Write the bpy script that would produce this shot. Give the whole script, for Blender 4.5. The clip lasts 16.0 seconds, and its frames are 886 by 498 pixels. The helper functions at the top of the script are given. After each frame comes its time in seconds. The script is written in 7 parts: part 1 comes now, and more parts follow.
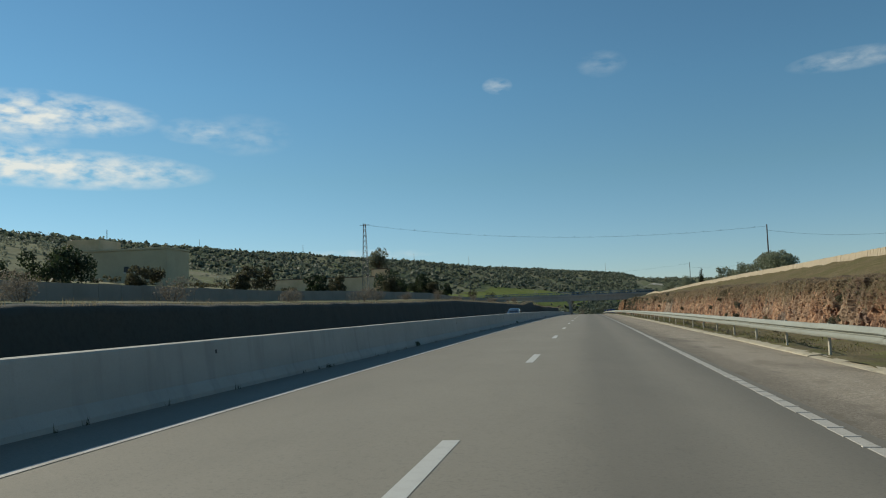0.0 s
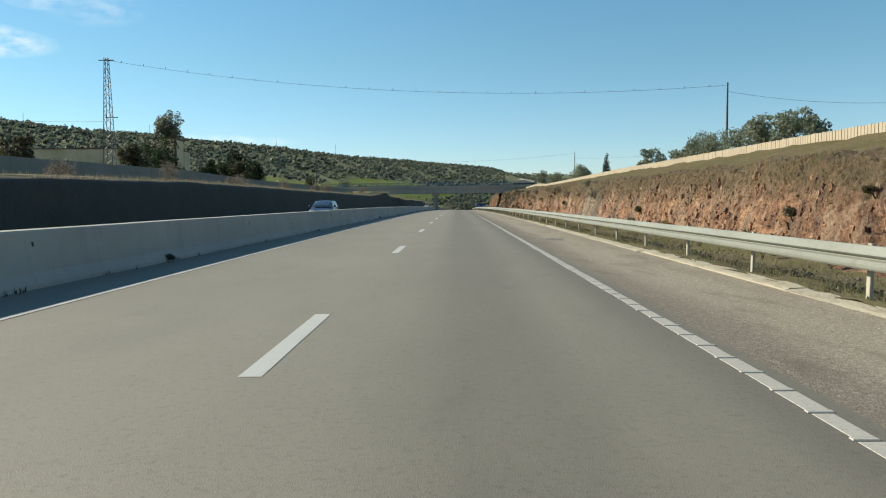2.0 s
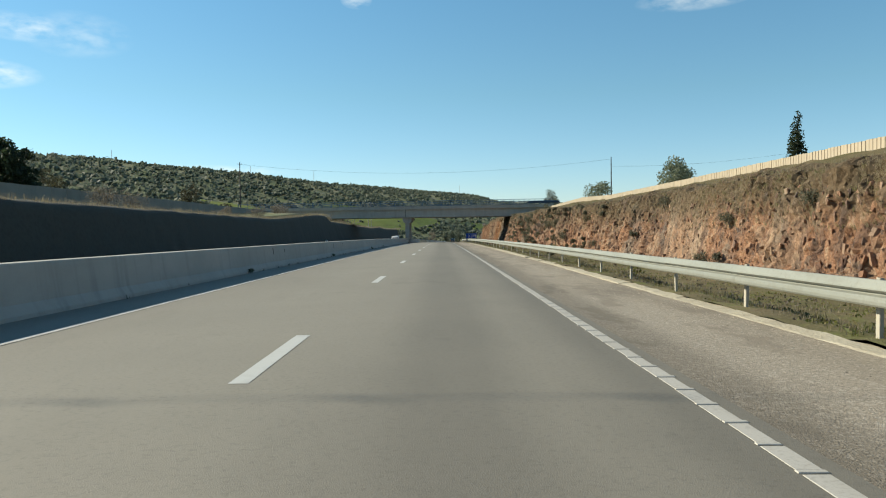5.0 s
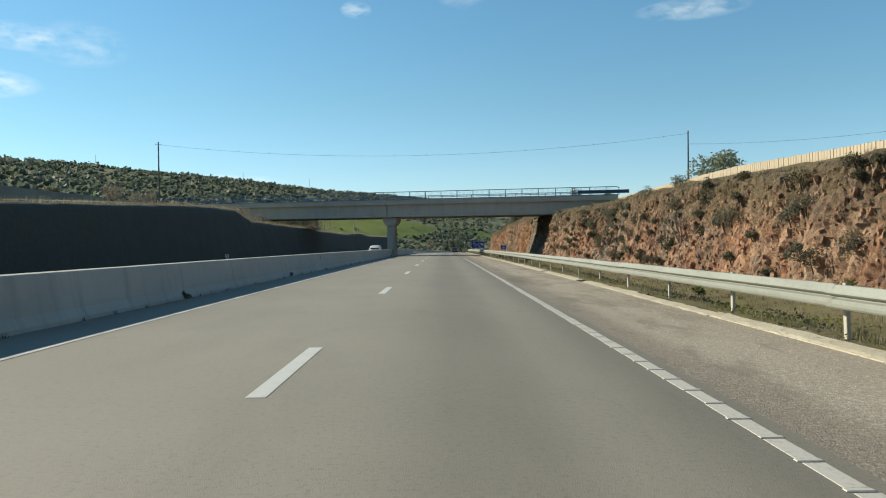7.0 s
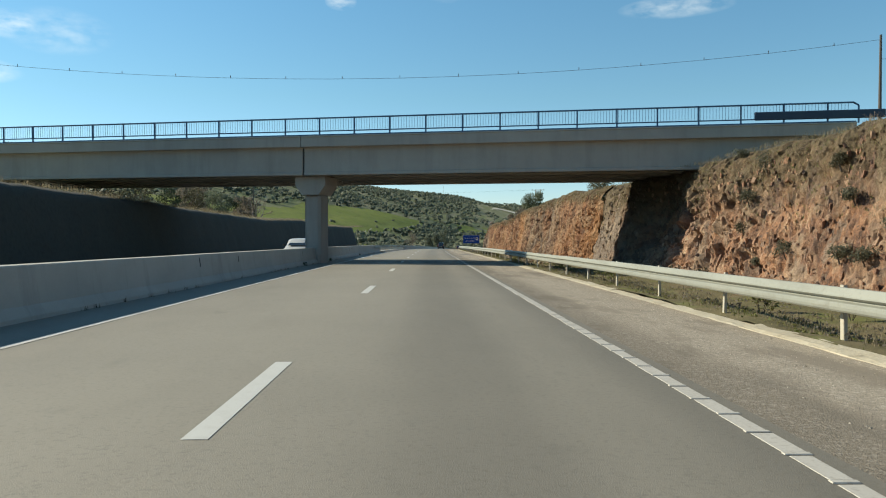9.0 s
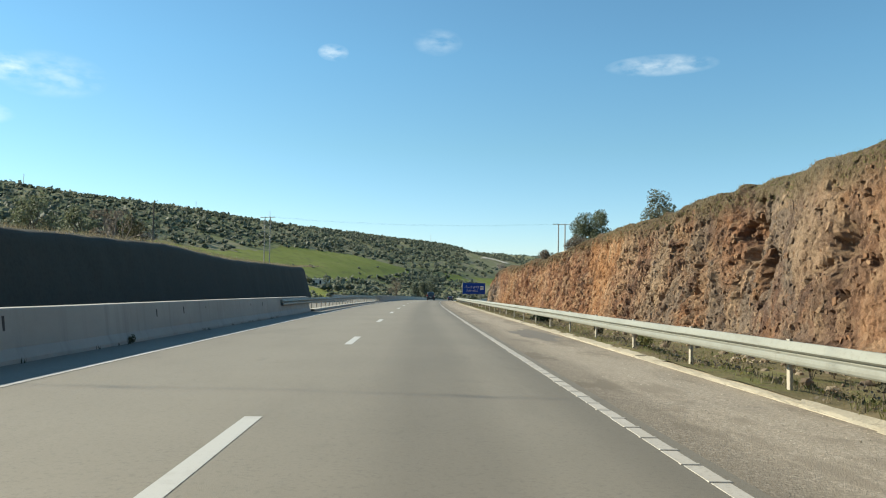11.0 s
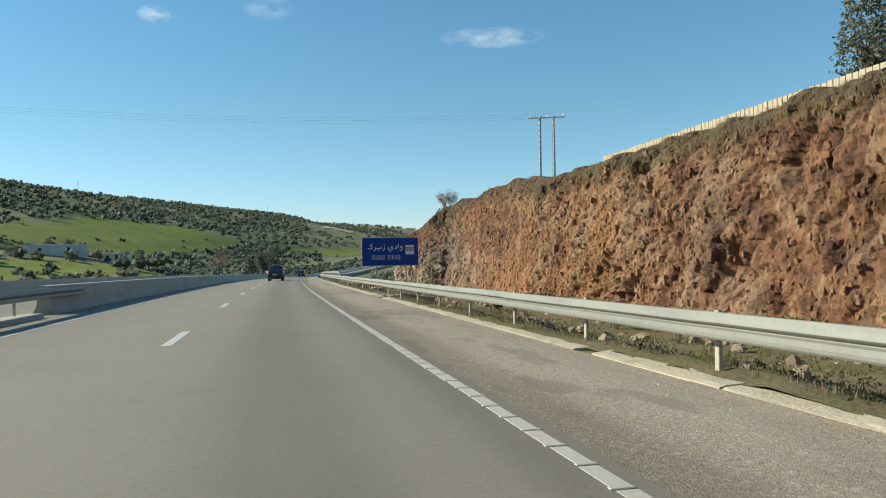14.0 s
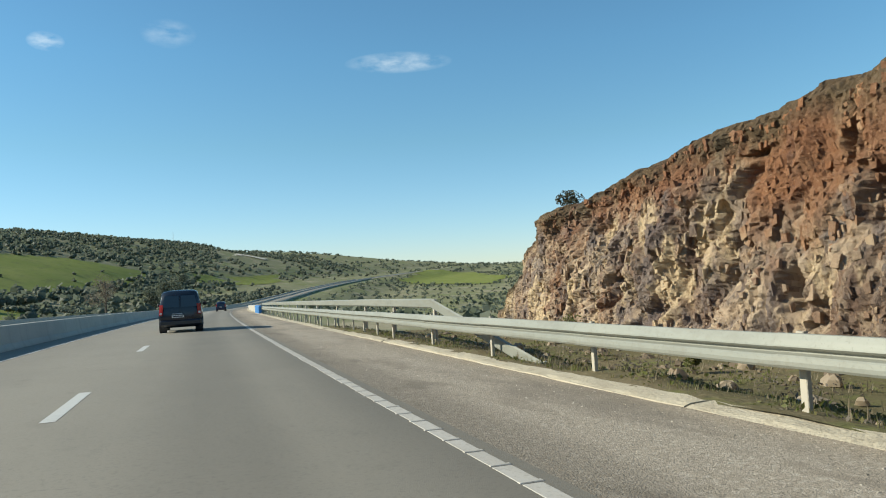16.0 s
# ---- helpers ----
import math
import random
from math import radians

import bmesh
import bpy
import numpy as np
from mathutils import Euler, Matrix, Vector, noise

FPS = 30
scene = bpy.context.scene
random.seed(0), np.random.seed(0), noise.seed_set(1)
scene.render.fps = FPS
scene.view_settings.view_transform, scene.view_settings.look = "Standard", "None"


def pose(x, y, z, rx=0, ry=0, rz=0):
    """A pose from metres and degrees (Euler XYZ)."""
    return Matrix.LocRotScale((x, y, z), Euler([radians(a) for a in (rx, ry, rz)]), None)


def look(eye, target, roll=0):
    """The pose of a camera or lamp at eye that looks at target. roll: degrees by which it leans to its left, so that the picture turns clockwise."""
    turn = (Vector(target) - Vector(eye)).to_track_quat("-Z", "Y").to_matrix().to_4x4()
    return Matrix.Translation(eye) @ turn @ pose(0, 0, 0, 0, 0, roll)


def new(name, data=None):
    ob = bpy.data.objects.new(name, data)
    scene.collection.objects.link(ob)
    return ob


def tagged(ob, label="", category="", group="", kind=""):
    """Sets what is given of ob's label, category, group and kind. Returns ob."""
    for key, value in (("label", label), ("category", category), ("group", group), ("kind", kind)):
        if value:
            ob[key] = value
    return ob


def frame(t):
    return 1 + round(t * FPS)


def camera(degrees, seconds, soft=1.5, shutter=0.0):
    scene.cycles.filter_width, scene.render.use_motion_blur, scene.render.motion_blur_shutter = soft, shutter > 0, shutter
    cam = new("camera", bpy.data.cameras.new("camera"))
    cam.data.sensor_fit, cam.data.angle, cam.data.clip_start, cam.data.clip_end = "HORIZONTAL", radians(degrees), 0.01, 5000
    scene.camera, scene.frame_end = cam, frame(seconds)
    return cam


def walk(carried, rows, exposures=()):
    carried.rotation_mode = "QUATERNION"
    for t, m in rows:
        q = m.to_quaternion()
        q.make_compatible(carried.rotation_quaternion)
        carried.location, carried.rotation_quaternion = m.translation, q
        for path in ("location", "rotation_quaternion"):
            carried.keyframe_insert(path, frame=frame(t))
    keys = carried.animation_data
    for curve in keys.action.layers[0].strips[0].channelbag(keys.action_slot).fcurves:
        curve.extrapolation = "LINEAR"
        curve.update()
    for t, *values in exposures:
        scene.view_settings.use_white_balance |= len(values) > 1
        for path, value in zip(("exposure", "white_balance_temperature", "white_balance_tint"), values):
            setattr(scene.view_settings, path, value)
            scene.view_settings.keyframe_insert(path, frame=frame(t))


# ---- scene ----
FOV = 60.46
PATH = [
    (0, (1.310, -4.186, 1.253), (-16.772, 93.842, 9.222), -1.83),
    (0.5, (1.217, 8.804, 1.251), (-5.350, 108.559, -1.173), -1.05),
    (1, (1.279, 21.523, 1.241), (-1.438, 121.440, -1.798), -0.12),
    (1.5, (1.333, 34.106, 1.222), (-0.277, 133.991, -3.291), -0.45),
    (2, (1.510, 46.709, 1.194), (0.038, 146.485, -5.346), -0.39),
    (2.5, (1.671, 59.407, 1.157), (0.742, 159.219, -4.897), -0.21),
    (3, (1.746, 72.198, 1.111), (1.396, 172.029, -4.697), 0.46),
    (3.5, (1.816, 84.988, 1.056), (1.902, 184.830, -4.557), -0.91),
    (6, (1.938, 149.625, 0.641), (2.803, 249.609, -0.902), -0.51),
    (6.5, (1.941, 162.588, 0.530), (2.726, 262.571, -1.143), -0.58),
    (7, (1.948, 175.828, 0.408), (2.600, 275.812, -1.247), -0.73),
    (7.5, (2.011, 189.548, 0.270), (2.722, 289.526, -1.686), -0.82),
    (7.8, (2.007, 197.696, 0.184), (3.167, 297.569, -4.716), -0.78),
    (8, (2.007, 203.068, 0.125), (3.181, 302.898, -5.591), -0.84),
    (8.5, (2.052, 216.265, -0.026), (4.151, 316.140, -4.569), -0.50),
    (11, (2.652, 281.555, -0.916), (7.319, 381.365, 3.129), 1.08),
    (11.5, (2.928, 295.005, -1.128), (8.606, 394.806, 1.587), 1.09),
    (12, (3.233, 308.538, -1.351), (10.381, 408.279, -2.171), 0.66),
    (12.5, (3.607, 322.241, -1.588), (13.926, 421.704, -2.387), 0.57),
    (13, (3.956, 336.294, -1.842), (21.417, 434.757, -2.402), -0.04),
    (13.5, (4.189, 350.143, -2.102), (23.333, 448.293, -2.571), -0.34),
    (14, (4.491, 363.845, -2.370), (29.917, 460.558, -2.134), -0.75),
    (14.5, (4.843, 377.437, -2.646), (39.892, 471.094, -2.369), -1.36),
    (15, (5.388, 391.184, -2.935), (45.254, 482.892, -2.477), -2.00),
    (15.5, (6.071, 405.219, -3.242), (55.155, 492.343, -2.770), -4.34),
    (15.8, (6.588, 413.702, -3.432), (53.546, 501.983, -2.192), -5.36),
    (16, (6.890, 419.365, -3.562), (43.117, 512.526, -0.623), -2.98),
]
cam = camera(FOV, 16.0, soft=1.1)
EXPOSURES = [(0.0, 0.05, 6550, 1), (0.6, 0.35, 6550, 1), (1.5, 0.6, 6600, 1), (3.5, 0.7, 6680, 1), (8.5, 0.7, 6680, 1), (10.8, 0.95, 6680, 1), (11.5, 0.76, 6650, 1), (12.2, 0.7, 6600, 1), (14.0, 0.7, 6480, 1), (16.0, 0.7, 6350, 1)]
walk(cam, [(t, look(eye, target, roll)) for t, eye, target, roll in PATH], EXPOSURES)

# ---- light ----
SUN_AZ, SUN_EL = radians(-70), radians(28.5)      # azimuth from +y towards +x
to_sun = Vector((math.sin(SUN_AZ) * math.cos(SUN_EL), math.cos(SUN_AZ) * math.cos(SUN_EL), math.sin(SUN_EL)))
sun_data = bpy.data.lights.new("sun", "SUN")
sun_data.energy, sun_data.angle, sun_data.color = 4.6, radians(0.5), (1.0, 0.9, 0.76)
sun = new("sun", sun_data)
sun.matrix_world = look(to_sun * 400, (0, 0, 0))


def direction(az, el):
    a, e = radians(az), radians(el)
    return (math.sin(a) * math.cos(e), math.cos(a) * math.cos(e), math.sin(e))


def make_world():
    world = bpy.data.worlds.new("sky")
    scene.world = world
    world.use_nodes = True
    nt = world.node_tree
    nt.nodes.clear()
    N, L = nt.nodes.new, nt.links.new
    out, bg, sky = N("ShaderNodeOutputWorld"), N("ShaderNodeBackground"), N("ShaderNodeTexSky")
    sky.sky_type, sky.sun_disc = "NISHITA", False
    sky.sun_elevation, sky.sun_rotation = SUN_EL, SUN_AZ
    sky.air_density, sky.dust_density, sky.ozone_density, sky.altitude = 1.0, 0.0, 2.2, 300
    bg.inputs[1].default_value = 0.078
    geo = N("ShaderNodeTexCoord")
    stretch = N("ShaderNodeMapping")
    stretch.inputs["Scale"].default_value = (26, 26, 62)
    noise_t = N("ShaderNodeTexNoise")
    noise_t.inputs["Scale"].default_value, noise_t.inputs["Detail"].default_value = 1.6, 7
    L(geo.outputs["Generated"], stretch.inputs[0])
    L(stretch.outputs[0], noise_t.inputs["Vector"])
    total = None
    # azimuth, elevation, half width, half height (radians), strength: the few wisps of that day
    for az, el, wide, high, amount in ((-38, 13.9, 0.10, 0.022, 1.1), (-36.5, 10.3, 0.13, 0.02, 1.2), (-44, 12.0, 0.10, 0.05, 0.7), (-28.5, 13.3, 0.035, 0.014, 0.4), (-25, 13.1, 0.05, 0.022, 0.22),
                                       (-5.9, 16.5, 0.016, 0.009, 0.55), (2.0, 17.5, 0.026, 0.014, 0.18), (18.6, 15.6, 0.055, 0.011, 0.4), (-17, 4.3, 0.09, 0.006, 0.45)):
        d = Vector(direction(az, el))
        right = d.cross(Vector((0, 0, 1))).normalized()
        up = right.cross(d)
        sub = N("ShaderNodeVectorMath"); sub.operation = "SUBTRACT"
        L(geo.outputs["Generated"], sub.inputs[0]); sub.inputs[1].default_value = d
        squares = []
        for axis, size in ((right, wide), (up, high)):
            dot = N("ShaderNodeVectorMath"); dot.operation = "DOT_PRODUCT"
            L(sub.outputs[0], dot.inputs[0]); dot.inputs[1].default_value = axis / size
            sq = N("ShaderNodeMath"); sq.operation = "MULTIPLY"
            L(dot.outputs["Value"], sq.inputs[0]); L(dot.outputs["Value"], sq.inputs[1])
            squares.append(sq)
        add = N("ShaderNodeMath"); add.operation = "ADD"
        L(squares[0].outputs[0], add.inputs[0]); L(squares[1].outputs[0], add.inputs[1])
        fall = N("ShaderNodeMapRange")
        fall.inputs[1].default_value, fall.inputs[2].default_value, fall.inputs[3].default_value, fall.inputs[4].default_value = 0, 1.6, amount, 0
        L(add.outputs[0], fall.inputs[0])
        if total is None:
            total = fall
        else:
            both = N("ShaderNodeMath"); both.operation = "ADD"
            L(total.outputs[0], both.inputs[0]); L(fall.outputs[0], both.inputs[1])
            total = both
    ramp = N("ShaderNodeMapRange")
    ramp.inputs[1].default_value, ramp.inputs[2].default_value = 0.34, 0.7
    L(noise_t.outputs[0], ramp.inputs[0])
    mul = N("ShaderNodeMath"); mul.operation, mul.use_clamp = "MULTIPLY", True
    L(total.outputs[0], mul.inputs[0]); L(ramp.outputs[0], mul.inputs[1])
    mix = N("ShaderNodeMix"); mix.data_type = "RGBA"
    air = N("ShaderNodeMix"); air.data_type, air.blend_type = "RGBA", "MULTIPLY"
    air.inputs[0].default_value = 1.0
    # clear winter air: paler towards the horizon, deeper blue higher up
    height = N("ShaderNodeSeparateXYZ"); L(geo.outputs["Generated"], height.inputs[0])
    low, high = N("ShaderNodeMix"), N("ShaderNodeMix")
    for node, z1, z2 in ((low, 0.03, 0.17), (high, 0.17, 0.28)):
        node.data_type = "RGBA"
        climb = N("ShaderNodeMapRange")
        climb.inputs[1].default_value, climb.inputs[2].default_value = z1, z2
        L(height.outputs[2], climb.inputs[0]); L(climb.outputs[0], node.inputs[0])
    low.inputs[6].default_value, low.inputs[7].default_value = (0.81, 0.94, 1.2, 1), (0.79, 1.005, 1.05, 1)
    L(low.outputs[2], high.inputs[6]); high.inputs[7].default_value = (0.79, 1.08, 1.14, 1)
    L(high.outputs[2], air.inputs[7])
    L(sky.outputs[0], air.inputs[6])
    L(mul.outputs[0], mix.inputs[0]); L(air.outputs[2], mix.inputs[6]); mix.inputs[7].default_value = (9.6, 9.6, 9.6, 1)
    L(mix.outputs[2], bg.inputs[0]); L(bg.outputs[0], out.inputs[0])


make_world()

# ---- the road's line: s metres along, u metres to the right of the dashed line ----
KNOTS = (200, 250, 280, 310, 340, 370, 400, 1500, 1700)
BENDS = (0.22e-4, 0.89e-4, 1.42e-4, 2.03e-4, 3.31e-4, 4.06e-4, 4.0e-4, 4.0e-4, 0.0)
S0 = -700.0
_S = np.arange(S0, 4600, 1.0)
_bend = np.where(_S < 200, 0.22e-4 * (_S > -20), np.interp(_S, KNOTS, BENDS))
_T = np.concatenate([[0], np.cumsum((_bend[1:] + _bend[:-1]) / 2)])
_X = np.concatenate([[0], np.cumsum((np.sin(_T[1:]) + np.sin(_T[:-1])) / 2)])
_Y = np.concatenate([[0], np.cumsum((np.cos(_T[1:]) + np.cos(_T[:-1])) / 2)]) + S0
CREST = 5.47e-5


def road_z(s):
    """Height of the road: a long crest, then the dip over the river and the rise beyond it."""
    s = np.asarray(s, float)
    z = -CREST * np.clip(s, 0, 600) ** 2 / 2
    far = np.interp(s, (600, 700, 800, 900, 1050, 1250, 1620, 2400, 4600), (0, -3.1, -5.6, -7.0, -6.5, -3.5, 3.5, 16, 30))
    return z + np.where(s > 600, far, 0)


def place(s, u, z=0.0):
    """World points of road coordinates (arrays allowed)."""
    t = np.interp(s, _S, _T)
    return np.interp(s, _S, _X) + u * np.cos(t), np.interp(s, _S, _Y) - u * np.sin(t), road_z(s) + z


def spot(s, u, z=0.0):
    return Vector(float(a) for a in place(s, u, z))


def turn(s):
    return -math.degrees(float(np.interp(s, _S, _T)))


def at(s, u, z=0.0, extra=0.0):
    """Pose standing on the road's line, local y along the road."""
    p = spot(s, u, z)
    return pose(p.x, p.y, p.z, 0, 0, turn(s) + extra)


# ---- ground heights over the road's level ----
LEFT_RIM = ((-700, -20, 40, 70, 96, 150, 205, 219, 231, 243, 247, 262, 313, 336, 353, 372, 386, 404, 411, 415, 419), (1.6, 1.7, 1.95, 2.3, 2.75, 2.9, 3.2, 3.8, 4.4, 4.65, 3.8, 3.8, 3.7, 4.4, 4.1, 4.4, 4.6, 5.3, 5.5, 3.6, 0.0))
LEFT_FAR = ((-700, 380, 420, 450, 520, 560, 600, 700, 900, 1100, 1500, 4600), (0, -4.2, -8.5, -10.5, -11, -10.8, -11, -13.5, -16.5, -15, -8, 20))
RIGHT_RIM = ((-700, -20, 38, 60, 85, 109, 131, 165, 200, 222, 240, 258, 268, 283, 305, 316, 336, 352, 366, 382, 397, 412, 425, 431, 437, 442, 447.5, 449, 451, 453),
             (1.7, 1.9, 2.3, 2.6, 2.85, 3.05, 3.35, 3.6, 3.9, 4.45, 4.5, 5.0, 5.1, 5.25, 5.85, 6.0, 5.85, 5.45, 5.3, 5.45, 5.85, 6.1, 5.95, 5.45, 4.9, 4.35, 4.1, 2.7, 1.2, -0.5))
FENCE_LINE = ((-700, -20, 47, 70, 93, 117, 134, 182, 208, 225, 256, 300, 363, 384, 404, 430, 445, 460), (3.2, 3.4, 3.9, 4.0, 4.2, 4.35, 4.5, 4.7, 4.9, 5.5, 5.6, 6.6, 6.4, 6.8, 6.9, 7.6, 4.6, -2.0))
FAR_AZ = ((-60, -40, -20, 2.5, 4.5, 9, 13, 17, 25, 32, 60), (120, 115, 110, 120, 107, 103, 80, 55, 15, 28, 60))
LEFT_CURL = 10.0
RIDGE = ((1000, 1130, 1300, 1420, 1560, 1800, 2200), (24, 30, 27, 20, 16, 14, 11))


def smooth(x):
    x = np.clip(x, 0, 1)
    return x * x * (3 - 2 * x)


def bumps(x, y, size, seed):
    """Smooth value noise on arrays."""
    rng = np.random.RandomState(seed)
    table = rng.rand(256, 256)
    gx, gy = x / size + 1000, y / size + 1000
    ix, iy = np.floor(gx).astype(int), np.floor(gy).astype(int)
    fx, fy = gx - ix, gy - iy
    fx, fy = fx * fx * (3 - 2 * fx), fy * fy * (3 - 2 * fy)
    t = lambda a, b: table[a % 256, b % 256]
    return (t(ix, iy) * (1 - fx) * (1 - fy) + t(ix + 1, iy) * fx * (1 - fy) + t(ix, iy + 1) * (1 - fx) * fy + t(ix + 1, iy + 1) * fx * fy) - 0.5


def ground(s, u):
    """World x, y, z of the open ground at road coordinates."""
    s, u = np.broadcast_arrays(np.asarray(s, float), np.asarray(u, float))
    x, y, z0 = place(s, u)
    x, y = np.array(x), np.array(y)
    left, right = np.interp(s, *LEFT_RIM), np.interp(s, *RIGHT_RIM)
    fence = np.interp(s, *FENCE_LINE)
    d = -u
    # left of the road: foot of the cut, rim, gentle slope, then the hill
    crest = ((x + 500) - 0.433 * (y - 1200)) / 1.0897
    over = np.maximum(d - 30, 0)
    w = over / (over + np.maximum(crest, 1))
    hill = (86 + np.interp(y, RIDGE[0], RIDGE[1]) - 14 * smooth((x - 110) / 70) * smooth((y - 1900) / 200)) * smooth(np.clip(w, 0, 1)) ** 0.8 * smooth((d - 30) / 160)
    open_left = left + (0.05 * np.clip(d - 16, 0, 8) + 0.085 * np.clip(d - 24, 0, 50)) * smooth((424 - s) / 20)
    open_left = open_left * (1 - smooth((s - 408) / 14)) - 2.5 * smooth((s - 408) / 14) * smooth((d - 15) / 8)
    beyond = smooth((s - 378) / 40) * smooth((d - 28) / 40)
    open_left = open_left * (1 - beyond) + (np.interp(s, *LEFT_FAR) - z0) * beyond
    foot = np.where(d < 14.9, -0.08, -0.12)
    back = LEFT_CURL * smooth((s - 386) / 33) ** 2                  # the cutting's end swings away from the road
    zl = np.where(d < 16.6 + back, foot, np.where(d < 17.9 + back, foot + (d - 16.6 - back) / 1.3 * (open_left - foot), open_left))
    # right of the road: ditch, cut, slope up to the fence, then the top
    ditch = -0.08 - 0.62 * smooth((u - 6.8) / 1.8)
    slope_up = right + (fence - right) * np.clip((u - 16) / 4.5, 0, 1) + 0.06 * np.clip(u - 20.5, 0, 14) * smooth((446 - s) / 30) + 0.03 * np.clip(u - 34, 0, 60)
    valley = smooth((s - 446) / 14)
    drop = -0.1 - 1.0 * smooth((u - 7) / 3) - 9 * smooth((u - 9) / 60) * smooth((s - 446) / 120) + 20 * smooth((u - 120) / 500)
    zr = np.where(u < 16.2, ditch, np.where(u < 17.6, ditch + (u - 16.2) / 1.4 * (slope_up - ditch), slope_up))
    zr = zr * (1 - valley) + np.where(u < 6.6, -0.08, drop) * valley
    z = z0 + np.where(u < 0, zl, zr)
    z = np.where(u < -30, np.maximum(z, z + hill - 0), z)
    # the farm's knoll in the valley
    z = z + 9.5 * np.exp(-(((x + 62) / 45) ** 2 + ((y - 668) / 60) ** 2)) * smooth((d - 22) / 25)
    # far country
    r = np.hypot(x, y - 400)
    az = np.degrees(np.arctan2(x, y - 400))
    far = np.interp(az, *FAR_AZ)
    k = smooth((r - 1700) / 1900)
    z = z * (1 - k) + np.maximum(far, np.where(u < 0, 0, far)) * k
    rough = smooth((np.abs(u) - 17) / 20)
    z = z + rough * (0.5 * bumps(x, y, 9, 3) + 1.6 * bumps(x, y, 45, 4) * smooth((np.abs(u) - 30) / 60) + 9 * bumps(x, y, 240, 5) * smooth((np.abs(u) - 90) / 200))
    return x, y, z


def on_ground(s, u):
    return Vector(float(a) for a in ground(s, u))


def road_coords(x, y):
    """Road coordinates s, u of world points (arrays)."""
    x, y = np.asarray(x, float), np.asarray(y, float)
    s = y + 0.0
    for _ in range(30):
        t = np.interp(s, _S, _T)
        s = np.clip(s + (x - np.interp(s, _S, _X)) * np.sin(t) + (y - np.interp(s, _S, _Y)) * np.cos(t), S0, 4590)
    t = np.interp(s, _S, _T)
    return s, (x - np.interp(s, _S, _X)) * np.cos(t) - (y - np.interp(s, _S, _Y)) * np.sin(t)


def ground_z(x, y):
    return ground(*road_coords(x, y))[2]


def stand(x, y):
    return Vector((x, y, float(ground_z(x, y))))

# ---- materials ----
def material(name, base, rough=0.8, metal=0.0, spread=(), bump=0.0, bump_scale=30.0, coords="Object", spec=0.5):
    """A Principled material. spread: layers (scale, low, high, colour, amount, stretch) of noise laid over the base colour."""
    m = bpy.data.materials.new(name)
    m.use_nodes = True
    nt = m.node_tree
    N, L = nt.nodes.new, nt.links.new
    bsdf = nt.nodes["Principled BSDF"]
    bsdf.inputs["Roughness"].default_value, bsdf.inputs["Metallic"].default_value = rough, metal
    bsdf.inputs["Specular IOR Level"].default_value = spec
    tc = N("ShaderNodeTexCoord")
    rgb = N("ShaderNodeRGB")
    rgb.outputs[0].default_value = (*base, 1)
    last = rgb.outputs[0]
    for scale, low, high, colour, amount, stretch in spread:
        mp = N("ShaderNodeMapping")
        mp.inputs["Scale"].default_value = stretch
        L(tc.outputs[coords], mp.inputs[0])
        nz = N("ShaderNodeTexNoise")
        nz.inputs["Scale"].default_value, nz.inputs["Detail"].default_value, nz.inputs["Roughness"].default_value = scale, 6, 0.62
        L(mp.outputs[0], nz.inputs["Vector"])
        mr = N("ShaderNodeMapRange")
        mr.inputs[1].default_value, mr.inputs[2].default_value, mr.inputs[4].default_value = low, high, amount
        L(nz.outputs[0], mr.inputs[0])
        mx = N("ShaderNodeMix"); mx.data_type = "RGBA"
        L(mr.outputs[0], mx.inputs[0]); L(last, mx.inputs[6]); mx.inputs[7].default_value = (*colour, 1)
        last = mx.outputs[2]
    L(last, bsdf.inputs["Base Color"])
    if bump:
        nz = N("ShaderNodeTexNoise")
        nz.inputs["Scale"].default_value, nz.inputs["Detail"].default_value = bump_scale, 5
        L(tc.outputs[coords], nz.inputs["Vector"])
        bp = N("ShaderNodeBump")
        bp.inputs["Strength"].default_value, bp.inputs["Distance"].default_value = bump, 0.02
        L(nz.outputs[0], bp.inputs["Height"]); L(bp.outputs[0], bsdf.inputs["Normal"])
    return m


ONE = (1, 1, 1)


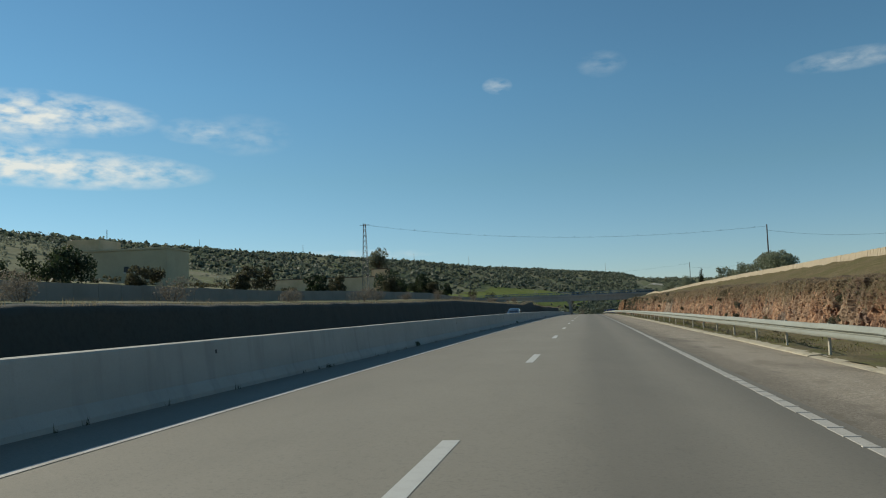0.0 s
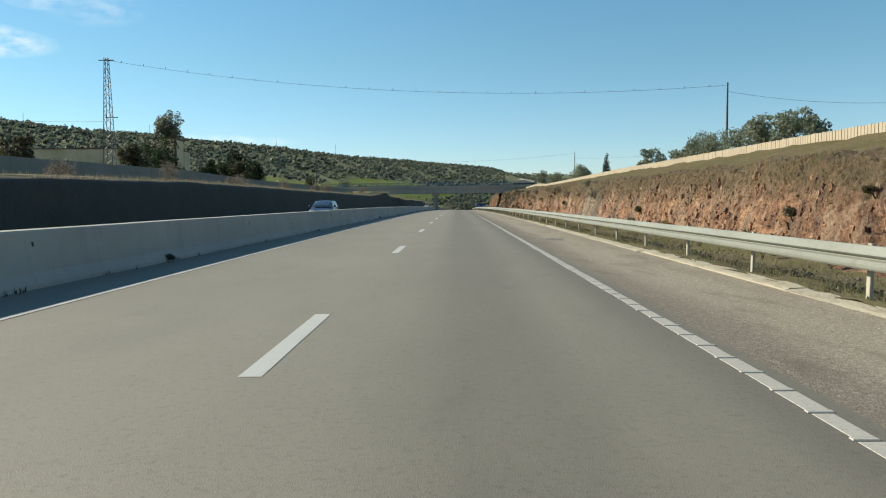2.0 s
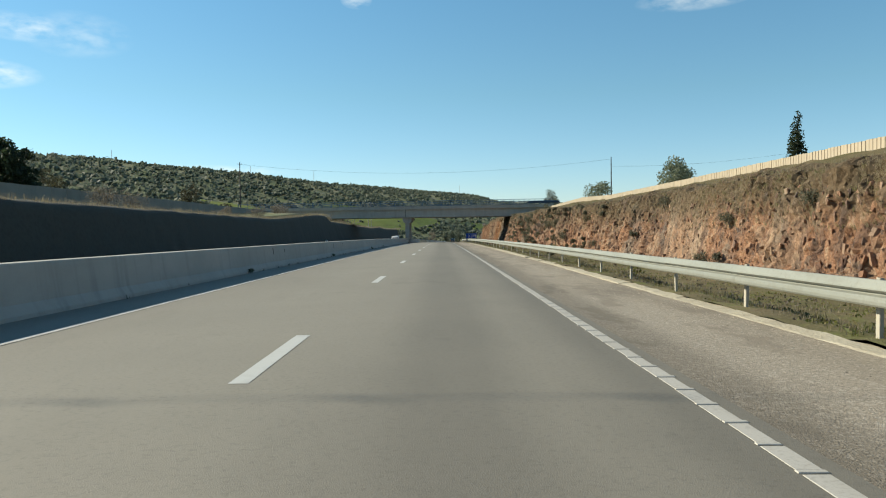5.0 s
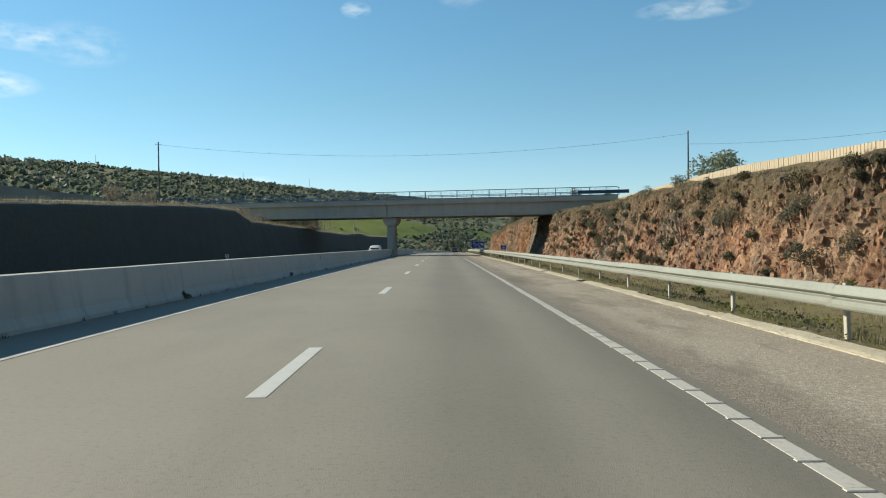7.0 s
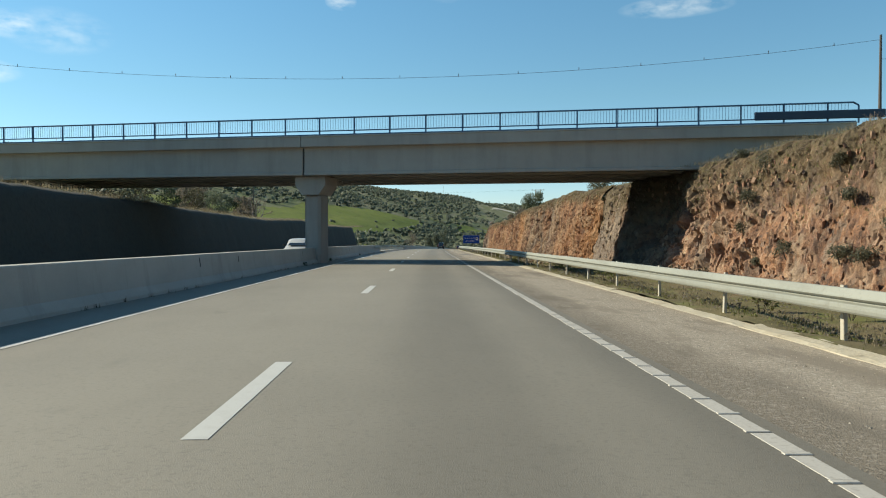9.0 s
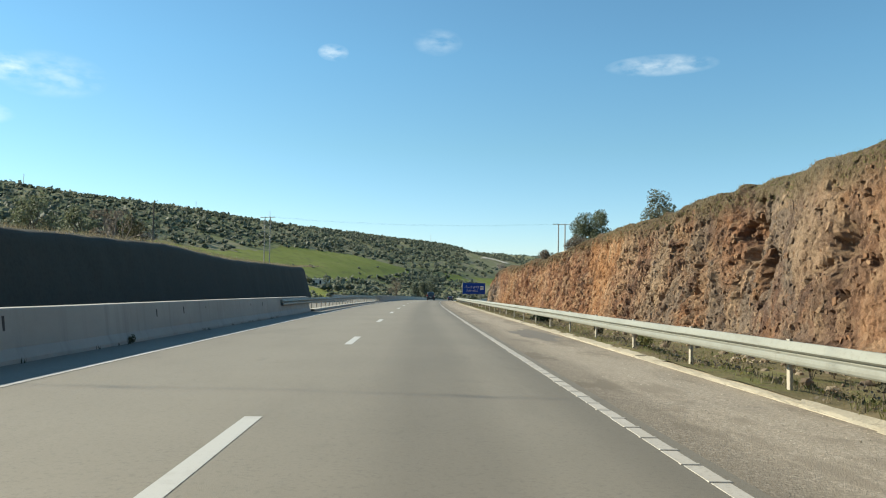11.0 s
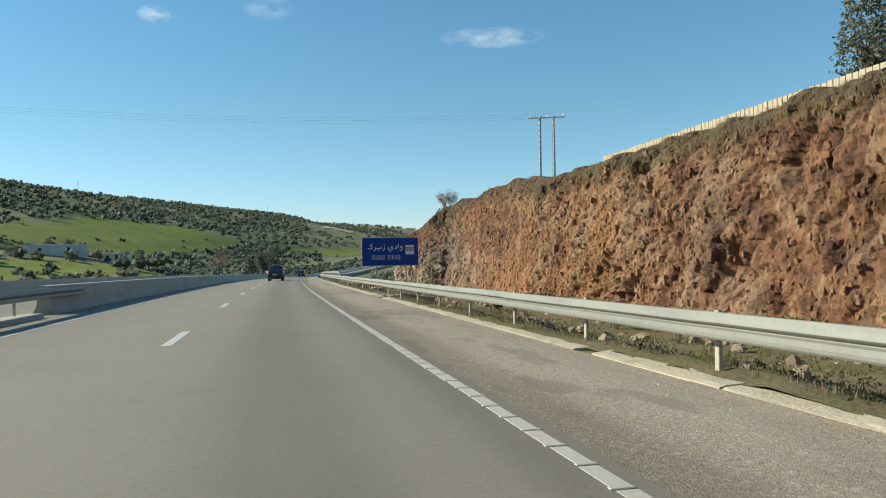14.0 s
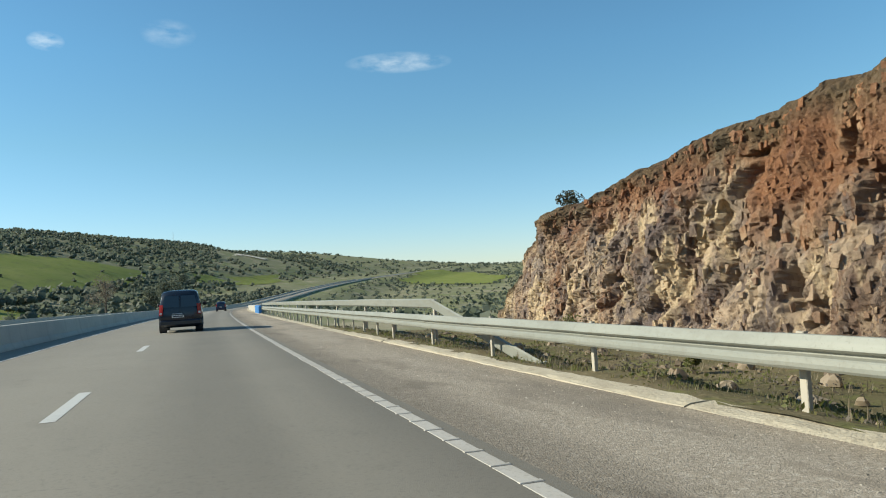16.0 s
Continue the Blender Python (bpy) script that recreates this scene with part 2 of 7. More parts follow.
def asphalt_material():
    """Worn asphalt: stone grain, patches, and wheel tracks that follow the lanes (uv: metres across and along)."""
    m = material("asphalt", (0.19, 0.17, 0.133), 0.82, spread=(
        (0.25, 0.35, 0.7, (0.225, 0.2, 0.156), 0.7, ONE), (0.9, 0.5, 0.72, (0.165, 0.147, 0.115), 0.6, (1, 0.25, 1)), (70, 0.45, 0.75, (0.25, 0.228, 0.19), 0.35, ONE), (90, 0.55, 0.8, (0.085, 0.077, 0.064), 0.35, ONE), (24, 0.52, 0.68, (0.125, 0.111, 0.088), 0.5, ONE), (1.1, 0.63, 0.75, (0.12, 0.106, 0.084), 0.45, (1, 0.5, 1))), bump=0.2, bump_scale=110)
    nt = m.node_tree
    N, L = nt.nodes.new, nt.links.new
    bsdf = nt.nodes["Principled BSDF"]
    uv = N("ShaderNodeUVMap"); uv.uv_map = "across"
    sep = N("ShaderNodeSeparateXYZ"); L(uv.outputs[0], sep.inputs[0])
    wav = N("ShaderNodeTexNoise"); wav.inputs["Scale"].default_value, wav.inputs["Detail"].default_value = 1.0, 4
    mp = N("ShaderNodeMapping"); mp.inputs["Scale"].default_value = (0.9, 0.035, 1)
    L(uv.outputs[0], mp.inputs[0]); L(mp.outputs[0], wav.inputs["Vector"])
    shift = N("ShaderNodeMath"); shift.operation, shift.inputs[1].default_value = "MULTIPLY_ADD", 0.5
    L(wav.outputs[0], shift.inputs[0]); L(sep.outputs[0], shift.inputs[2])
    rng = N("ShaderNodeMapRange")
    rng.inputs[1].default_value, rng.inputs[2].default_value = -3.25, 4.75
    L(shift.outputs[0], rng.inputs[0])
    ramp = N("ShaderNodeValToRGB")
    e = ramp.color_ramp.elements
    e[0].position, e[0].color = 0.0, (1.0, 1.0, 1.0, 1)
    e[1].position, e[1].color = 1.0, (0.86, 0.85, 0.84, 1)
    for u, v in ((-2.0, 1.06), (-1.0, 1.12), (0.3, 1.1), (0.9, 1.04), (1.5, 0.8), (2.1, 0.8), (2.6, 0.98), (3.0, 0.92), (3.4, 0.72)):
        e.new((u + 3.5) / 8.0).color = (v, v, v, 1)
    L(rng.outputs[0], ramp.inputs[0])
    mx = N("ShaderNodeMix"); mx.data_type, mx.blend_type = "RGBA", "MULTIPLY"
    mx.inputs[0].default_value = 1.0
    old = bsdf.inputs["Base Color"].links[0].from_socket
    L(old, mx.inputs[6]); L(ramp.outputs[0], mx.inputs[7]); L(mx.outputs[2], bsdf.inputs["Base Color"])
    return m


ASPHALT = asphalt_material()
SHOULDER = material("shoulder_asphalt", (0.3, 0.252, 0.19), 0.92, spread=(
    (0.5, 0.35, 0.7, (0.35, 0.3, 0.235), 0.8, (1, 0.15, 1)), (20, 0.52, 0.6, (0.46, 0.4, 0.32), 0.75, ONE), (27, 0.53, 0.62, (0.15, 0.122, 0.092), 0.55, ONE), (46, 0.52, 0.66, (0.42, 0.365, 0.29), 0.6, ONE), (55, 0.56, 0.7, (0.08, 0.067, 0.052), 0.7, ONE), (1.5, 0.54, 0.62, (0.235, 0.197, 0.15), 0.8, (1, 0.35, 1)), (0.35, 0.56, 0.66, (0.17, 0.142, 0.11), 0.6, (1, 0.4, 1))), bump=0.6, bump_scale=60, spec=0.25)


def band_shoulder(m):
    """Dark oily strip beside the edge line, paler loose grit towards the gutter (uv: metres across)."""
    nt = m.node_tree
    N, L = nt.nodes.new, nt.links.new
    bsdf = nt.nodes["Principled BSDF"]
    uv = N("ShaderNodeUVMap"); uv.uv_map = "across"
    sep = N("ShaderNodeSeparateXYZ"); L(uv.outputs[0], sep.inputs[0])
    mp = N("ShaderNodeMapping"); mp.inputs["Scale"].default_value = (0.9, 0.12, 1)
    wav = N("ShaderNodeTexNoise"); wav.inputs["Scale"].default_value, wav.inputs["Detail"].default_value = 1.0, 5
    L(uv.outputs[0], mp.inputs[0]); L(mp.outputs[0], wav.inputs["Vector"])
    shift = N("ShaderNodeMath"); shift.operation, shift.inputs[1].default_value = "MULTIPLY_ADD", 0.7
    L(wav.outputs[0], shift.inputs[0]); L(sep.outputs[0], shift.inputs[2])
    rng = N("ShaderNodeMapRange")
    rng.inputs[1].default_value, rng.inputs[2].default_value = 4.15, 6.45
    L(shift.outputs[0], rng.inputs[0])
    ramp = N("ShaderNodeValToRGB")
    e = ramp.color_ramp.elements
    e[0].position, e[0].color = 0.0, (0.62, 0.62, 0.62, 1)
    e[1].position, e[1].color = 1.0, (1.0, 0.97, 0.92, 1)
    for pos, v in ((0.18, 0.7), (0.34, 0.95), (0.6, 1.0), (0.85, 0.9)):
        e.new(pos).color = (v, v, v, 1)
    L(rng.outputs[0], ramp.inputs[0])
    mx = N("ShaderNodeMix"); mx.data_type, mx.blend_type = "RGBA", "MULTIPLY"
    mx.inputs[0].default_value = 1.0
    old = bsdf.inputs["Base Color"].links[0].from_socket
    L(old, mx.inputs[6]); L(ramp.outputs[0], mx.inputs[7]); L(mx.outputs[2], bsdf.inputs["Base Color"])


band_shoulder(SHOULDER)
PAINT = material("road_paint", (0.5, 0.485, 0.44), 0.6, spread=((6, 0.5, 0.75, (0.4, 0.38, 0.34), 0.6, ONE), (80, 0.6, 0.75, (0.22, 0.21, 0.19), 0.7, ONE)))
EDGE_PAINT = material("worn_edge_paint", (0.43, 0.4, 0.35), 0.75, spread=((2.5, 0.45, 0.7, (0.36, 0.33, 0.28), 0.6, (1, 0.3, 1)), (30, 0.52, 0.66, (0.26, 0.235, 0.195), 0.55, ONE), (90, 0.55, 0.75, (0.2, 0.18, 0.15), 0.5, ONE)))
OLD_PAINT = material("dirty_road_paint", (0.5, 0.485, 0.45), 0.75, spread=((4, 0.42, 0.7, (0.26, 0.245, 0.21), 0.8, (1, 0.3, 1)), (22, 0.54, 0.64, (0.24, 0.22, 0.185), 0.6, ONE), (60, 0.55, 0.75, (0.18, 0.165, 0.14), 0.7, ONE)))
CONCRETE = material("barrier_concrete", (0.36, 0.34, 0.29), 0.85, spread=(
    (0.7, 0.4, 0.7, (0.46, 0.43, 0.37), 0.7, (1, 0.5, 1)), (1.6, 0.52, 0.75, (0.25, 0.235, 0.2), 0.6, (1, 1.5, 0.15)), (40, 0.5, 0.8, (0.3, 0.28, 0.24), 0.4, ONE)), bump=0.25, bump_scale=60)
BRIDGE_CONCRETE = material("bridge_concrete", (0.33, 0.3, 0.26), 0.85, spread=((0.5, 0.4, 0.7, (0.4, 0.37, 0.32), 0.7, (1, 1, 1)), (1.2, 0.5, 0.78, (0.22, 0.205, 0.18), 0.6, (1, 1, 0.12)), (30, 0.5, 0.8, (0.27, 0.25, 0.22), 0.4, ONE)), bump=0.2, bump_scale=40)
KERB = material("kerb_concrete", (0.43, 0.38, 0.285), 0.9, spread=((1.6, 0.42, 0.7, (0.33, 0.28, 0.2), 0.7, ONE), (5, 0.58, 0.7, (0.22, 0.19, 0.13), 0.7, ONE), (18, 0.55, 0.75, (0.3, 0.26, 0.2), 0.7, ONE)), bump=0.9, bump_scale=22, spec=0.2)
GALVANISED = material("galvanised_steel", (0.235, 0.24, 0.205), 0.55, 0.25, spread=((0.8, 0.4, 0.7, (0.32, 0.315, 0.265), 0.6, (1, 0.3, 1)), (2.2, 0.5, 0.66, (0.185, 0.182, 0.15), 0.55, (1, 0.5, 2)), (9, 0.52, 0.7, (0.2, 0.195, 0.16), 0.5, ONE), (30, 0.58, 0.7, (0.14, 0.125, 0.1), 0.4, ONE)))
POST_STEEL = material("post_steel", (0.42, 0.385, 0.31), 0.6, 0.1, spread=((8, 0.5, 0.8, (0.32, 0.29, 0.24), 0.6, ONE),))
BLUE_STEEL = material("blue_railing_paint", (0.03, 0.085, 0.16), 0.4, 0.0, spread=((3, 0.45, 0.75, (0.05, 0.11, 0.19), 0.5, ONE),))
FENCE = material("precast_fence", (0.42, 0.35, 0.255), 0.9, spread=((0.6, 0.4, 0.7, (0.35, 0.29, 0.21), 0.6, ONE), (8, 0.5, 0.8, (0.42, 0.36, 0.27), 0.4, ONE)), bump=0.2)
FENCE_GREY = material("grey_block_wall", (0.22, 0.2, 0.168), 0.9, spread=((0.5, 0.4, 0.7, (0.16, 0.145, 0.12), 0.7, ONE),), bump=0.2)
SIGN_BLUE = material("sign_blue", (0.004, 0.045, 0.26), 0.5, spread=((2.5, 0.45, 0.8, (0.008, 0.06, 0.31), 0.5, ONE),), spec=0.25)
SIGN_WHITE = material("sign_white", (0.72, 0.72, 0.7), 0.45, spread=((5, 0.5, 0.8, (0.6, 0.6, 0.58), 0.4, ONE),))
SIGN_BLACK = material("sign_black", (0.02, 0.022, 0.03), 0.5)
SIGN_BACK = material("sign_back", (0.4, 0.4, 0.4), 0.5, 0.5)
POLE_CONCRETE = material("pole_concrete", (0.33, 0.31, 0.28), 0.85, spread=((3, 0.45, 0.75, (0.24, 0.22, 0.2), 0.6, ONE),))
POLE_DARK = material("pole_wood", (0.075, 0.062, 0.052), 0.9, spread=((6, 0.45, 0.75, (0.12, 0.1, 0.085), 0.6, (1, 1, 0.1)),))
WIRE = material("wire", (0.03, 0.03, 0.032), 0.6)
BARK = material("bark", (0.1, 0.08, 0.06), 0.95, spread=((8, 0.45, 0.7, (0.05, 0.04, 0.03), 0.7, (1, 1, 0.2)),), bump=0.6, bump_scale=20)
TWIG = material("bare_twig", (0.21, 0.165, 0.13), 0.95, spread=((3, 0.45, 0.75, (0.3, 0.25, 0.2), 0.6, ONE),))
BLOSSOM = material("blossom", (0.32, 0.285, 0.25), 0.9, spread=((3, 0.45, 0.75, (0.42, 0.38, 0.345), 0.6, ONE),))


def leaf_material(name, a, b, c, vary=0.5):
    """Leaves that differ clump by clump."""
    m = bpy.data.materials.new(name)
    m.use_nodes = True
    nt = m.node_tree
    N, L = nt.nodes.new, nt.links.new
    bsdf = nt.nodes["Principled BSDF"]
    bsdf.inputs["Roughness"].default_value = 0.7
    geo = N("ShaderNodeNewGeometry")
    ramp = N("ShaderNodeValToRGB")
    ramp.color_ramp.elements[0].color, ramp.color_ramp.elements[1].color = (*a, 1), (*c, 1)
    ramp.color_ramp.elements.new(0.5).color = (*b, 1)
    L(geo.outputs["Random Per Island"], ramp.inputs[0])
    tc, nz = N("ShaderNodeTexCoord"), N("ShaderNodeTexNoise")
    nz.inputs["Scale"].default_value, nz.inputs["Detail"].default_value = 0.7, 3
    L(tc.outputs["Object"], nz.inputs["Vector"])
    mx = N("ShaderNodeMix"); mx.data_type, mx.blend_type = "RGBA", "MULTIPLY"
    mx.inputs[0].default_value = vary
    L(ramp.outputs[0], mx.inputs[6]); L(nz.outputs[0], mx.inputs[7])
    L(mx.outputs[2], bsdf.inputs["Base Color"])
    trans, both = N("ShaderNodeBsdfTranslucent"), N("ShaderNodeMixShader")
    both.inputs[0].default_value = 0.45
    L(mx.outputs[2], trans.inputs[0]); L(bsdf.outputs[0], both.inputs[1]); L(trans.outputs[0], both.inputs[2])
    L(both.outputs[0], nt.nodes["Material Output"].inputs[0])
    return m


OLIVE = leaf_material("olive_leaves", (0.09, 0.108, 0.06), (0.14, 0.16, 0.095), (0.2, 0.215, 0.14), 0.25)
DARK_LEAF = leaf_material("dark_leaves", (0.018, 0.032, 0.014), (0.035, 0.055, 0.022), (0.06, 0.08, 0.035))
GUM_LEAF = leaf_material("gum_leaves", (0.09, 0.105, 0.062), (0.14, 0.15, 0.098), (0.21, 0.2, 0.145), 0.2)
SCRUB_LEAF = leaf_material("scrub_leaves", (0.055, 0.05, 0.028), (0.09, 0.085, 0.045), (0.13, 0.125, 0.07))
# both hill foliage colours are greyed and paled to paint in distance haze
HILL_LEAF = leaf_material("haze_paled_hill_leaves", (0.096, 0.114, 0.08), (0.137, 0.158, 0.11), (0.185, 0.203, 0.145), 0.2)
HILL_SCRUB = leaf_material("haze_paled_scrub_leaves", (0.14, 0.155, 0.115), (0.19, 0.205, 0.155), (0.25, 0.26, 0.2), 0.15)
# silvery olive leaf, lightened further to offset shade inside the fence-side crowns
OLIVE_PALE = leaf_material("lightened_silvery_leaves", (0.14, 0.165, 0.1), (0.2, 0.22, 0.145), (0.26, 0.275, 0.195), 0.1)
DRY_TWIG = leaf_material("dry_twigs", (0.12, 0.1, 0.076), (0.17, 0.142, 0.108), (0.235, 0.2, 0.155), 0.2)
DRY_GRASS = leaf_material("dry_grass", (0.25, 0.2, 0.125), (0.31, 0.255, 0.165), (0.19, 0.17, 0.095), 0.2)
GREEN_GRASS = leaf_material("green_grass", (0.12, 0.14, 0.035), (0.165, 0.17, 0.05), (0.22, 0.19, 0.085), 0.2)

EARTH = material("open_ground", (0.2, 0.2, 0.116), 0.95, spread=(
    (0.012, 0.45, 0.6, (0.165, 0.19, 0.075), 0.7, ONE), (0.06, 0.5, 0.64, (0.33, 0.285, 0.2), 0.7, (1, 0.4, 1)), (0.6, 0.5, 0.72, (0.13, 0.135, 0.07), 0.6, ONE), (6, 0.45, 0.75, (0.14, 0.11, 0.07), 0.5, ONE)), bump=0.8, bump_scale=3, spec=0.05)
FIELD = material("young_crop", (0.175, 0.2, 0.05), 0.9, spread=(
    (0.03, 0.4, 0.65, (0.215, 0.225, 0.07), 0.8, ONE), (0.09, 0.52, 0.68, (0.125, 0.135, 0.05), 0.75, (1, 0.5, 1)), (0.2, 0.5, 0.75, (0.125, 0.15, 0.035), 0.6, (1, 0.3, 1)), (2.5, 0.5, 0.75, (0.2, 0.225, 0.065), 0.3, ONE)), bump=0.5, bump_scale=4, spec=0.05)
# near-black because the left cutting's shade is put into its earth colour
DARK_CUT = material("shade_darkened_earth", (0.038, 0.04, 0.032), 0.98, spread=((0.8, 0.45, 0.7, (0.045, 0.04, 0.03), 0.7, ONE), (5, 0.45, 0.75, (0.022, 0.022, 0.017), 0.7, ONE)), bump=0.5, bump_scale=6)


def rock_material(name, tones, grey, grey_from, pale, soil, turn_grey=None, blocks=1.0, dark=1.0, grain=0.8, loose=False):
    """Blasted rock. tones: five colours from the darkest to the lightest; grey: colour of the basalt patches that start
    at grey_from;
    turn_grey: (y1, y2), where the lower beds turn to grey basalt along the cutting; blocks, dark: how far single
    blocks, and dark seams with painted-in crevice shade, stand out."""
    m = bpy.data.materials.new(name)
    m.use_nodes = True
    nt = m.node_tree
    N, L = nt.nodes.new, nt.links.new
    bsdf = nt.nodes["Principled BSDF"]
    bsdf.inputs["Roughness"].default_value = 0.95
    bsdf.inputs["Specular IOR Level"].default_value = 0.2
    tc = N("ShaderNodeTexCoord")

    def noise_node(scale, stretch, detail=6, rough=0.65):
        mp = N("ShaderNodeMapping"); mp.inputs["Scale"].default_value = stretch
        L(tc.outputs["Object"], mp.inputs[0])
        nz = N("ShaderNodeTexNoise")
        nz.inputs["Scale"].default_value, nz.inputs["Detail"].default_value, nz.inputs["Roughness"].default_value = scale, detail, rough
        L(mp.outputs[0], nz.inputs["Vector"])
        return nz.outputs[0]

    def ranged(factor, low, high, amount=1.0):
        mr = N("ShaderNodeMapRange")
        mr.inputs[1].default_value, mr.inputs[2].default_value, mr.inputs[4].default_value = low, high, amount
        L(factor, mr.inputs[0])
        return mr.outputs[0]

    def over(last, factor, colour, low, high, amount=1.0):
        mx = N("ShaderNodeMix"); mx.data_type = "RGBA"
        L(ranged(factor, low, high, amount), mx.inputs[0]); L(last, mx.inputs[6]); mx.inputs[7].default_value = (*colour, 1)
        return mx.outputs[2]
    base = N("ShaderNodeValToRGB")
    e = base.color_ramp.elements
    e[0].position, e[0].color = 0.39, (*tones[0], 1)
    e[1].position, e[1].color = 0.63, (*tones[4], 1)
    for pos, tone in ((0.45, tones[1]), (0.51, tones[2]), (0.57, tones[3])):
        e.new(pos).color = (*tone, 1)
    L(noise_node(grain, (1, 1, 0.65), 12, 0.78), base.inputs[0])
    last = base.outputs[0]
    last = over(last, noise_node(0.05, (1, 1, 0.5), 6, 0.65), grey, grey_from, grey_from + 0.08, 0.8)
    if turn_grey:
        sep = N("ShaderNodeSeparateXYZ"); L(tc.outputs["Object"], sep.inputs[0])
        along = ranged(sep.outputs[1], *turn_grey)
        level = N("ShaderNodeMath"); level.operation, level.inputs[1].default_value = "MULTIPLY_ADD", 7.0
        L(noise_node(0.4, (1, 1, 0.35), 6, 0.6), level.inputs[0]); L(sep.outputs[2], level.inputs[2])
        low_beds = ranged(level.outputs[0], 2.0, 0.5)
        wav = noise_node(0.3, (1, 1, 0.6), 7, 0.7)
        a1 = N("ShaderNodeMath"); a1.operation = "MULTIPLY"; L(along, a1.inputs[0]); L(low_beds, a1.inputs[1])
        a2 = N("ShaderNodeMath"); a2.operation = "MULTIPLY"; L(a1.outputs[0], a2.inputs[0]); L(ranged(wav, 0.38, 0.55), a2.inputs[1])
        last = over(last, a2.outputs[0], (0.26, 0.21, 0.165), 0.0, 1.0, 0.6)
        # a stretch of dark grey basalt between clefts
        b1_, b2_ = ranged(sep.outputs[1], 298.0, 306.0), ranged(sep.outputs[1], 330.0, 321.0)
        z1 = N("ShaderNodeMath"); z1.operation = "MULTIPLY"; L(b1_, z1.inputs[0]); L(b2_, z1.inputs[1])
        z2 = N("ShaderNodeMath"); z2.operation = "MULTIPLY"; L(z1.outputs[0], z2.inputs[0]); L(ranged(noise_node(0.4, (1, 1, 0.5), 7, 0.7), 0.38, 0.54), z2.inputs[1])
        last = over(last, z2.outputs[0], (0.15, 0.125, 0.1), 0.0, 1.0, 0.85)
        # dark grey basalt at the corner where the tall face ends
        c1, c2 = ranged(sep.outputs[1], 412.5, 417.0), ranged(sep.outputs[1], 431.0, 424.5)
        d1 = N("ShaderNodeMath"); d1.operation = "MULTIPLY"; L(c1, d1.inputs[0]); L(c2, d1.inputs[1])
        d2 = N("ShaderNodeMath"); d2.operation = "MULTIPLY"; L(d1.outputs[0], d2.inputs[0]); L(ranged(noise_node(0.5, (1, 1, 0.4), 6, 0.65), 0.4, 0.5), d2.inputs[1])
        basalt = d2.outputs[0]
    # single blocks, following the blocks of the mesh: tan, rusty, grey or nearly black
    island = N("ShaderNodeNewGeometry").outputs["Random Per Island"]
    for layer, strength in (("stones", 1.0),) if loose else (("stones", 0.8), ("blocks", 1.0)):
        uvb = N("ShaderNodeUVMap"); uvb.uv_map = layer
        sepb = N("ShaderNodeSeparateXYZ"); L(uvb.outputs[0], sepb.inputs[0])
        for axis in (0,) if loose else (0, 1):
            value = island if loose else sepb.outputs[axis]
            amount = strength * blocks * (0.8 if axis else 1.0) * (0.55 if loose else 1.0)
            last = over(last, value, pale, 0.74, 0.78, 0.6 * amount)
            last = over(last, value, tuple(c * 0.8 for c in tones[4]), 0.9, 0.92, 0.6 * amount)
            last = over(last, value, tuple(c * 0.95 for c in tones[0]), 0.3, 0.26, 0.7 * amount)
            last = over(last, value, grey, 0.14, 0.11, 0.7 * amount)
            if turn_grey:
                for low, high, colour in ((0.6, 0.63, (0.52, 0.41, 0.29)), (0.42, 0.39, (0.13, 0.092, 0.074)), (0.25, 0.22, (0.24, 0.222, 0.205))):
                    am = N("ShaderNodeMath"); am.operation = "MULTIPLY"
                    L(a1.outputs[0], am.inputs[0]); L(ranged(value, low, high), am.inputs[1])
                    last = over(last, am.outputs[0], colour, 0.0, 1.0, 0.38 * strength)
    if turn_grey:
        a3 = N("ShaderNodeMath"); a3.operation = "MULTIPLY"; L(a1.outputs[0], a3.inputs[0]); L(ranged(noise_node(0.55, (1, 1, 0.4), 4, 0.6), 0.535, 0.575), a3.inputs[1])
        last = over(last, a3.outputs[0], (0.56, 0.43, 0.27), 0.0, 1.0, 0.85)
        a4 = N("ShaderNodeMath"); a4.operation = "MULTIPLY"; L(a1.outputs[0], a4.inputs[0]); L(ranged(noise_node(0.7, (1.3, 1, 0.45), 4, 0.6), 0.47, 0.42), a4.inputs[1])
        last = over(last, a4.outputs[0], (0.155, 0.125, 0.115), 0.0, 1.0, 0.75)
        high_beds = ranged(level.outputs[0], 0.6, 1.8)
        a5 = N("ShaderNodeMath"); a5.operation = "MULTIPLY"; L(along, a5.inputs[0]); L(high_beds, a5.inputs[1])
        a6 = N("ShaderNodeMath"); a6.operation = "MULTIPLY"; L(a5.outputs[0], a6.inputs[0]); L(ranged(noise_node(0.8, (1, 1, 0.3), 6, 0.65), 0.38, 0.5), a6.inputs[1])
        last = over(last, a6.outputs[0], (0.235, 0.108, 0.056), 0.0, 1.0, 0.65)
        last = over(last, basalt, (0.135, 0.118, 0.1), 0.0, 1.0, 0.8)
    last = over(last, noise_node(0.7, (1, 1, 0.35), 6, 0.65), pale, 0.6, 0.68, 0.65 * blocks)
    uvn = N("ShaderNodeUVMap"); uvn.uv_map = "beds"
    sep2 = N("ShaderNodeSeparateXYZ"); L(uvn.outputs[0], sep2.inputs[0])
    lift = N("ShaderNodeMath"); lift.operation, lift.inputs[1].default_value = "MULTIPLY_ADD", 0.45
    L(noise_node(0.45, (1, 1, 0.5), 7, 0.7), lift.inputs[0]); L(sep2.outputs[1], lift.inputs[2])
    last = over(last, lift.outputs[0], (0.098, 0.078, 0.046), soil[0], soil[1], 0.8)
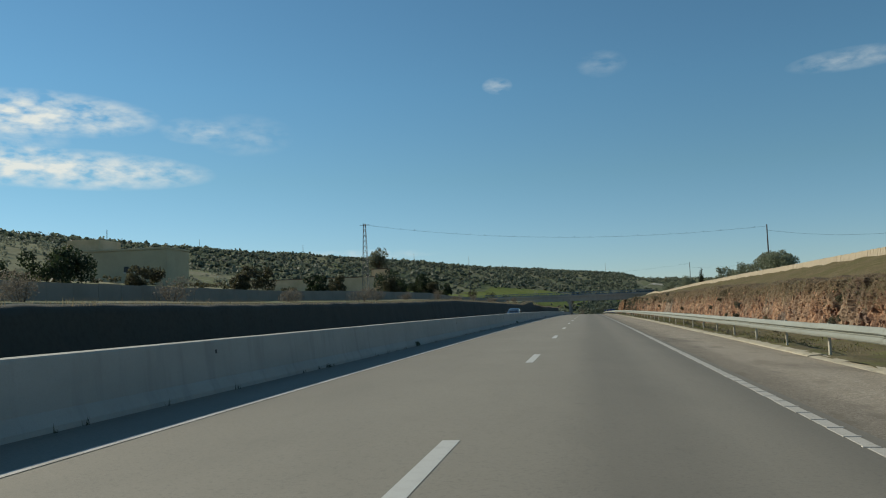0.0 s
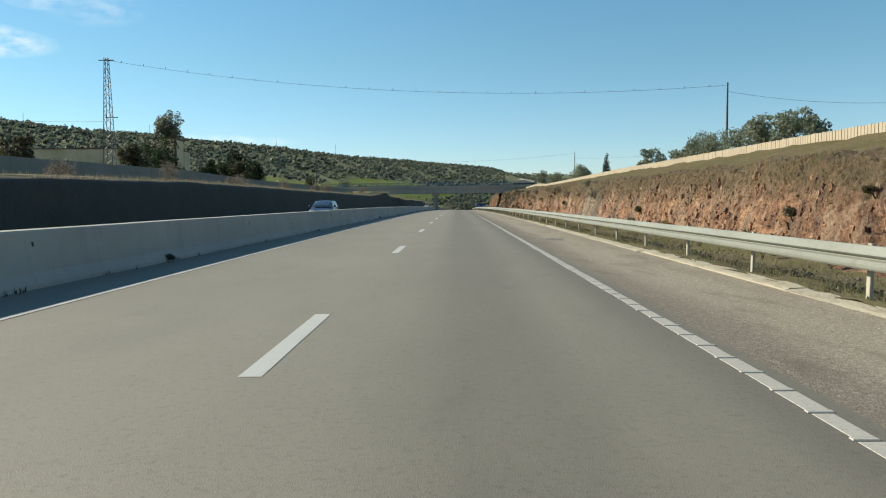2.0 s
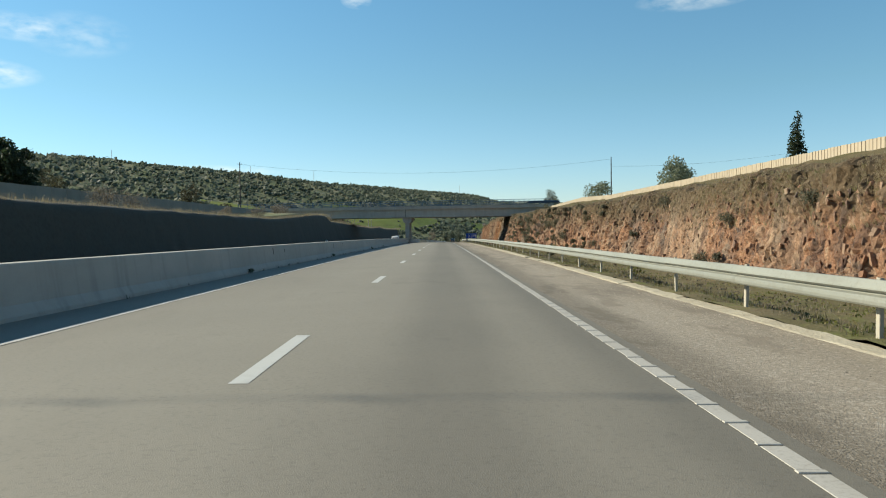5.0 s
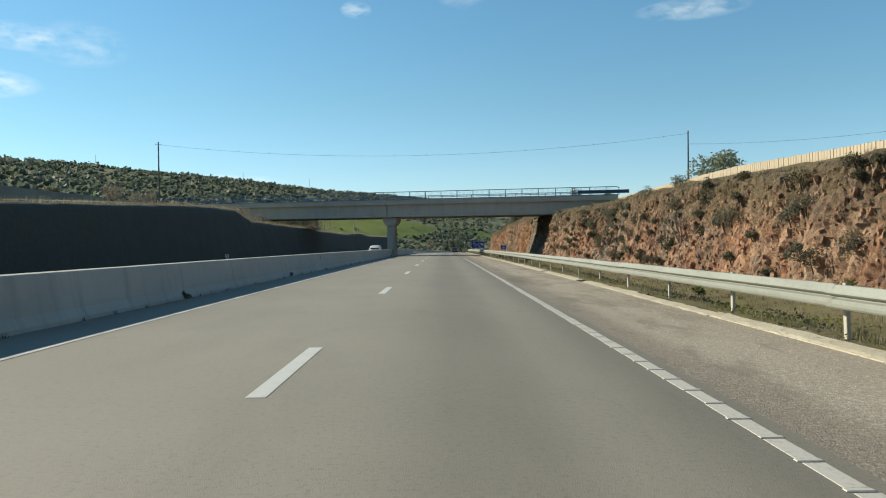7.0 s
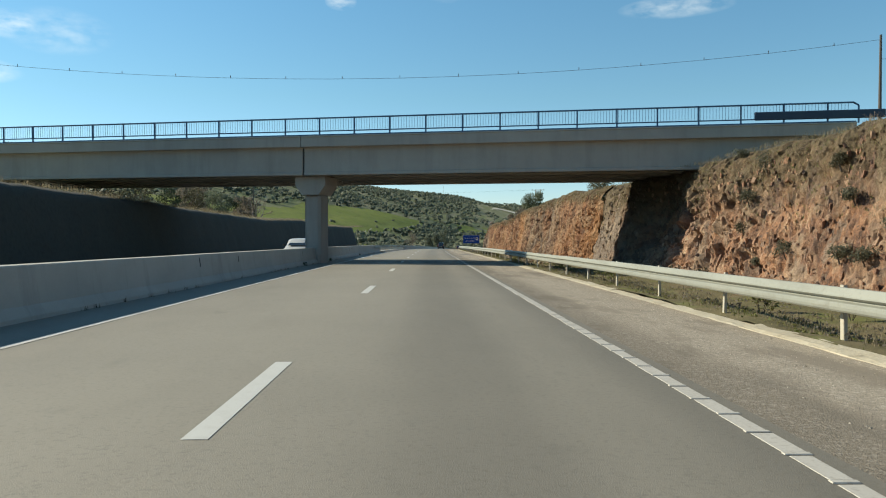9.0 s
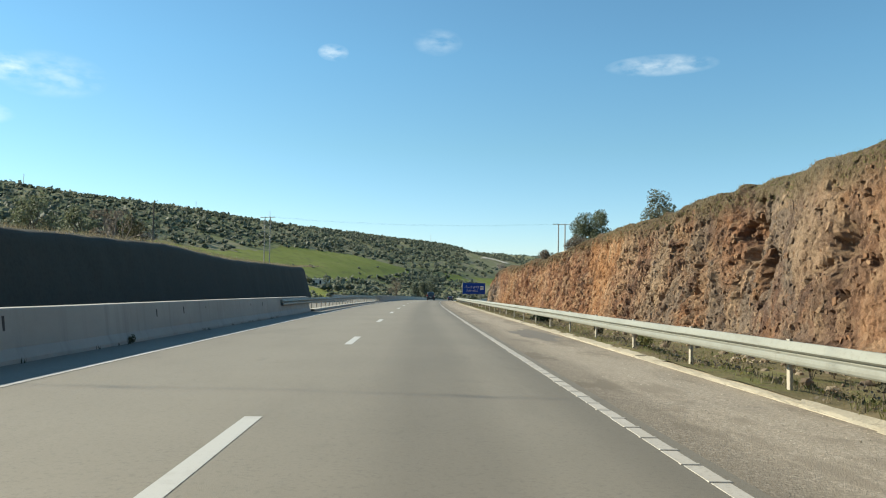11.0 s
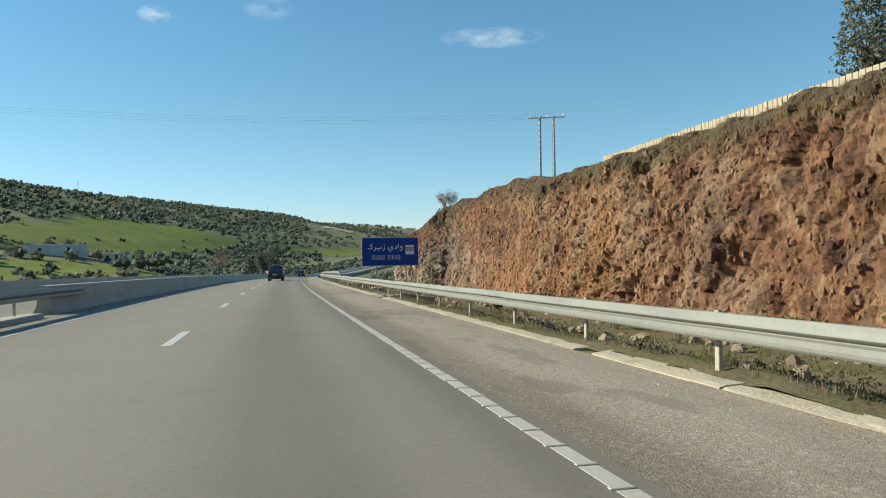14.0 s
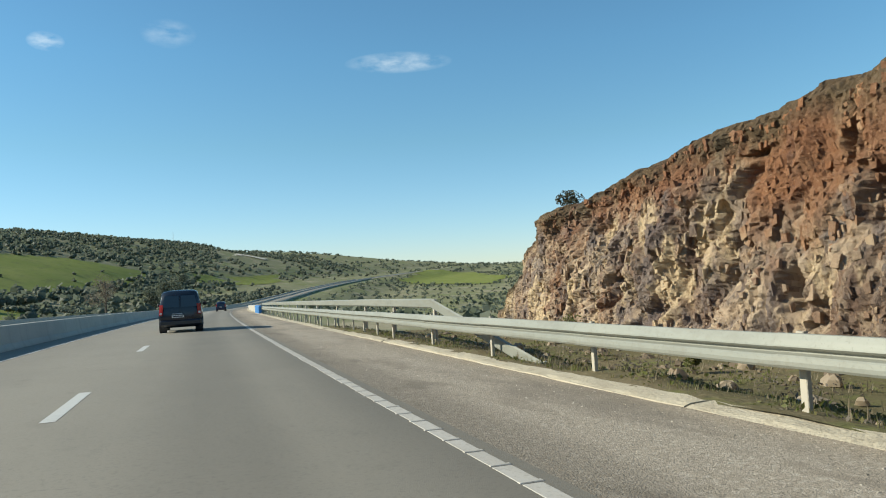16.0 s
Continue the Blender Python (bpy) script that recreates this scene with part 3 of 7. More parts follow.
    last = over(last, noise_node(0.16, (1, 1, 0.8), 7, 0.75), tuple(c * 1.15 for c in tones[0]), 0.58, 0.68, 0.7 * dark)
    # dark streaks and finer specks put the shade of crevices into the rock colour
    last = over(last, noise_node(1.1, (1, 1, 0.28), 7, 0.7), tuple(c * 1.4 for c in tones[0]), 0.55, 0.64, 0.7 * dark)
    last = over(last, noise_node(2.2, (1, 1, 0.6), 8, 0.75), tuple(c * 0.6 for c in tones[0]), 0.57, 0.68, 0.75 * dark)
    last = over(last, noise_node(6, (1, 1, 0.7), 6, 0.75), tuple(c * 0.5 for c in tones[0]), 0.58, 0.66, 0.55 * dark)
    last = over(last, noise_node(9, ONE, 5, 0.7), tuple(c * 1.25 for c in tones[4]), 0.6, 0.72, 0.5)
    L(last, bsdf.inputs["Base Color"])
    b1, b2 = N("ShaderNodeBump"), N("ShaderNodeBump")
    b1.inputs["Strength"].default_value, b1.inputs["Distance"].default_value = 0.9, 0.11
    b2.inputs["Strength"].default_value, b2.inputs["Distance"].default_value = 0.9, 0.05
    L(noise_node(4.0, (1, 1, 0.8), 10, 0.75), b1.inputs["Height"]); L(noise_node(13, ONE, 8, 0.75), b2.inputs["Height"])
    L(b1.outputs[0], b2.inputs["Normal"]); L(b2.outputs[0], bsdf.inputs["Normal"])
    return m


SHRUB_LEAF = leaf_material("shrub_leaves", (0.085, 0.086, 0.055), (0.125, 0.125, 0.08), (0.17, 0.165, 0.11), 0.2)
ROCK = rock_material("brown_cut_rock", ((0.094, 0.062, 0.048), (0.204, 0.117, 0.077), (0.291, 0.154, 0.089), (0.363, 0.210, 0.125), (0.478, 0.337, 0.220)), (0.168, 0.151, 0.129), 0.53, (0.381, 0.293, 0.205), (0.7, 1.0), None, 0.6, 0.9, 1.5)
ROCK_STONES = rock_material("brown_rock_stones", ((0.097, 0.063, 0.051), (0.206, 0.120, 0.084), (0.297, 0.161, 0.099), (0.370, 0.219, 0.138), (0.491, 0.350, 0.249)), (0.217, 0.19, 0.162), 0.53, (0.503, 0.375, 0.258), (3.0, 4.0), None, 0.9, 0.7, 1.5, True)
ORANGE_STONES = rock_material("orange_rock_stones", ((0.088, 0.052, 0.038), (0.181, 0.099, 0.061), (0.275, 0.144, 0.080), (0.346, 0.194, 0.108), (0.452, 0.311, 0.197)), (0.38, 0.196, 0.092), 0.5, (0.531, 0.373, 0.229), (3.0, 4.0), (405.0, 424.0), 0.8, 0.7, 0.8, True)
ROCK_ORANGE = rock_material("orange_cut_rock", ((0.078, 0.045, 0.033), (0.156, 0.084, 0.052), (0.238, 0.120, 0.067), (0.299, 0.162, 0.089), (0.401, 0.267, 0.169)), (0.287, 0.148, 0.067), 0.5, (0.402, 0.282, 0.173), (1.0, 1.14), (405.0, 424.0), 0.6, 0.8)


# ---- builders ----
def mesh_object(name, verts, faces, mat, parent=None, label="", smooth_faces=False):
    me = bpy.data.meshes.new(name)
    me.from_pydata([tuple(v) for v in verts], [], [tuple(f) for f in faces])
    me.materials.append(mat)
    if smooth_faces:
        me.polygons.foreach_set("use_smooth", [True] * len(me.polygons))
    me.update()
    ob = new(name, me)
    ob.parent = parent
    if label:
        ob["label"] = label
    return ob


def part(name, bm, mat, parent=None, label="", smooth_faces=False):
    me = bpy.data.meshes.new(name)
    bm.to_mesh(me)
    bm.free()
    me.materials.append(mat)
    if smooth_faces:
        me.polygons.foreach_set("use_smooth", [True] * len(me.polygons))
    ob = new(name, me)
    ob.parent = parent
    if label:
        ob["label"] = label
    return ob


def thing(name, m, label, category, group="", kind=""):
    ob = new(name)
    ob.matrix_basis = m
    return tagged(ob, label, category, group, kind)


def add_box(bm, size, centre, bevel=0.0, turned=None):
    """Adds a bevelled box to a bmesh."""
    made = bmesh.ops.create_cube(bm, size=1.0)["verts"]
    bmesh.ops.scale(bm, vec=size, verts=made)
    if bevel:
        edges = list({e for v in made for e in v.link_edges})
        made = list({v for f in bmesh.ops.bevel(bm, geom=edges, offset=bevel, segments=1, affect="EDGES")["faces"] for v in f.verts} | {v for v in made if v.is_valid})
    if turned is not None:
        bmesh.ops.transform(bm, matrix=turned, verts=made)
    bmesh.ops.translate(bm, vec=centre, verts=made)
    return made


def box(size, centre=(0, 0, 0), bevel=0.0, turned=None):
    bm = bmesh.new()
    add_box(bm, size, centre, bevel, turned)
    return bm


def add_tube(bm, a, b, r1, r2, sides=8):
    """Adds a closed tapered rod from a to b."""
    a, b = Vector(a), Vector(b)
    made = bmesh.ops.create_cone(bm, cap_ends=True, segments=sides, radius1=r1, radius2=r2, depth=(b - a).length)["verts"]
    q = (b - a).to_track_quat("Z", "Y").to_matrix().to_4x4()
    bmesh.ops.transform(bm, matrix=Matrix.Translation((a + b) / 2) @ q, verts=made)
    return made


def tube(a, b, r1, r2=None, sides=8):
    bm = bmesh.new()
    add_tube(bm, a, b, r1, r1 if r2 is None else r2, sides)
    return bm


def sweep(name, profile, s_values, mat, parent=None, label="", wobble=0.0):
    """A profile of (u, z) drawn along the road."""
    rng = np.random.RandomState(len(name) + len(s_values))
    verts, faces, n = [], [], len(profile)
    for s in s_values:
        shift = rng.uniform(-wobble, wobble, 2) if wobble else (0, 0)
        for u, z in profile:
            verts.append(spot(s, u + shift[0], z + shift[1]))
    for i in range(len(s_values) - 1):
        for j in range(n - 1):
            a = i * n + j
            faces.append((a, a + n, a + n + 1, a + 1))
    ob = mesh_object(name, verts, faces, mat, parent, label)
    uv = ob.data.uv_layers.new(name="across")
    for loop in ob.data.loops:
        i, j = divmod(loop.vertex_index, n)
        uv.data[loop.index].uv = (profile[j][0], s_values[i])
    return ob


# ---- ground sheet ----
def make_ground():
    fine = np.arange(-60, 560, 4.0)
    s = np.concatenate([np.arange(-690, -60, 45), fine, np.arange(560, 1000, 14), np.arange(1000, 2000, 45), np.arange(2000, 4550, 150)])
    u_left = -np.concatenate([[0, 4.9, 14.5, 14.9, 16.6, 17.9, 19], np.arange(20, 60, 4), np.arange(60, 200, 9), np.arange(200, 900, 26), np.arange(900, 3000, 140)])[::-1]
    u_right = np.concatenate([[6.0, 6.8, 7.5, 8.5, 10, 12, 14, 16.2, 17.6, 19], np.arange(20.5, 60, 4), np.arange(60, 200, 12), np.arange(200, 700, 36), np.arange(700, 2300, 160)])
    u = np.concatenate([u_left, u_right])
    x, y, z = ground(s[:, None], u[None, :])
    n = len(u)
    verts = np.stack([x.ravel(), y.ravel(), z.ravel()], 1)
    i, j = np.meshgrid(np.arange(len(s) - 1), np.arange(n - 1), indexing="ij")
    a = (i * n + j).ravel()
    faces = np.stack([a, a + 1, a + n + 1, a + n], 1)
    ob = mesh_object("ground", verts.tolist(), faces.tolist(), EARTH, None, "", True)
    tagged(ob, "dry grassy hills and open ground round the motorway", "ground", kind="structure")


make_ground()


def make_road():
    s = np.concatenate([np.arange(-200, 700, 6.0), np.arange(700, 2300, 25)])
    road = sweep("road", ((-5.0, -0.02), (-3.7, 0.0), (-1.8, 0.01), (0, 0.02), (1.9, 0.01), (3.8, 0.0)), s, ASPHALT)
    tagged(road, "worn grey-brown asphalt motorway carriageway", "road", kind="structure")
    hard = sweep("road_shoulder", ((3.8, -0.002), (6.12, -0.045)), s, SHOULDER)
    tagged(hard, "coarse gravelly asphalt hard shoulder beside the carriageway", "road shoulder", kind="structure")
    other = sweep("opposite_road", ((-15.0, -0.03), (-5.2, -0.02)), s, ASPHALT)
    tagged(other, "asphalt carriageway for the opposite direction", "road", kind="structure")
    # centre dashes, 3 m long every 13 m
    for k in range(-3, 60):
        rows = [spot(13 * k + a, u, 0.0235 - 0.005 * abs(u)) for a in (0, 1.5, 3) for u in (-0.085, 0, 0.085)]
        mesh_object("lane_dash", rows, [(0, 1, 4, 3), (1, 2, 5, 4), (3, 4, 7, 6), (4, 5, 8, 7)], PAINT, road)
    # ribbed edge line: a flat strip with raised cross bars a little wider than it, and the plain line along the barrier
    verts, faces = [], []
    wear = random.Random(77)

    def raised(a1, a2, w, u0, z0, z1):
        n = len(verts)
        for ds, z, cut in ((a1, z0, 0.0), (a2, z0, 0.0), (a1 + 0.006, z1, 0.005), (a2 - 0.006, z1, 0.005)):
            verts.append(spot(ds, u0 - w + cut, z))
            verts.append(spot(ds, u0 + w - cut, z))
        faces.extend([(n + 4, n + 5, n + 7, n + 6), (n, n + 1, n + 5, n + 4), (n + 1, n + 3, n + 7, n + 5), (n + 3, n + 2, n + 6, n + 7), (n + 2, n, n + 4, n + 6)])
    for a in np.arange(-30, 700, 0.52):
        w, off = 0.07 + wear.uniform(-0.006, 0.006), wear.uniform(-0.006, 0.006)
        raised(a + 0.055, a + 0.5, w, 3.60 + off, 0.003, 0.006)
        raised(a, a + 0.05, w + 0.008, 3.60 + off + wear.uniform(-0.01, 0.01), 0.003, 0.0095)
    tagged(mesh_object("edge_line", verts, faces, EDGE_PAINT, road, "white ribbed edge line"), kind="stuff")
    sweep("edge_line", ((-3.55, 0.0065), (-3.43, 0.0075)), np.arange(-30, 700, 6.0), OLD_PAINT, road, "dirty white line along the barrier")
    sweep("edge_line", ((-14.2, -0.024), (-14.05, -0.024)), np.arange(-30, 700, 6.0), PAINT, other)
    for k in range(-3, 50):
        rows = [spot(13 * k + a, u - 9.7, -0.018) for a in (0, 3) for u in (-0.08, 0.08)]
        mesh_object("lane_dash", rows, [(0, 1, 3, 2)], PAINT, other)


make_road()

# ---- concrete median barrier, with the steel-railed gap in it ----
BARRIER = ((-4.80, -0.05), (-4.81, 0.05), (-4.90, 0.22), (-4.98, 0.835), (-4.995, 0.86), (-5.23, 0.868), (-5.25, 0.83), (-5.32, 0.22), (-5.41, 0.05), (-5.42, -0.05))


def make_barrier(s1, s2, name):
    ob = sweep(name, BARRIER, np.arange(s1, s2 + 0.1, 1.5), CONCRETE, wobble=0.002)
    me = ob.data
    n = len(BARRIER)
    bm = bmesh.new(); bm.from_mesh(me)
    bm.verts.ensure_lookup_table()
    bm.faces.new([bm.verts[i] for i in range(n)]); bm.faces.new([bm.verts[len(bm.verts) - 1 - i] for i in range(n)])
    bm.to_mesh(me); bm.free()
    return tagged(ob, "stained pale concrete safety barrier on the median", "safety barrier", kind="structure")


make_barrier(-180, 327.0, "median_barrier")
make_barrier(389.0, 1900, "median_barrier_2")


# ---- steel guardrails ----
WAVE = ((-0.012, 0.155), (0.002, 0.15), (0.028, 0.1), (0.046, 0.055), (0.05, 0.04), (0.03, 0.022), (-0.016, 0.008), (-0.02, -0.004), (-0.012, -0.016), (0.036, -0.034), (0.048, -0.05), (0.055, -0.09), (0.054, -0.125), (0.04, -0.147), (0.0, -0.155))


def beam_mesh(length, mat):
    """A W-shaped guardrail beam, facing -x, along +y from the origin."""
    verts, faces, n = [], [], len(WAVE)
    for yy in (0.0, length):
        for back in (0.0, 0.004):
            for d, z in WAVE:
                verts.append((-d + back, yy, z))
    for j in range(n - 1):
        faces.append((j, j + 1, j + 1 + 2 * n, j + 2 * n))
        faces.append((j + n, j + 3 * n, j + 1 + 3 * n, j + 1 + n))
    for side in (0, n - 1):
        faces.append((side, side + 2 * n, side + 3 * n, side + n))
    me = bpy.data.meshes.new("beam")
    me.from_pydata(verts, [], faces)
    me.materials.append(mat)
    return me


def shared(name, me, parent, m):
    ob = new(name, me)
    ob.parent = parent
    ob.matrix_basis = m
    return ob


def mesh_of(bm, name, mat):
    me = bpy.data.meshes.new(name)
    bm.to_mesh(me)
    bm.free()
    me.materials.append(mat)
    return me


def make_guardrail(name, s1, s2, u, top, step, mat, flip=False, label=""):
    rail = thing(name, Matrix(), label, "guardrail")
    beam = beam_mesh(step + 0.16, mat)
    bm = bmesh.new()
    add_box(bm, (0.01, 0.08, 1.15), (0.0, 0, -0.42), 0.003); add_box(bm, (0.045, 0.008, 1.15), (0.022, 0.04, -0.42)); add_box(bm, (0.045, 0.008, 1.15), (0.022, -0.04, -0.42))
    post = mesh_of(bm, "post", POST_STEEL)
    bm = bmesh.new()
    add_box(bm, (0.11, 0.09, 0.2), (0, 0, 0), 0.012); add_tube(bm, (-0.075, 0, 0), (-0.05, 0, 0), 0.018, 0.018, 6)
    spacer = mesh_of(bm, "spacer", mat)
    rng = random.Random(len(name) + int(s1))
    k = s1
    while k < s2 - 0.1:
        m = at(k, u, top - 0.165, 180 if flip else 0)
        along = spot(k + step, u, top - 0.165) - spot(k, u, top - 0.165)
        pitch = math.degrees(math.asin(along.z / along.length))
        lean = rng.uniform(-0.4, 0.4)
        if flip:
            m = at(k + step, u, top - 0.165, 180)
        shared("beam", beam, rail, m @ pose(0, -0.08, rng.uniform(-0.006, 0.006), pitch * (-1 if flip else 1), lean, 0))
        out = -1 if flip else 1
        shared("post", post, rail, at(k, u + 0.16 * out, top - 0.16, 180 if flip else 0) @ pose(0, 0, 0, 0, rng.uniform(-1.5, 1.5), rng.uniform(-4, 4)))
        shared("spacer", spacer, rail, at(k, u + 0.09 * out, top - 0.165, 180 if flip else 0))
        k += step
    return rail


make_guardrail("guardrail", -19.6, 440.2, 6.55, 0.69, 3.8, GALVANISED, False, "galvanised steel W-beam guardrail along the hard shoulder")
make_guardrail("bridge_guardrail", 440.2, 614.0, 6.55, 0.69, 2.0, GALVANISED, False, "galvanised guardrail with close-set posts leading to the river bridge")
make_guardrail("median_guardrail", 318.0, 392.7, -4.88, 0.8, 2.2, GALVANISED, True, "galvanised guardrail closing the gap in the median barrier")


median_kerb = sweep("median_kerb", ((-4.6, -0.06), (-4.62, 0.1), (-4.65, 0.12), (-5.15, 0.12), (-5.18, 0.1), (-5.2, -0.06)), np.arange(327.2, 389, 2.0), CONCRETE)
tagged(median_kerb, "low concrete kerb under the median guardrail", "kerb", kind="structure")


# ---- kerb of rough concrete pieces ----
def make_kerb():
    kerb = thing("kerb", Matrix(), "pale broken concrete gutter edging along the shoulder", "kerb", kind="structure")
    rng = random.Random(4)
    s = -30.0
    while s < 640:
        length = rng.uniform(3.0, 9.0)
        if s < OUTLET < s + length + 1.4:                # broken off at the drain outlet
            length = max(0.8, OUTLET - 1.1 - s)
        u0, z0 = rng.uniform(-0.06, 0.05), rng.uniform(-0.012, 0.015)
        prof = ((6.10, -0.14), (6.13, -0.048), (6.2, -0.03), (6.42, -0.012), (6.5, -0.04), (6.53, -0.3))
        n = max(2, int(length / 0.35))
        ss = np.linspace(s, s + length - rng.uniform(0.0, 0.05), n + 1)
        verts, faces = [], []
        for a in ss:
            d = rng.uniform(-0.025, 0.025)
            for u, z in prof:
                verts.append(spot(a, u + u0 + (d if u < 6.3 else rng.uniform(-0.04, 0.05)), z + z0 + rng.uniform(-0.008, 0.008)))
        k = len(prof)
        for i in range(n):
            for j in range(k - 1):
                a = i * k + j
                faces.append((a, a + k, a + k + 1, a + 1))
        faces += [tuple(range(k)), tuple(range(n * k + k - 1, n * k - 1, -1))]
        mesh_object("kerb_piece", verts, faces, KERB, kerb)
        s += length + (rng.uniform(0.3, 0.9) if rng.random() < 0.1 else 0.0)
        if OUTLET - 2 < s < OUTLET + 1.1:
            s = OUTLET + 1.1


def drain_outlet():
    """A funnel-shaped concrete chute that leads rain from the shoulder into the ditch."""
    outlet = thing("drain_outlet", Matrix(), "pale funnel-shaped concrete drain outlet at a gap in the kerb", "drain")
    rng = random.Random(14)
    verts, faces, rings = [], [], np.linspace(6.02, 8.6, 12)
    for u in rings:
        q = (u - rings[0]) / (rings[-1] - rings[0])
        w = 1.12 - 0.72 * float(smooth(np.array(q * 1.25)))
        floor = -0.012 - 0.2 * float(smooth(np.array((u - 6.6) / 2.4)))
        lip = floor + 0.02 + 0.09 * min(1.0, q * 2.2)
        for a, z in ((-w - 0.17, floor - 0.3), (-w - 0.15, lip), (-w - 0.03, lip + 0.01), (-w + 0.02, floor), (0.0, floor - 0.02), (w - 0.02, floor), (w + 0.03, lip + 0.01), (w + 0.15, lip), (w + 0.17, floor - 0.3)):
            verts.append(spot(OUTLET + 0.5 * q + a + rng.uniform(-0.02, 0.02), u + rng.uniform(-0.02, 0.02), z + rng.uniform(-0.012, 0.012)))
    for i in range(len(rings) - 1):
        for j in range(8):
            a = i * 9 + j
            faces.append((a, a + 9, a + 10, a + 1)[::-1])
    mesh_object("chute", verts, faces, KERB, outlet)
    for k in range(9):                                   # broken lumps of the old edging
        r = rng.uniform(0.04, 0.1)
        bm = bmesh.new()
        bmesh.ops.create_icosphere(bm, subdivisions=1, radius=r, matrix=Matrix.Translation(spot(OUTLET + rng.choice((-1, 1)) * rng.uniform(1.0, 1.35), rng.uniform(6.1, 6.8), -0.02)))
        for v in bm.verts:
            v.co += Vector((rng.uniform(-1, 1), rng.uniform(-1, 1), rng.uniform(-1, 0.4))) * r * 0.4
        part("lump", bm, KERB, outlet)


OUTLET = 397.1
make_kerb()
drain_outlet()


# ---- rock cuttings ----
def chips(a, b, seed, jitter=0.95, flat=0.24, fall=1.9):
    """Broken rock: the upper envelope of tilted, flat-topped lumps, one to a cell. Gives the height and each lump's random value."""
    rng = np.random.RandomState(seed)
    table = rng.rand(128, 128, 7)
    ia, ib = np.floor(a).astype(int), np.floor(b).astype(int)
    best, value = np.full(a.shape, -9.0), np.zeros(a.shape)
    for da in (-1, 0, 1):
        for db in (-1, 0, 1):
            t = table[(ia + da) % 128, (ib + db) % 128]
            pa = a - (ia + da + 0.5 + jitter * (t[..., 0] - 0.5))
            pb = b - (ib + db + 0.5 + jitter * (t[..., 1] - 0.5))
            turn_ = 3.14 * t[..., 5]
            qa, qb = pa * np.cos(turn_) + pb * np.sin(turn_), pb * np.cos(turn_) - pa * np.sin(turn_)
            away = np.maximum(np.abs(qa) * (0.75 + 0.6 * t[..., 6]), np.abs(qb) + 0.35 * qa)          # square-cut, skewed sides
            h = 0.8 * t[..., 2] + 1.5 * (t[..., 3] - 0.5) * pa + 0.8 * (t[..., 4] - 0.5) * pb - fall * np.maximum(away - flat, 0)
            more = h > best
            best, value = np.where(more, h, best), np.where(more, t[..., 6] * 0.5 + t[..., 2] * 0.5, value)
    return best, value


# hollows and clefts in the cutting: along, height, half width, half height, depth
CAVES = ((310.6, 3.5, 0.75, 1.1, 1.1), (308.3, 2.3, 0.5, 0.6, 0.8), (321.8, 2.2, 0.35, 1.2, 0.9), (315.3, 1.3, 0.6, 0.5, 0.7), (303.5, 2.8, 0.5, 0.9, 0.6), (342.3, 0.8, 0.5, 0.4, 0.5),
         (388.75, 0.66, 0.42, 0.36, 0.8), (389.3, 0.95, 0.2, 0.25, 0.5), (381.8, 1.1, 0.7, 0.5, 0.5), (395.0, 1.7, 0.3, 0.35, 0.6), (417.6, 1.2, 0.24, 0.9, 0.9), (418.8, 0.5, 0.35, 0.5, 0.8), (421.6, 4.6, 0.9, 0.7, 0.6),
         (429.4, 1.4, 0.3, 0.8, 0.7), (434.4, 3.25, 0.2, 0.5, 0.5), (435.1, 2.9, 0.14, 0.6, 0.5), (436.1, 2.4, 0.13, 0.6, 0.45), (430.7, 2.75, 0.3, 0.5, 0.7), (431.5, 3.8, 0.13, 0.5, 0.5), (439.5, 0.8, 0.3, 0.4, 0.8),
         (437.2, 1.5, 0.14, 0.45, 0.6), (433.0, 2.2, 0.12, 0.4, 0.6), (432.4, 1.0, 0.18, 0.5, 0.6), (438.4, 1.8, 0.14, 0.4, 0.5), (426.2, 1.3, 0.3, 0.5, 0.5), (270.5, 3.0, 4.0, 2.4, 1.2))
FACES = {}


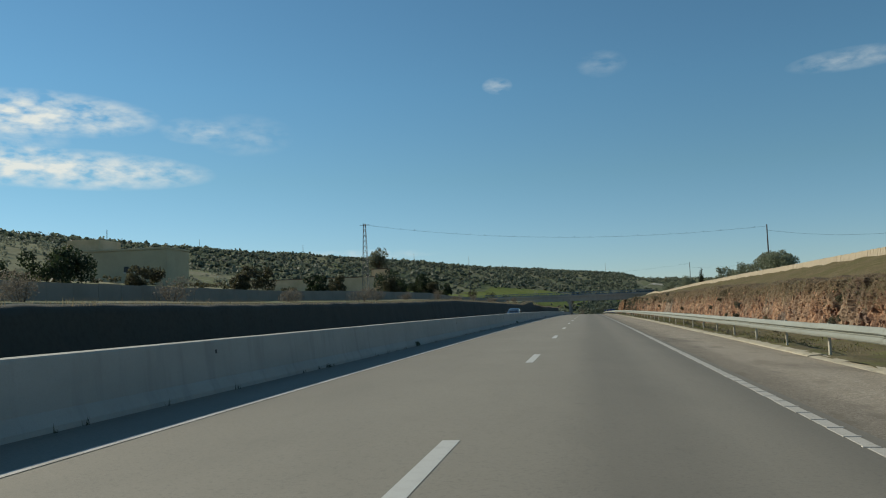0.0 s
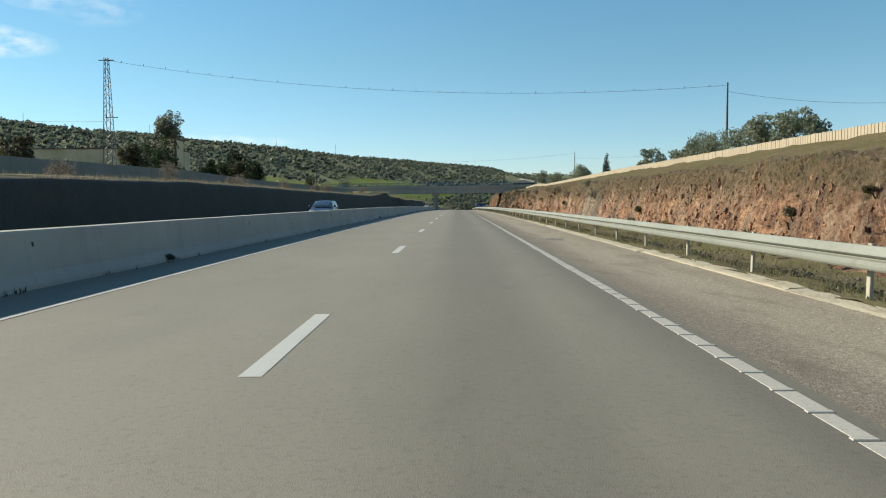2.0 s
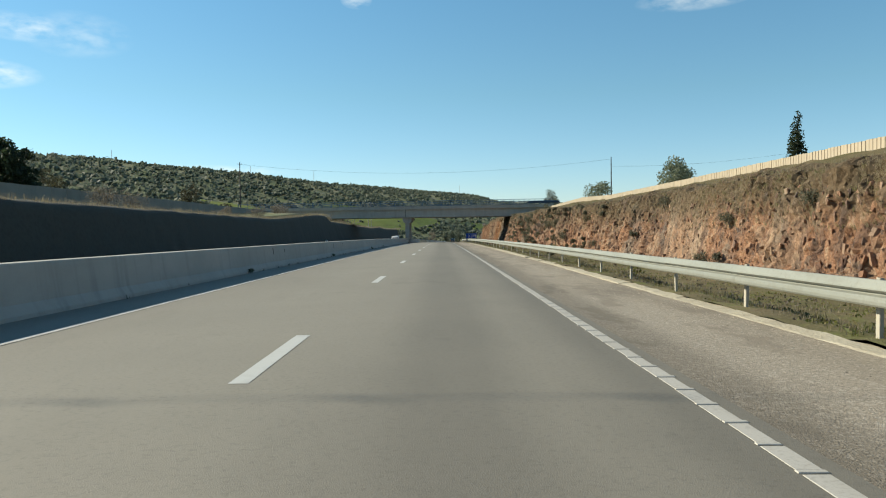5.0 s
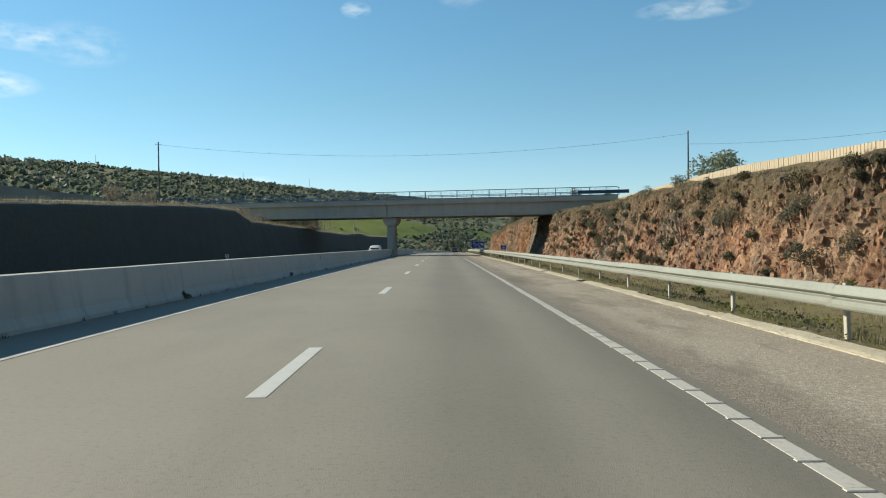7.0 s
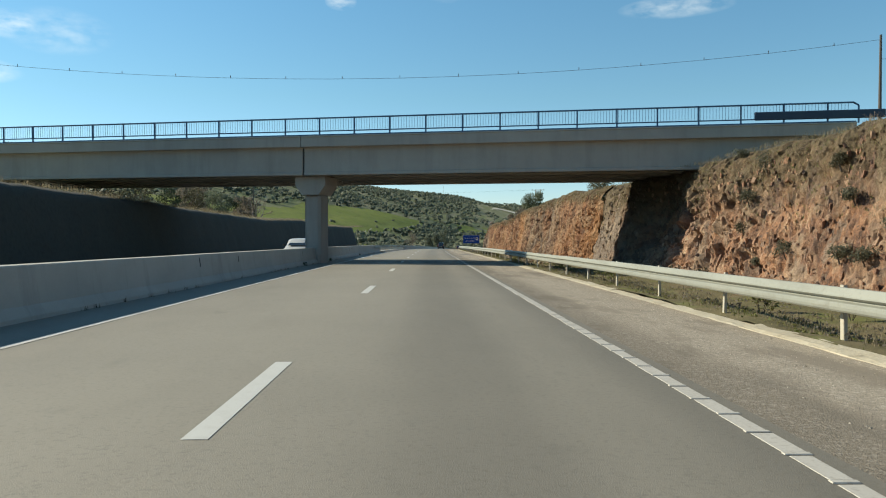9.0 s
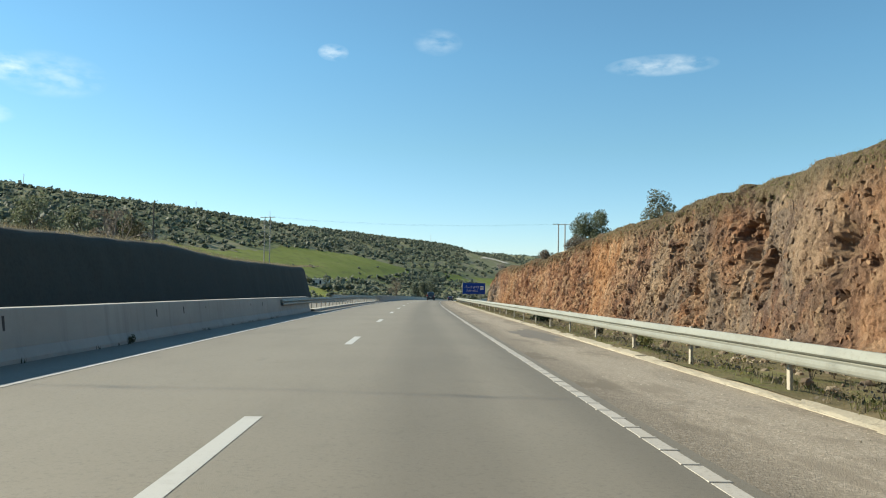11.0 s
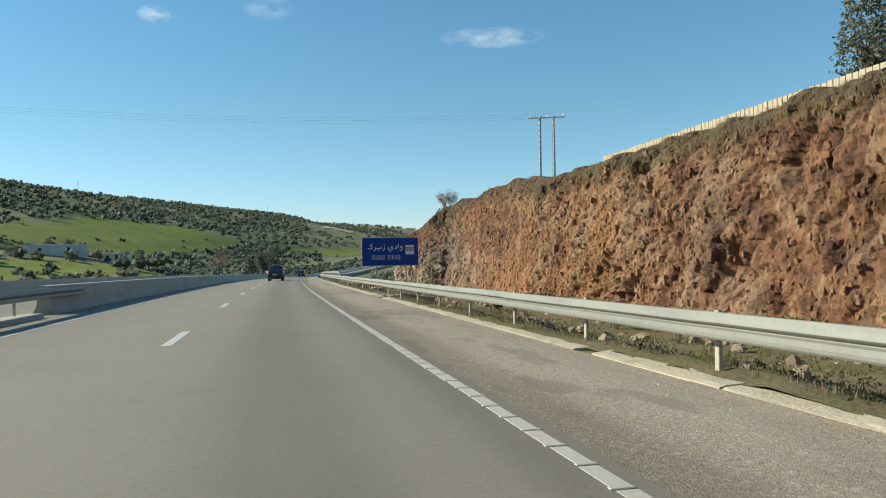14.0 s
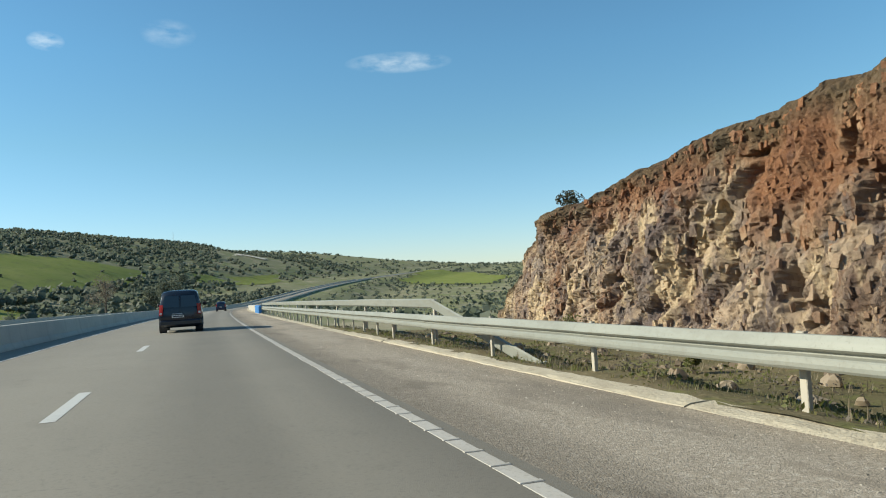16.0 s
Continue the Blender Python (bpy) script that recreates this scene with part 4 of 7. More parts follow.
def rock_face(name, s1, s2, rim, foot_u, lean, step, rows, mat, label, side=1, rough=1.0, seed=1, end_curl=0.0, curl_length=14):
    s = np.arange(s1, s2 + step / 2, step)
    t = np.linspace(0, 1, rows)
    S, T = np.meshgrid(s, t, indexing="ij")
    top = np.interp(S, *rim) + (0.3 if side > 0 else 0.1) * bumps(S, 0 * S, 1.3, seed + 9) + 0.35 * bumps(S, 0 * S, 7.0, seed + 8) * rough
    top = np.maximum(top, 0.15)
    Z = -0.6 + T * (top + 0.6)
    U = foot_u + lean * Z + 0.9 * rough * bumps(S, Z, 13, seed) + 0.5 * rough * bumps(S, Z * 0.5, 4.5, seed + 1)
    wa = S + 0.3 * bumps(S, Z * 0.6, 1.6, seed + 5)
    wz = Z + 0.3 * bumps(S, Z, 1.7, seed + 6) + 0.12 * S           # the beds dip gently
    rough = rough * (1 - 0.12 * smooth((S - 288) / 14) * smooth((414 - S) / 12))         # the weathered middle stretch is flatter
    blocky = 0.45 + 0.8 * smooth((bumps(S, Z, 9, seed + 11) + 0.15) / 0.4) + 0.3 * smooth((S - 200) / 15) * smooth((275 - S) / 10)
    big = 1 + 0.5 * smooth((S - 404) / 8)              # larger columns at the end of the cutting
    kinds = []
    for size, tall, amount, sd in ((2.6, 1.8, 0.3, 2), (0.95, 1.7, 0.27, 3), (0.45, 1.5, 0.2, 4), (0.2, 1.4, 0.1 if step < 0.1 else 0.07, 7)):
        h, v = chips(wa / size, wz / (size * tall), seed + sd)
        kinds.append(v)
        U = U - rough * (big if size > 0.8 else 1.0) * (blocky if size > 0.4 else 0.6 + 0.4 * blocky) * amount * (h - 0.3)
    for size, amount, sd in ((0.34, 0.04, 23), (0.17, 0.03, 24)):
        U = U + rough * amount * bumps(wa, wz * 0.7, size, seed + sd)
    if end_curl and side > 0:
        U = U - 0.4 * smooth((S - 412) / 10) * (bumps(wa, wz * 0.25, 1.5, seed + 31) + 0.6 * bumps(wa, wz * 0.4, 0.7, seed + 32))
    for cs, cz, ws, wz_, deep in CAVES if side > 0 else ():
        ragged = np.clip(1 + 1.5 * bumps(S, Z, 0.45, seed + 17) + 1.1 * bumps(S, Z, 0.2, seed + 18), 0.1, 4)
        U = U + deep * np.exp(-((((S - cs) / ws) ** 2 + ((Z - cz) / wz_) ** 2) * ragged) ** 1.5)
    if side > 0:                                        # fallen rock heaped against the foot
        U = U - (1.5 + 2.0 * bumps(S, 0 * S, 5.0, seed + 12)) * np.clip((-0.05 - Z) / 0.55, 0, 1) * smooth((446 - S) / 20)
    soft = np.clip((T - 0.93) / 0.07, 0, 1)
    U = U + soft * 0.5                                  # rim rounds back
    if end_curl:
        U = U + end_curl * smooth((S - (s2 - curl_length)) / curl_length) ** 2
    fine = step < 0.1
    if fine:                                            # crumbly: every point of the face a little out of line
        rng = np.random.RandomState(seed + 40)
        inner = np.zeros(S.shape)
        inner[1:-1, :-1] = 1
        U = U + 0.042 * rng.uniform(-1, 1, S.shape) ** 3
        S = S + inner * 0.42 * step * rng.uniform(-1, 1, S.shape)
        Z = Z + inner * 0.42 * (top + 0.6) / rows * rng.uniform(-1, 1, S.shape)
    x, y, z0 = place(S, side * U)
    FACES[name] = (s, U, Z)
    n = rows
    verts = np.stack([x.ravel(), y.ravel(), (z0 + Z).ravel()], 1).tolist()
    i, j = np.meshgrid(np.arange(len(s) - 1), np.arange(n - 1), indexing="ij")
    a = (i * n + j).ravel()
    faces = np.stack([a, a + n, a + n + 1, a + 1], 1) if side < 0 else np.stack([a, a + 1, a + n + 1, a + n], 1)
    # a strip that runs back from the rim into the ground
    faces = faces.tolist()
    base = len(verts)
    bx, by, bz = place(s, side * (U[:, -1] + (1.6 if side > 0 else 0.7)))
    for q in range(len(s)):
        verts.append((bx[q], by[q], float(bz[q] + Z[q, -1] - (0.12 if side > 0 else 0.05))))
        if q:
            r = ((q - 1) * n + n - 1, (q - 1) * n + n - 1 + n, base + q, base + q - 1)
            faces.append(r if side < 0 else r[::-1])
    ob = mesh_object(name, verts, faces, mat, None, "", not fine)
    uv = ob.data.uv_layers.new(name="beds")
    across = np.concatenate([np.stack([S.ravel(), T.ravel()], 1), np.stack([s, np.ones(len(s))], 1)])
    index = np.empty(len(ob.data.loops), dtype=np.int32)
    ob.data.loops.foreach_get("vertex_index", index)
    uv.data.foreach_set("uv", across[index].ravel())
    for layer, first, second in (("blocks", kinds[1], kinds[2]), ("stones", kinds[0], kinds[3])):
        uv = ob.data.uv_layers.new(name=layer)
        pair = np.concatenate([np.stack([first.ravel(), second.ravel()], 1), np.full((len(s), 2), 0.5)])
        uv.data.foreach_set("uv", pair[index].ravel())
    return tagged(ob, label, "rock face", kind="structure")


def broken_stones(name, face, s1, s2, density, sizes, proud, tall, mat, label, seed, rim=0.97, patch=0.6, twist=1.0):
    """Angular stones that stick out of a rock face: skewed, cut blocks of many sizes, set at odd angles."""
    rng = np.random.RandomState(seed)
    fs, fU, fZ = FACES[face]
    rows = fU.shape[1]
    n = int(density * (s2 - s1) * 4.6)
    s = rng.uniform(s1, s2, n)
    t = rng.uniform(0.04, rim, n)
    keep = bumps(s, t * 5, 1.1, seed + 1) + 0.6 * bumps(s, t * 5, 4.0, seed + 2) > -0.5 * patch + 0.35 * np.clip(t - 0.75, 0, 1) * 4 * rng.rand(n)
    s, t = s[keep], t[keep]
    n = len(s)
    i = np.clip(np.searchsorted(fs, s), 1, len(fs) - 1)
    j = np.clip((t * (rows - 1)).astype(int), 0, rows - 1)
    u, z = fU[i, j], fZ[i, j]
    size = sizes[0] * (sizes[1] / sizes[0]) ** (rng.rand(n) ** 1.6)
    half = np.stack([size * rng.uniform(0.35, 0.75, n), size * rng.uniform(0.25, 0.5, n), size * rng.uniform(0.45, 0.8, n) * tall], 1)
    signs = np.array([(x, y, w) for x in (-1, 1) for y in (-1, 1) for w in (-1, 1)], float)
    corners = signs[None] * half[:, None] * (1 + rng.uniform(-0.42, 0.22, (n, 8, 3)))
    a = rng.normal(size=(n, 3)) * (0.22, 0.3, 0.32) * twist
    ca, sa, cb, sb, cc, sc = np.cos(a[:, 0]), np.sin(a[:, 0]), np.cos(a[:, 1]), np.sin(a[:, 1]), np.cos(a[:, 2]), np.sin(a[:, 2])
    o, l = np.zeros(n), np.ones(n)
    rx = np.stack([l, o, o, o, ca, -sa, o, sa, ca], 1).reshape(-1, 3, 3)
    ry = np.stack([cb, o, sb, o, l, o, -sb, o, cb], 1).reshape(-1, 3, 3)
    rz = np.stack([cc, -sc, o, sc, cc, o, o, o, l], 1).reshape(-1, 3, 3)
    corners = np.einsum("nij,nkj->nki", rx @ ry @ rz, corners)
    sink = (half[:, 1] * (1 - proud) - 0.01)[:, None]
    x, y, zz = place(s[:, None] + corners[..., 0], u[:, None] + sink + corners[..., 1], z[:, None] + corners[..., 2])
    V = np.stack([x, y, zz], -1).reshape(-1, 3)
    quads = np.array([(0, 1, 3, 2), (4, 6, 7, 5), (0, 4, 5, 1), (0, 2, 6, 4), (1, 5, 7, 3)])          # the buried back is left open
    F = (np.arange(n)[:, None, None] * 8 + quads[None]).reshape(-1, 4)
    ob = mesh_object(name, V.tolist(), F.tolist(), mat)
    return tagged(ob, label, "rock", kind="stuff")


rock_face("rock_cutting", -60, 20, RIGHT_RIM, 13.4, 0.30, 0.5, 12, ROCK, "orange-brown blasted rock cutting beside the road", seed=20)
rock_face("rock_cutting_2", 20, 284, RIGHT_RIM, 13.4, 0.24, 0.099, 43, ROCK, "orange-brown blasted rock cutting beside the road", seed=20, rough=0.85)
rock_face("rock_cutting_3", 284, 404, RIGHT_RIM, 13.4, 0.2, 0.069, 78, ROCK_ORANGE, "tall orange rock cutting beside the road", seed=20, rough=1.0)
rock_face("rock_cutting_4", 404, 453, RIGHT_RIM, 13.4, 0.2, 0.055, 100, ROCK_ORANGE, "tall orange and grey basalt rock at the end of the cutting", seed=20, rough=1.0, end_curl=1.0)
broken_stones("rock_stones", "rock_cutting_2", 22, 190, 7, (0.05, 0.2), 0.1, 1.3, ROCK_STONES, "small broken brown stones in the weathered rock face", 301, 0.8, 0.3, 0.8)
broken_stones("rock_stones", "rock_cutting_2", 190, 283, 15, (0.05, 0.18), 0.08, 1.35, ROCK_STONES, "angular tan and grey blocks in the blasted rock face", 302, 0.9, 0.7, 0.8)
broken_stones("rock_stones", "rock_cutting_3", 285, 404, 15, (0.05, 0.17), 0.05, 1.3, ORANGE_STONES, "crumbly orange stones in the tall rock face", 303, 0.93, 0.6, 0.65)
broken_stones("rock_stones", "rock_cutting_4", 404, 424, 20, (0.05, 0.18), 0.05, 1.3, ORANGE_STONES, "crumbly orange and grey stones in the rock face", 304, 0.94, 0.7, 0.7)
broken_stones("rock_stones", "rock_cutting_4", 424, 449, 20, (0.05, 0.2), 0.05, 1.4, ORANGE_STONES, "angular rusty and grey basalt blocks in the rock face", 305, 0.94, 0.8, 0.75)
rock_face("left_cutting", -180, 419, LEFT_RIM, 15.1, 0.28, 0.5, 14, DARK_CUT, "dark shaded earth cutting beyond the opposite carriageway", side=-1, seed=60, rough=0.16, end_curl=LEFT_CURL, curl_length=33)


# grassy floor of the ditch and the verge
VERGE = material("verge_grass", (0.125, 0.108, 0.055), 0.95, spread=((0.35, 0.45, 0.62, (0.19, 0.15, 0.09), 0.85, ONE), (1.1, 0.5, 0.66, (0.14, 0.155, 0.045), 0.7, ONE), (5, 0.54, 0.68, (0.08, 0.07, 0.04), 0.7, ONE), (14, 0.55, 0.72, (0.3, 0.25, 0.15), 0.5, ONE)), bump=1.0, bump_scale=14, spec=0.1)


def make_verge():
    s = np.arange(-60, 452, 0.8)
    u = np.array([6.36, 6.62, 6.9, 7.4, 8.0, 8.7, 9.5, 10.4, 11.3, 12.2, 13.1, 14.0, 14.8])
    S, U = np.meshgrid(s, u, indexing="ij")
    x, y, z = place(S, U, -0.02 - 0.42 * smooth((U - 6.7) / 2.0) + 0.22 * bumps(S, U, 1.1, 41) * smooth((U - 6.6) / 0.6) + 0.1 * bumps(S, U, 0.4, 42))
    n = len(u)
    a = (np.arange(len(s) - 1)[:, None] * n + np.arange(n - 1)[None, :]).ravel()
    ob = mesh_object("verge", np.stack([x.ravel(), y.ravel(), z.ravel()], 1).tolist(), np.stack([a, a + 1, a + n + 1, a + n], 1).tolist(), VERGE, None, "", True)
    tagged(ob, "grassy ditch with dry and green grass behind the guardrail", "verge", kind="structure")


make_verge()


# ---- fields on the far slope ----
def field(name, corners, label, mat, lift=0.35, step=7.0):
    """A sheet laid on the ground inside a polygon of world points."""
    px, py = np.array([c[0] for c in corners], float), np.array([c[1] for c in corners], float)
    xs, ys = np.arange(px.min(), px.max() + step, step), np.arange(py.min(), py.max() + step, step)
    gx, gy = np.meshgrid(xs, ys, indexing="ij")
    cx, cy = gx[:-1, :-1] + step / 2, gy[:-1, :-1] + step / 2
    wob_x, wob_y = cx + 12 * bumps(cx, cy, 40, 31), cy + 12 * bumps(cx, cy, 40, 32)
    inside = np.zeros(cx.shape, bool)
    j = len(px) - 1
    for i in range(len(px)):
        hit = ((py[i] > wob_y) != (py[j] > wob_y)) & (wob_x < (px[j] - px[i]) * (wob_y - py[i]) / (py[j] - py[i] + 1e-9) + px[i])
        inside ^= hit
        j = i
    z = ground_z(gx, gy) + lift
    n = len(ys)
    a = (np.arange(len(xs) - 1)[:, None] * n + np.arange(n - 1)[None, :])[inside]
    verts = np.stack([gx.ravel(), gy.ravel(), z.ravel()], 1)
    ob = mesh_object(name, verts.tolist(), np.stack([a, a + n, a + n + 1, a + 1], 1).tolist(), mat, None, "", True)
    return tagged(ob, label, "field", kind="structure")


FIELDS = (((-240, 820), (-160, 940), (-127, 1113), (-71, 1222), (5, 1240), (-2, 1156), (-50, 982), (-72, 880), (-140, 740)),
          ((56, 1320), (149, 1483), (186, 1558), (162, 1404), (122, 1329), (54, 1239)),
          ((-130, 430), (-40, 445), (-24, 560), (-18, 640), (-90, 640), (-140, 560)),
          ((345, 1453), (560, 1950), (650, 1900), (476, 1371), (370, 1210)),
          ((-130, 330), (-75, 345), (-70, 410), (-125, 430)),
          ((110, 1690), (120, 1900), (235, 1890), (230, 1690)))
field("field", FIELDS[0], "bright green field of young crop on the slope", FIELD)
field("field_2", FIELDS[1], "bright green field beside the motorway", FIELD)
field("field_3", FIELDS[2], "green grass between olive trees in the valley", FIELD, 0.3)
field("field_4", FIELDS[3], "green field on the far side of the valley", FIELD, 0.8, 14)
field("field_5", FIELDS[4], "green meadow behind the cutting", FIELD, 0.3)


def in_fields(x, y):
    """True where points lie in a crop field, or round the pale track."""
    found = np.zeros(x.shape, bool)
    for corners in (FIELDS[0], FIELDS[1], FIELDS[3], FIELDS[5]):
        inside = np.zeros(x.shape, bool)
        for (ax, ay), (bx, by) in zip(corners, corners[1:] + corners[:1]):
            inside ^= ((ay > y) != (by > y)) & (x < (bx - ax) * (y - ay) / (by - ay + 1e-9) + ax)
        found |= inside
    return found


PALE_TRACK = material("pale_track", (0.55, 0.5, 0.4), 0.95, spread=((0.2, 0.4, 0.7, (0.45, 0.4, 0.3), 0.6, ONE),))
field("track", ((146, 1800), (160, 1862), (214, 1850), (200, 1800), (168, 1836)), "pale dirt track on the far hill", PALE_TRACK, 1.2, 6)


# ---- vegetation ----
def small_template(seed, rough=0.35):
    bm = bmesh.new()
    bmesh.ops.create_icosphere(bm, subdivisions=1, radius=1.0)
    rng = random.Random(seed)
    for v in bm.verts:
        v.co *= 1 + rng.uniform(-rough, rough)
    vs = np.array([v.co[:] for v in bm.verts])
    fs = np.array([[v.index for v in f.verts] for f in bm.faces])
    bm.free()
    return vs, fs


def woods(name, xs, ys, sizes, mat, label, seed, leaves=50, squash=0.75, lumps=0):
    """Far trees, each a loose heap of leafy sprays round a few uneven clumps, in one mesh."""
    rng = np.random.RandomState(seed)
    n = len(xs)
    if lumps:
        leaves = max(6, leaves // 3)
    base = np.stack([xs, ys, ground_z(xs, ys)], 1)
    r = np.asarray(sizes)
    lobes = rng.normal(size=(n, 5, 3)) * (0.42, 0.42, 0.25)
    pick = rng.randint(0, 5, (n, leaves))
    d = rng.normal(size=(n, leaves, 3))
    d /= np.linalg.norm(d, axis=2)[..., None]
    p = lobes[np.arange(n)[:, None], pick] + d * rng.uniform(0.35, 0.62, (n, leaves))[..., None]
    p[..., 2] = np.maximum(p[..., 2] + 0.75, 0.02) * squash
    p = p * r[:, None, None] + base[:, None, :]
    # each spray faces more or less outwards
    nrm = d + 0.6 * rng.normal(size=d.shape)
    nrm /= np.linalg.norm(nrm, axis=2)[..., None]
    a = np.cross(nrm, rng.normal(size=d.shape))
    a /= np.linalg.norm(a, axis=2)[..., None]
    b = np.cross(nrm, a)
    k = (r[:, None] * rng.uniform(0.14, 0.28, (n, leaves)) * math.sqrt(50 / leaves))[..., None]
    v = np.stack([p - a * k, p + b * k * 0.8, p + a * k, p - b * k * 0.8], 2).reshape(-1, 3)
    faces = np.arange(len(v)).reshape(-1, 4).tolist()
    for k in range(lumps):
        shape, tris = small_template(seed * 10 + k, 0.28)
        wide = r * rng.uniform(0.42, 0.62, n)
        mid = base + np.stack([lobes[:, k, 0] * r, lobes[:, k, 1] * r, (0.62 + 0.7 * lobes[:, k, 2]) * r * squash], 1)
        spin = rng.uniform(0, 6.28, n)
        c, q = np.cos(spin), np.sin(spin)
        sx = shape[None, :, 0] * c[:, None] - shape[None, :, 1] * q[:, None]
        sy = shape[None, :, 0] * q[:, None] + shape[None, :, 1] * c[:, None]
        clump = mid[:, None, :] + np.stack([sx, sy, np.broadcast_to(shape[None, :, 2], sx.shape) * squash], -1) * wide[:, None, None]
        clump[..., 2] = np.maximum(clump[..., 2], base[:, None, 2] - 0.3)
        first = len(v)
        v = np.concatenate([v, clump.reshape(-1, 3)])
        faces += (first + np.arange(n)[:, None, None] * len(shape) + tris[None]).reshape(-1, 3).tolist()
    ob = mesh_object(name, v.tolist(), faces, mat, None, "", lumps > 0)
    return tagged(ob, label, "trees", kind="stuff")


def scatter(x1, x2, y1, y2, step, seed, keep):
    rng = np.random.RandomState(seed)
    gx, gy = np.meshgrid(np.arange(x1, x2, step), np.arange(y1, y2, step), indexing="ij")
    gx, gy = gx + rng.uniform(-0.38, 0.38, gx.shape) * step, gy + rng.uniform(-0.38, 0.38, gx.shape) * step
    gx, gy = gx.ravel(), gy.ravel()
    s, u = road_coords(gx, gy)
    over = np.maximum(-u - 30, 0)
    crest = ((gx + 500) - 0.433 * (gy - 1200)) / 1.0897
    w = over / (over + np.maximum(crest, 1))
    ok = keep(gx, gy, s, u, w, crest) > rng.rand(len(gx))
    return gx[ok], gy[ok], rng


# dense olive and oak woods on the ridge ahead
wx, wy, wr = scatter(-700, 420, 560, 2500, 12.0, 5, lambda x, y, s, u, w, c: np.where((u < -60) & (c > -25) & ~in_fields(x, y), smooth((w - 0.05) / 0.12) * (0.75 + 0.9 * bumps(x, y, 60, 8)) * (1 - 0.6 * smooth((x - 60) / 60)), 0))
woods("hill_woods", wx, wy, wr.uniform(2.2, 5.2, len(wx)), HILL_LEAF, "grey-green olive and oak woods on the ridge", 50, 28, lumps=2)
# scrub on the nearer slope
wx, wy, wr = scatter(-800, -60, 60, 640, 8.5, 6, lambda x, y, s, u, w, c: np.where((u < -75) & (c > -20), 0.42 + 1.0 * bumps(x, y, 45, 9), 0))
woods("hill_scrub", wx, wy, wr.uniform(0.7, 2.4, len(wx)), HILL_SCRUB, "grey-green scrub and olive bushes on the hillside", 60, 29)
wx, wy, wr = scatter(-90, -20, -20, 400, 5.0, 16, lambda x, y, s, u, w, c: np.where((u < -26) & (u > -80) & (np.hypot(x + 50, y - 168) > 16) & (np.hypot(x + 76, y - 106) > 15), 0.3 + 0.9 * bumps(x, y, 22, 19), 0))
woods("dry_scrub", wx, wy, wr.uniform(0.35, 1.1, len(wx)), SCRUB_LEAF, "low brownish scrub and dry weeds behind the wall", 65, 60, 0.7)
# bushes and terrace hedges below and in the fields
wx, wy, wr = scatter(-330, 60, 540, 1250, 9, 17, lambda x, y, s, u, w, c: np.where((u < -36) & (w < 0.25), np.where(in_fields(x, y), 0.05 + 0.3 * bumps(x, y, 45, 20), 0.42 + 0.9 * bumps(x, y, 38, 20)), 0))
woods("field_bushes", wx, wy, wr.uniform(0.9, 2.7, len(wx)), HILL_LEAF, "bushes and hedges round the fields", 66, 44, lumps=3)
for k, (y0, slope) in enumerate(((690, 0.5), (735, 0.45), (800, 0.35))):
    hx = np.arange(-150, -8, 2.6)
    hy = y0 - slope * (hx + 60) + 5 * bumps(hx, hx, 20, 25 + k)
    keep = bumps(hx, hy, 16, 29 + k) > -0.22
    woods("terrace_hedge", hx[keep], hy[keep], np.random.RandomState(k).uniform(1.0, 2.2, int(keep.sum())), HILL_LEAF, "dark hedge along a terrace in the green field", 120 + k, 44, lumps=3)
# orchard rows and thickets in the valley
wx, wy, wr = scatter(-150, 40, 425, 640, 9.0, 7, lambda x, y, s, u, w, c: np.where((u < -24) & (u > -110) & (s > 425) & (s < 600), 0.6 + 0.8 * bumps(x, y, 30, 10), 0))
woods("valley_olives", wx, wy, wr.uniform(1.5, 2.8, len(wx)), OLIVE, "round olive trees in rows on the valley floor", 70, 120, lumps=3)
wx, wy, wr = scatter(-60, 140, 600, 1250, 8, 8, lambda x, y, s, u, w, c: np.where((u < -18) & (u > -62) & (s > 600), 0.6 + 0.8 * bumps(x, y, 40, 11), 0))
woods("roadside_thicket", wx, wy, wr.uniform(1.3, 3.4, len(wx)), HILL_LEAF, "bushes and trees along the far roadside", 80, 70, lumps=3)
wx, wy, wr = scatter(10, 900, 480, 1900, 11, 9, lambda x, y, s, u, w, c: np.where((u > 22) & (s > 500) & ~in_fields(x, y), 0.55 + 0.9 * bumps(x, y, 70, 12), 0))
woods("valley_scrub", wx, wy, wr.uniform(1.0, 3.2, len(wx)), HILL_LEAF, "dark scrub in the river valley", 90, 12)
wx, wy, wr = scatter(-200, 1800, 1900, 3900, 48, 10, lambda x, y, s, u, w, c: np.where(c > 0, 0.45 + 0.9 * bumps(x, y, 200, 13), 0))
woods("far_woods", wx, wy, wr.uniform(3, 8, len(wx)), HILL_LEAF, "hazy woods on the distant hills", 100, 24, 0.6)


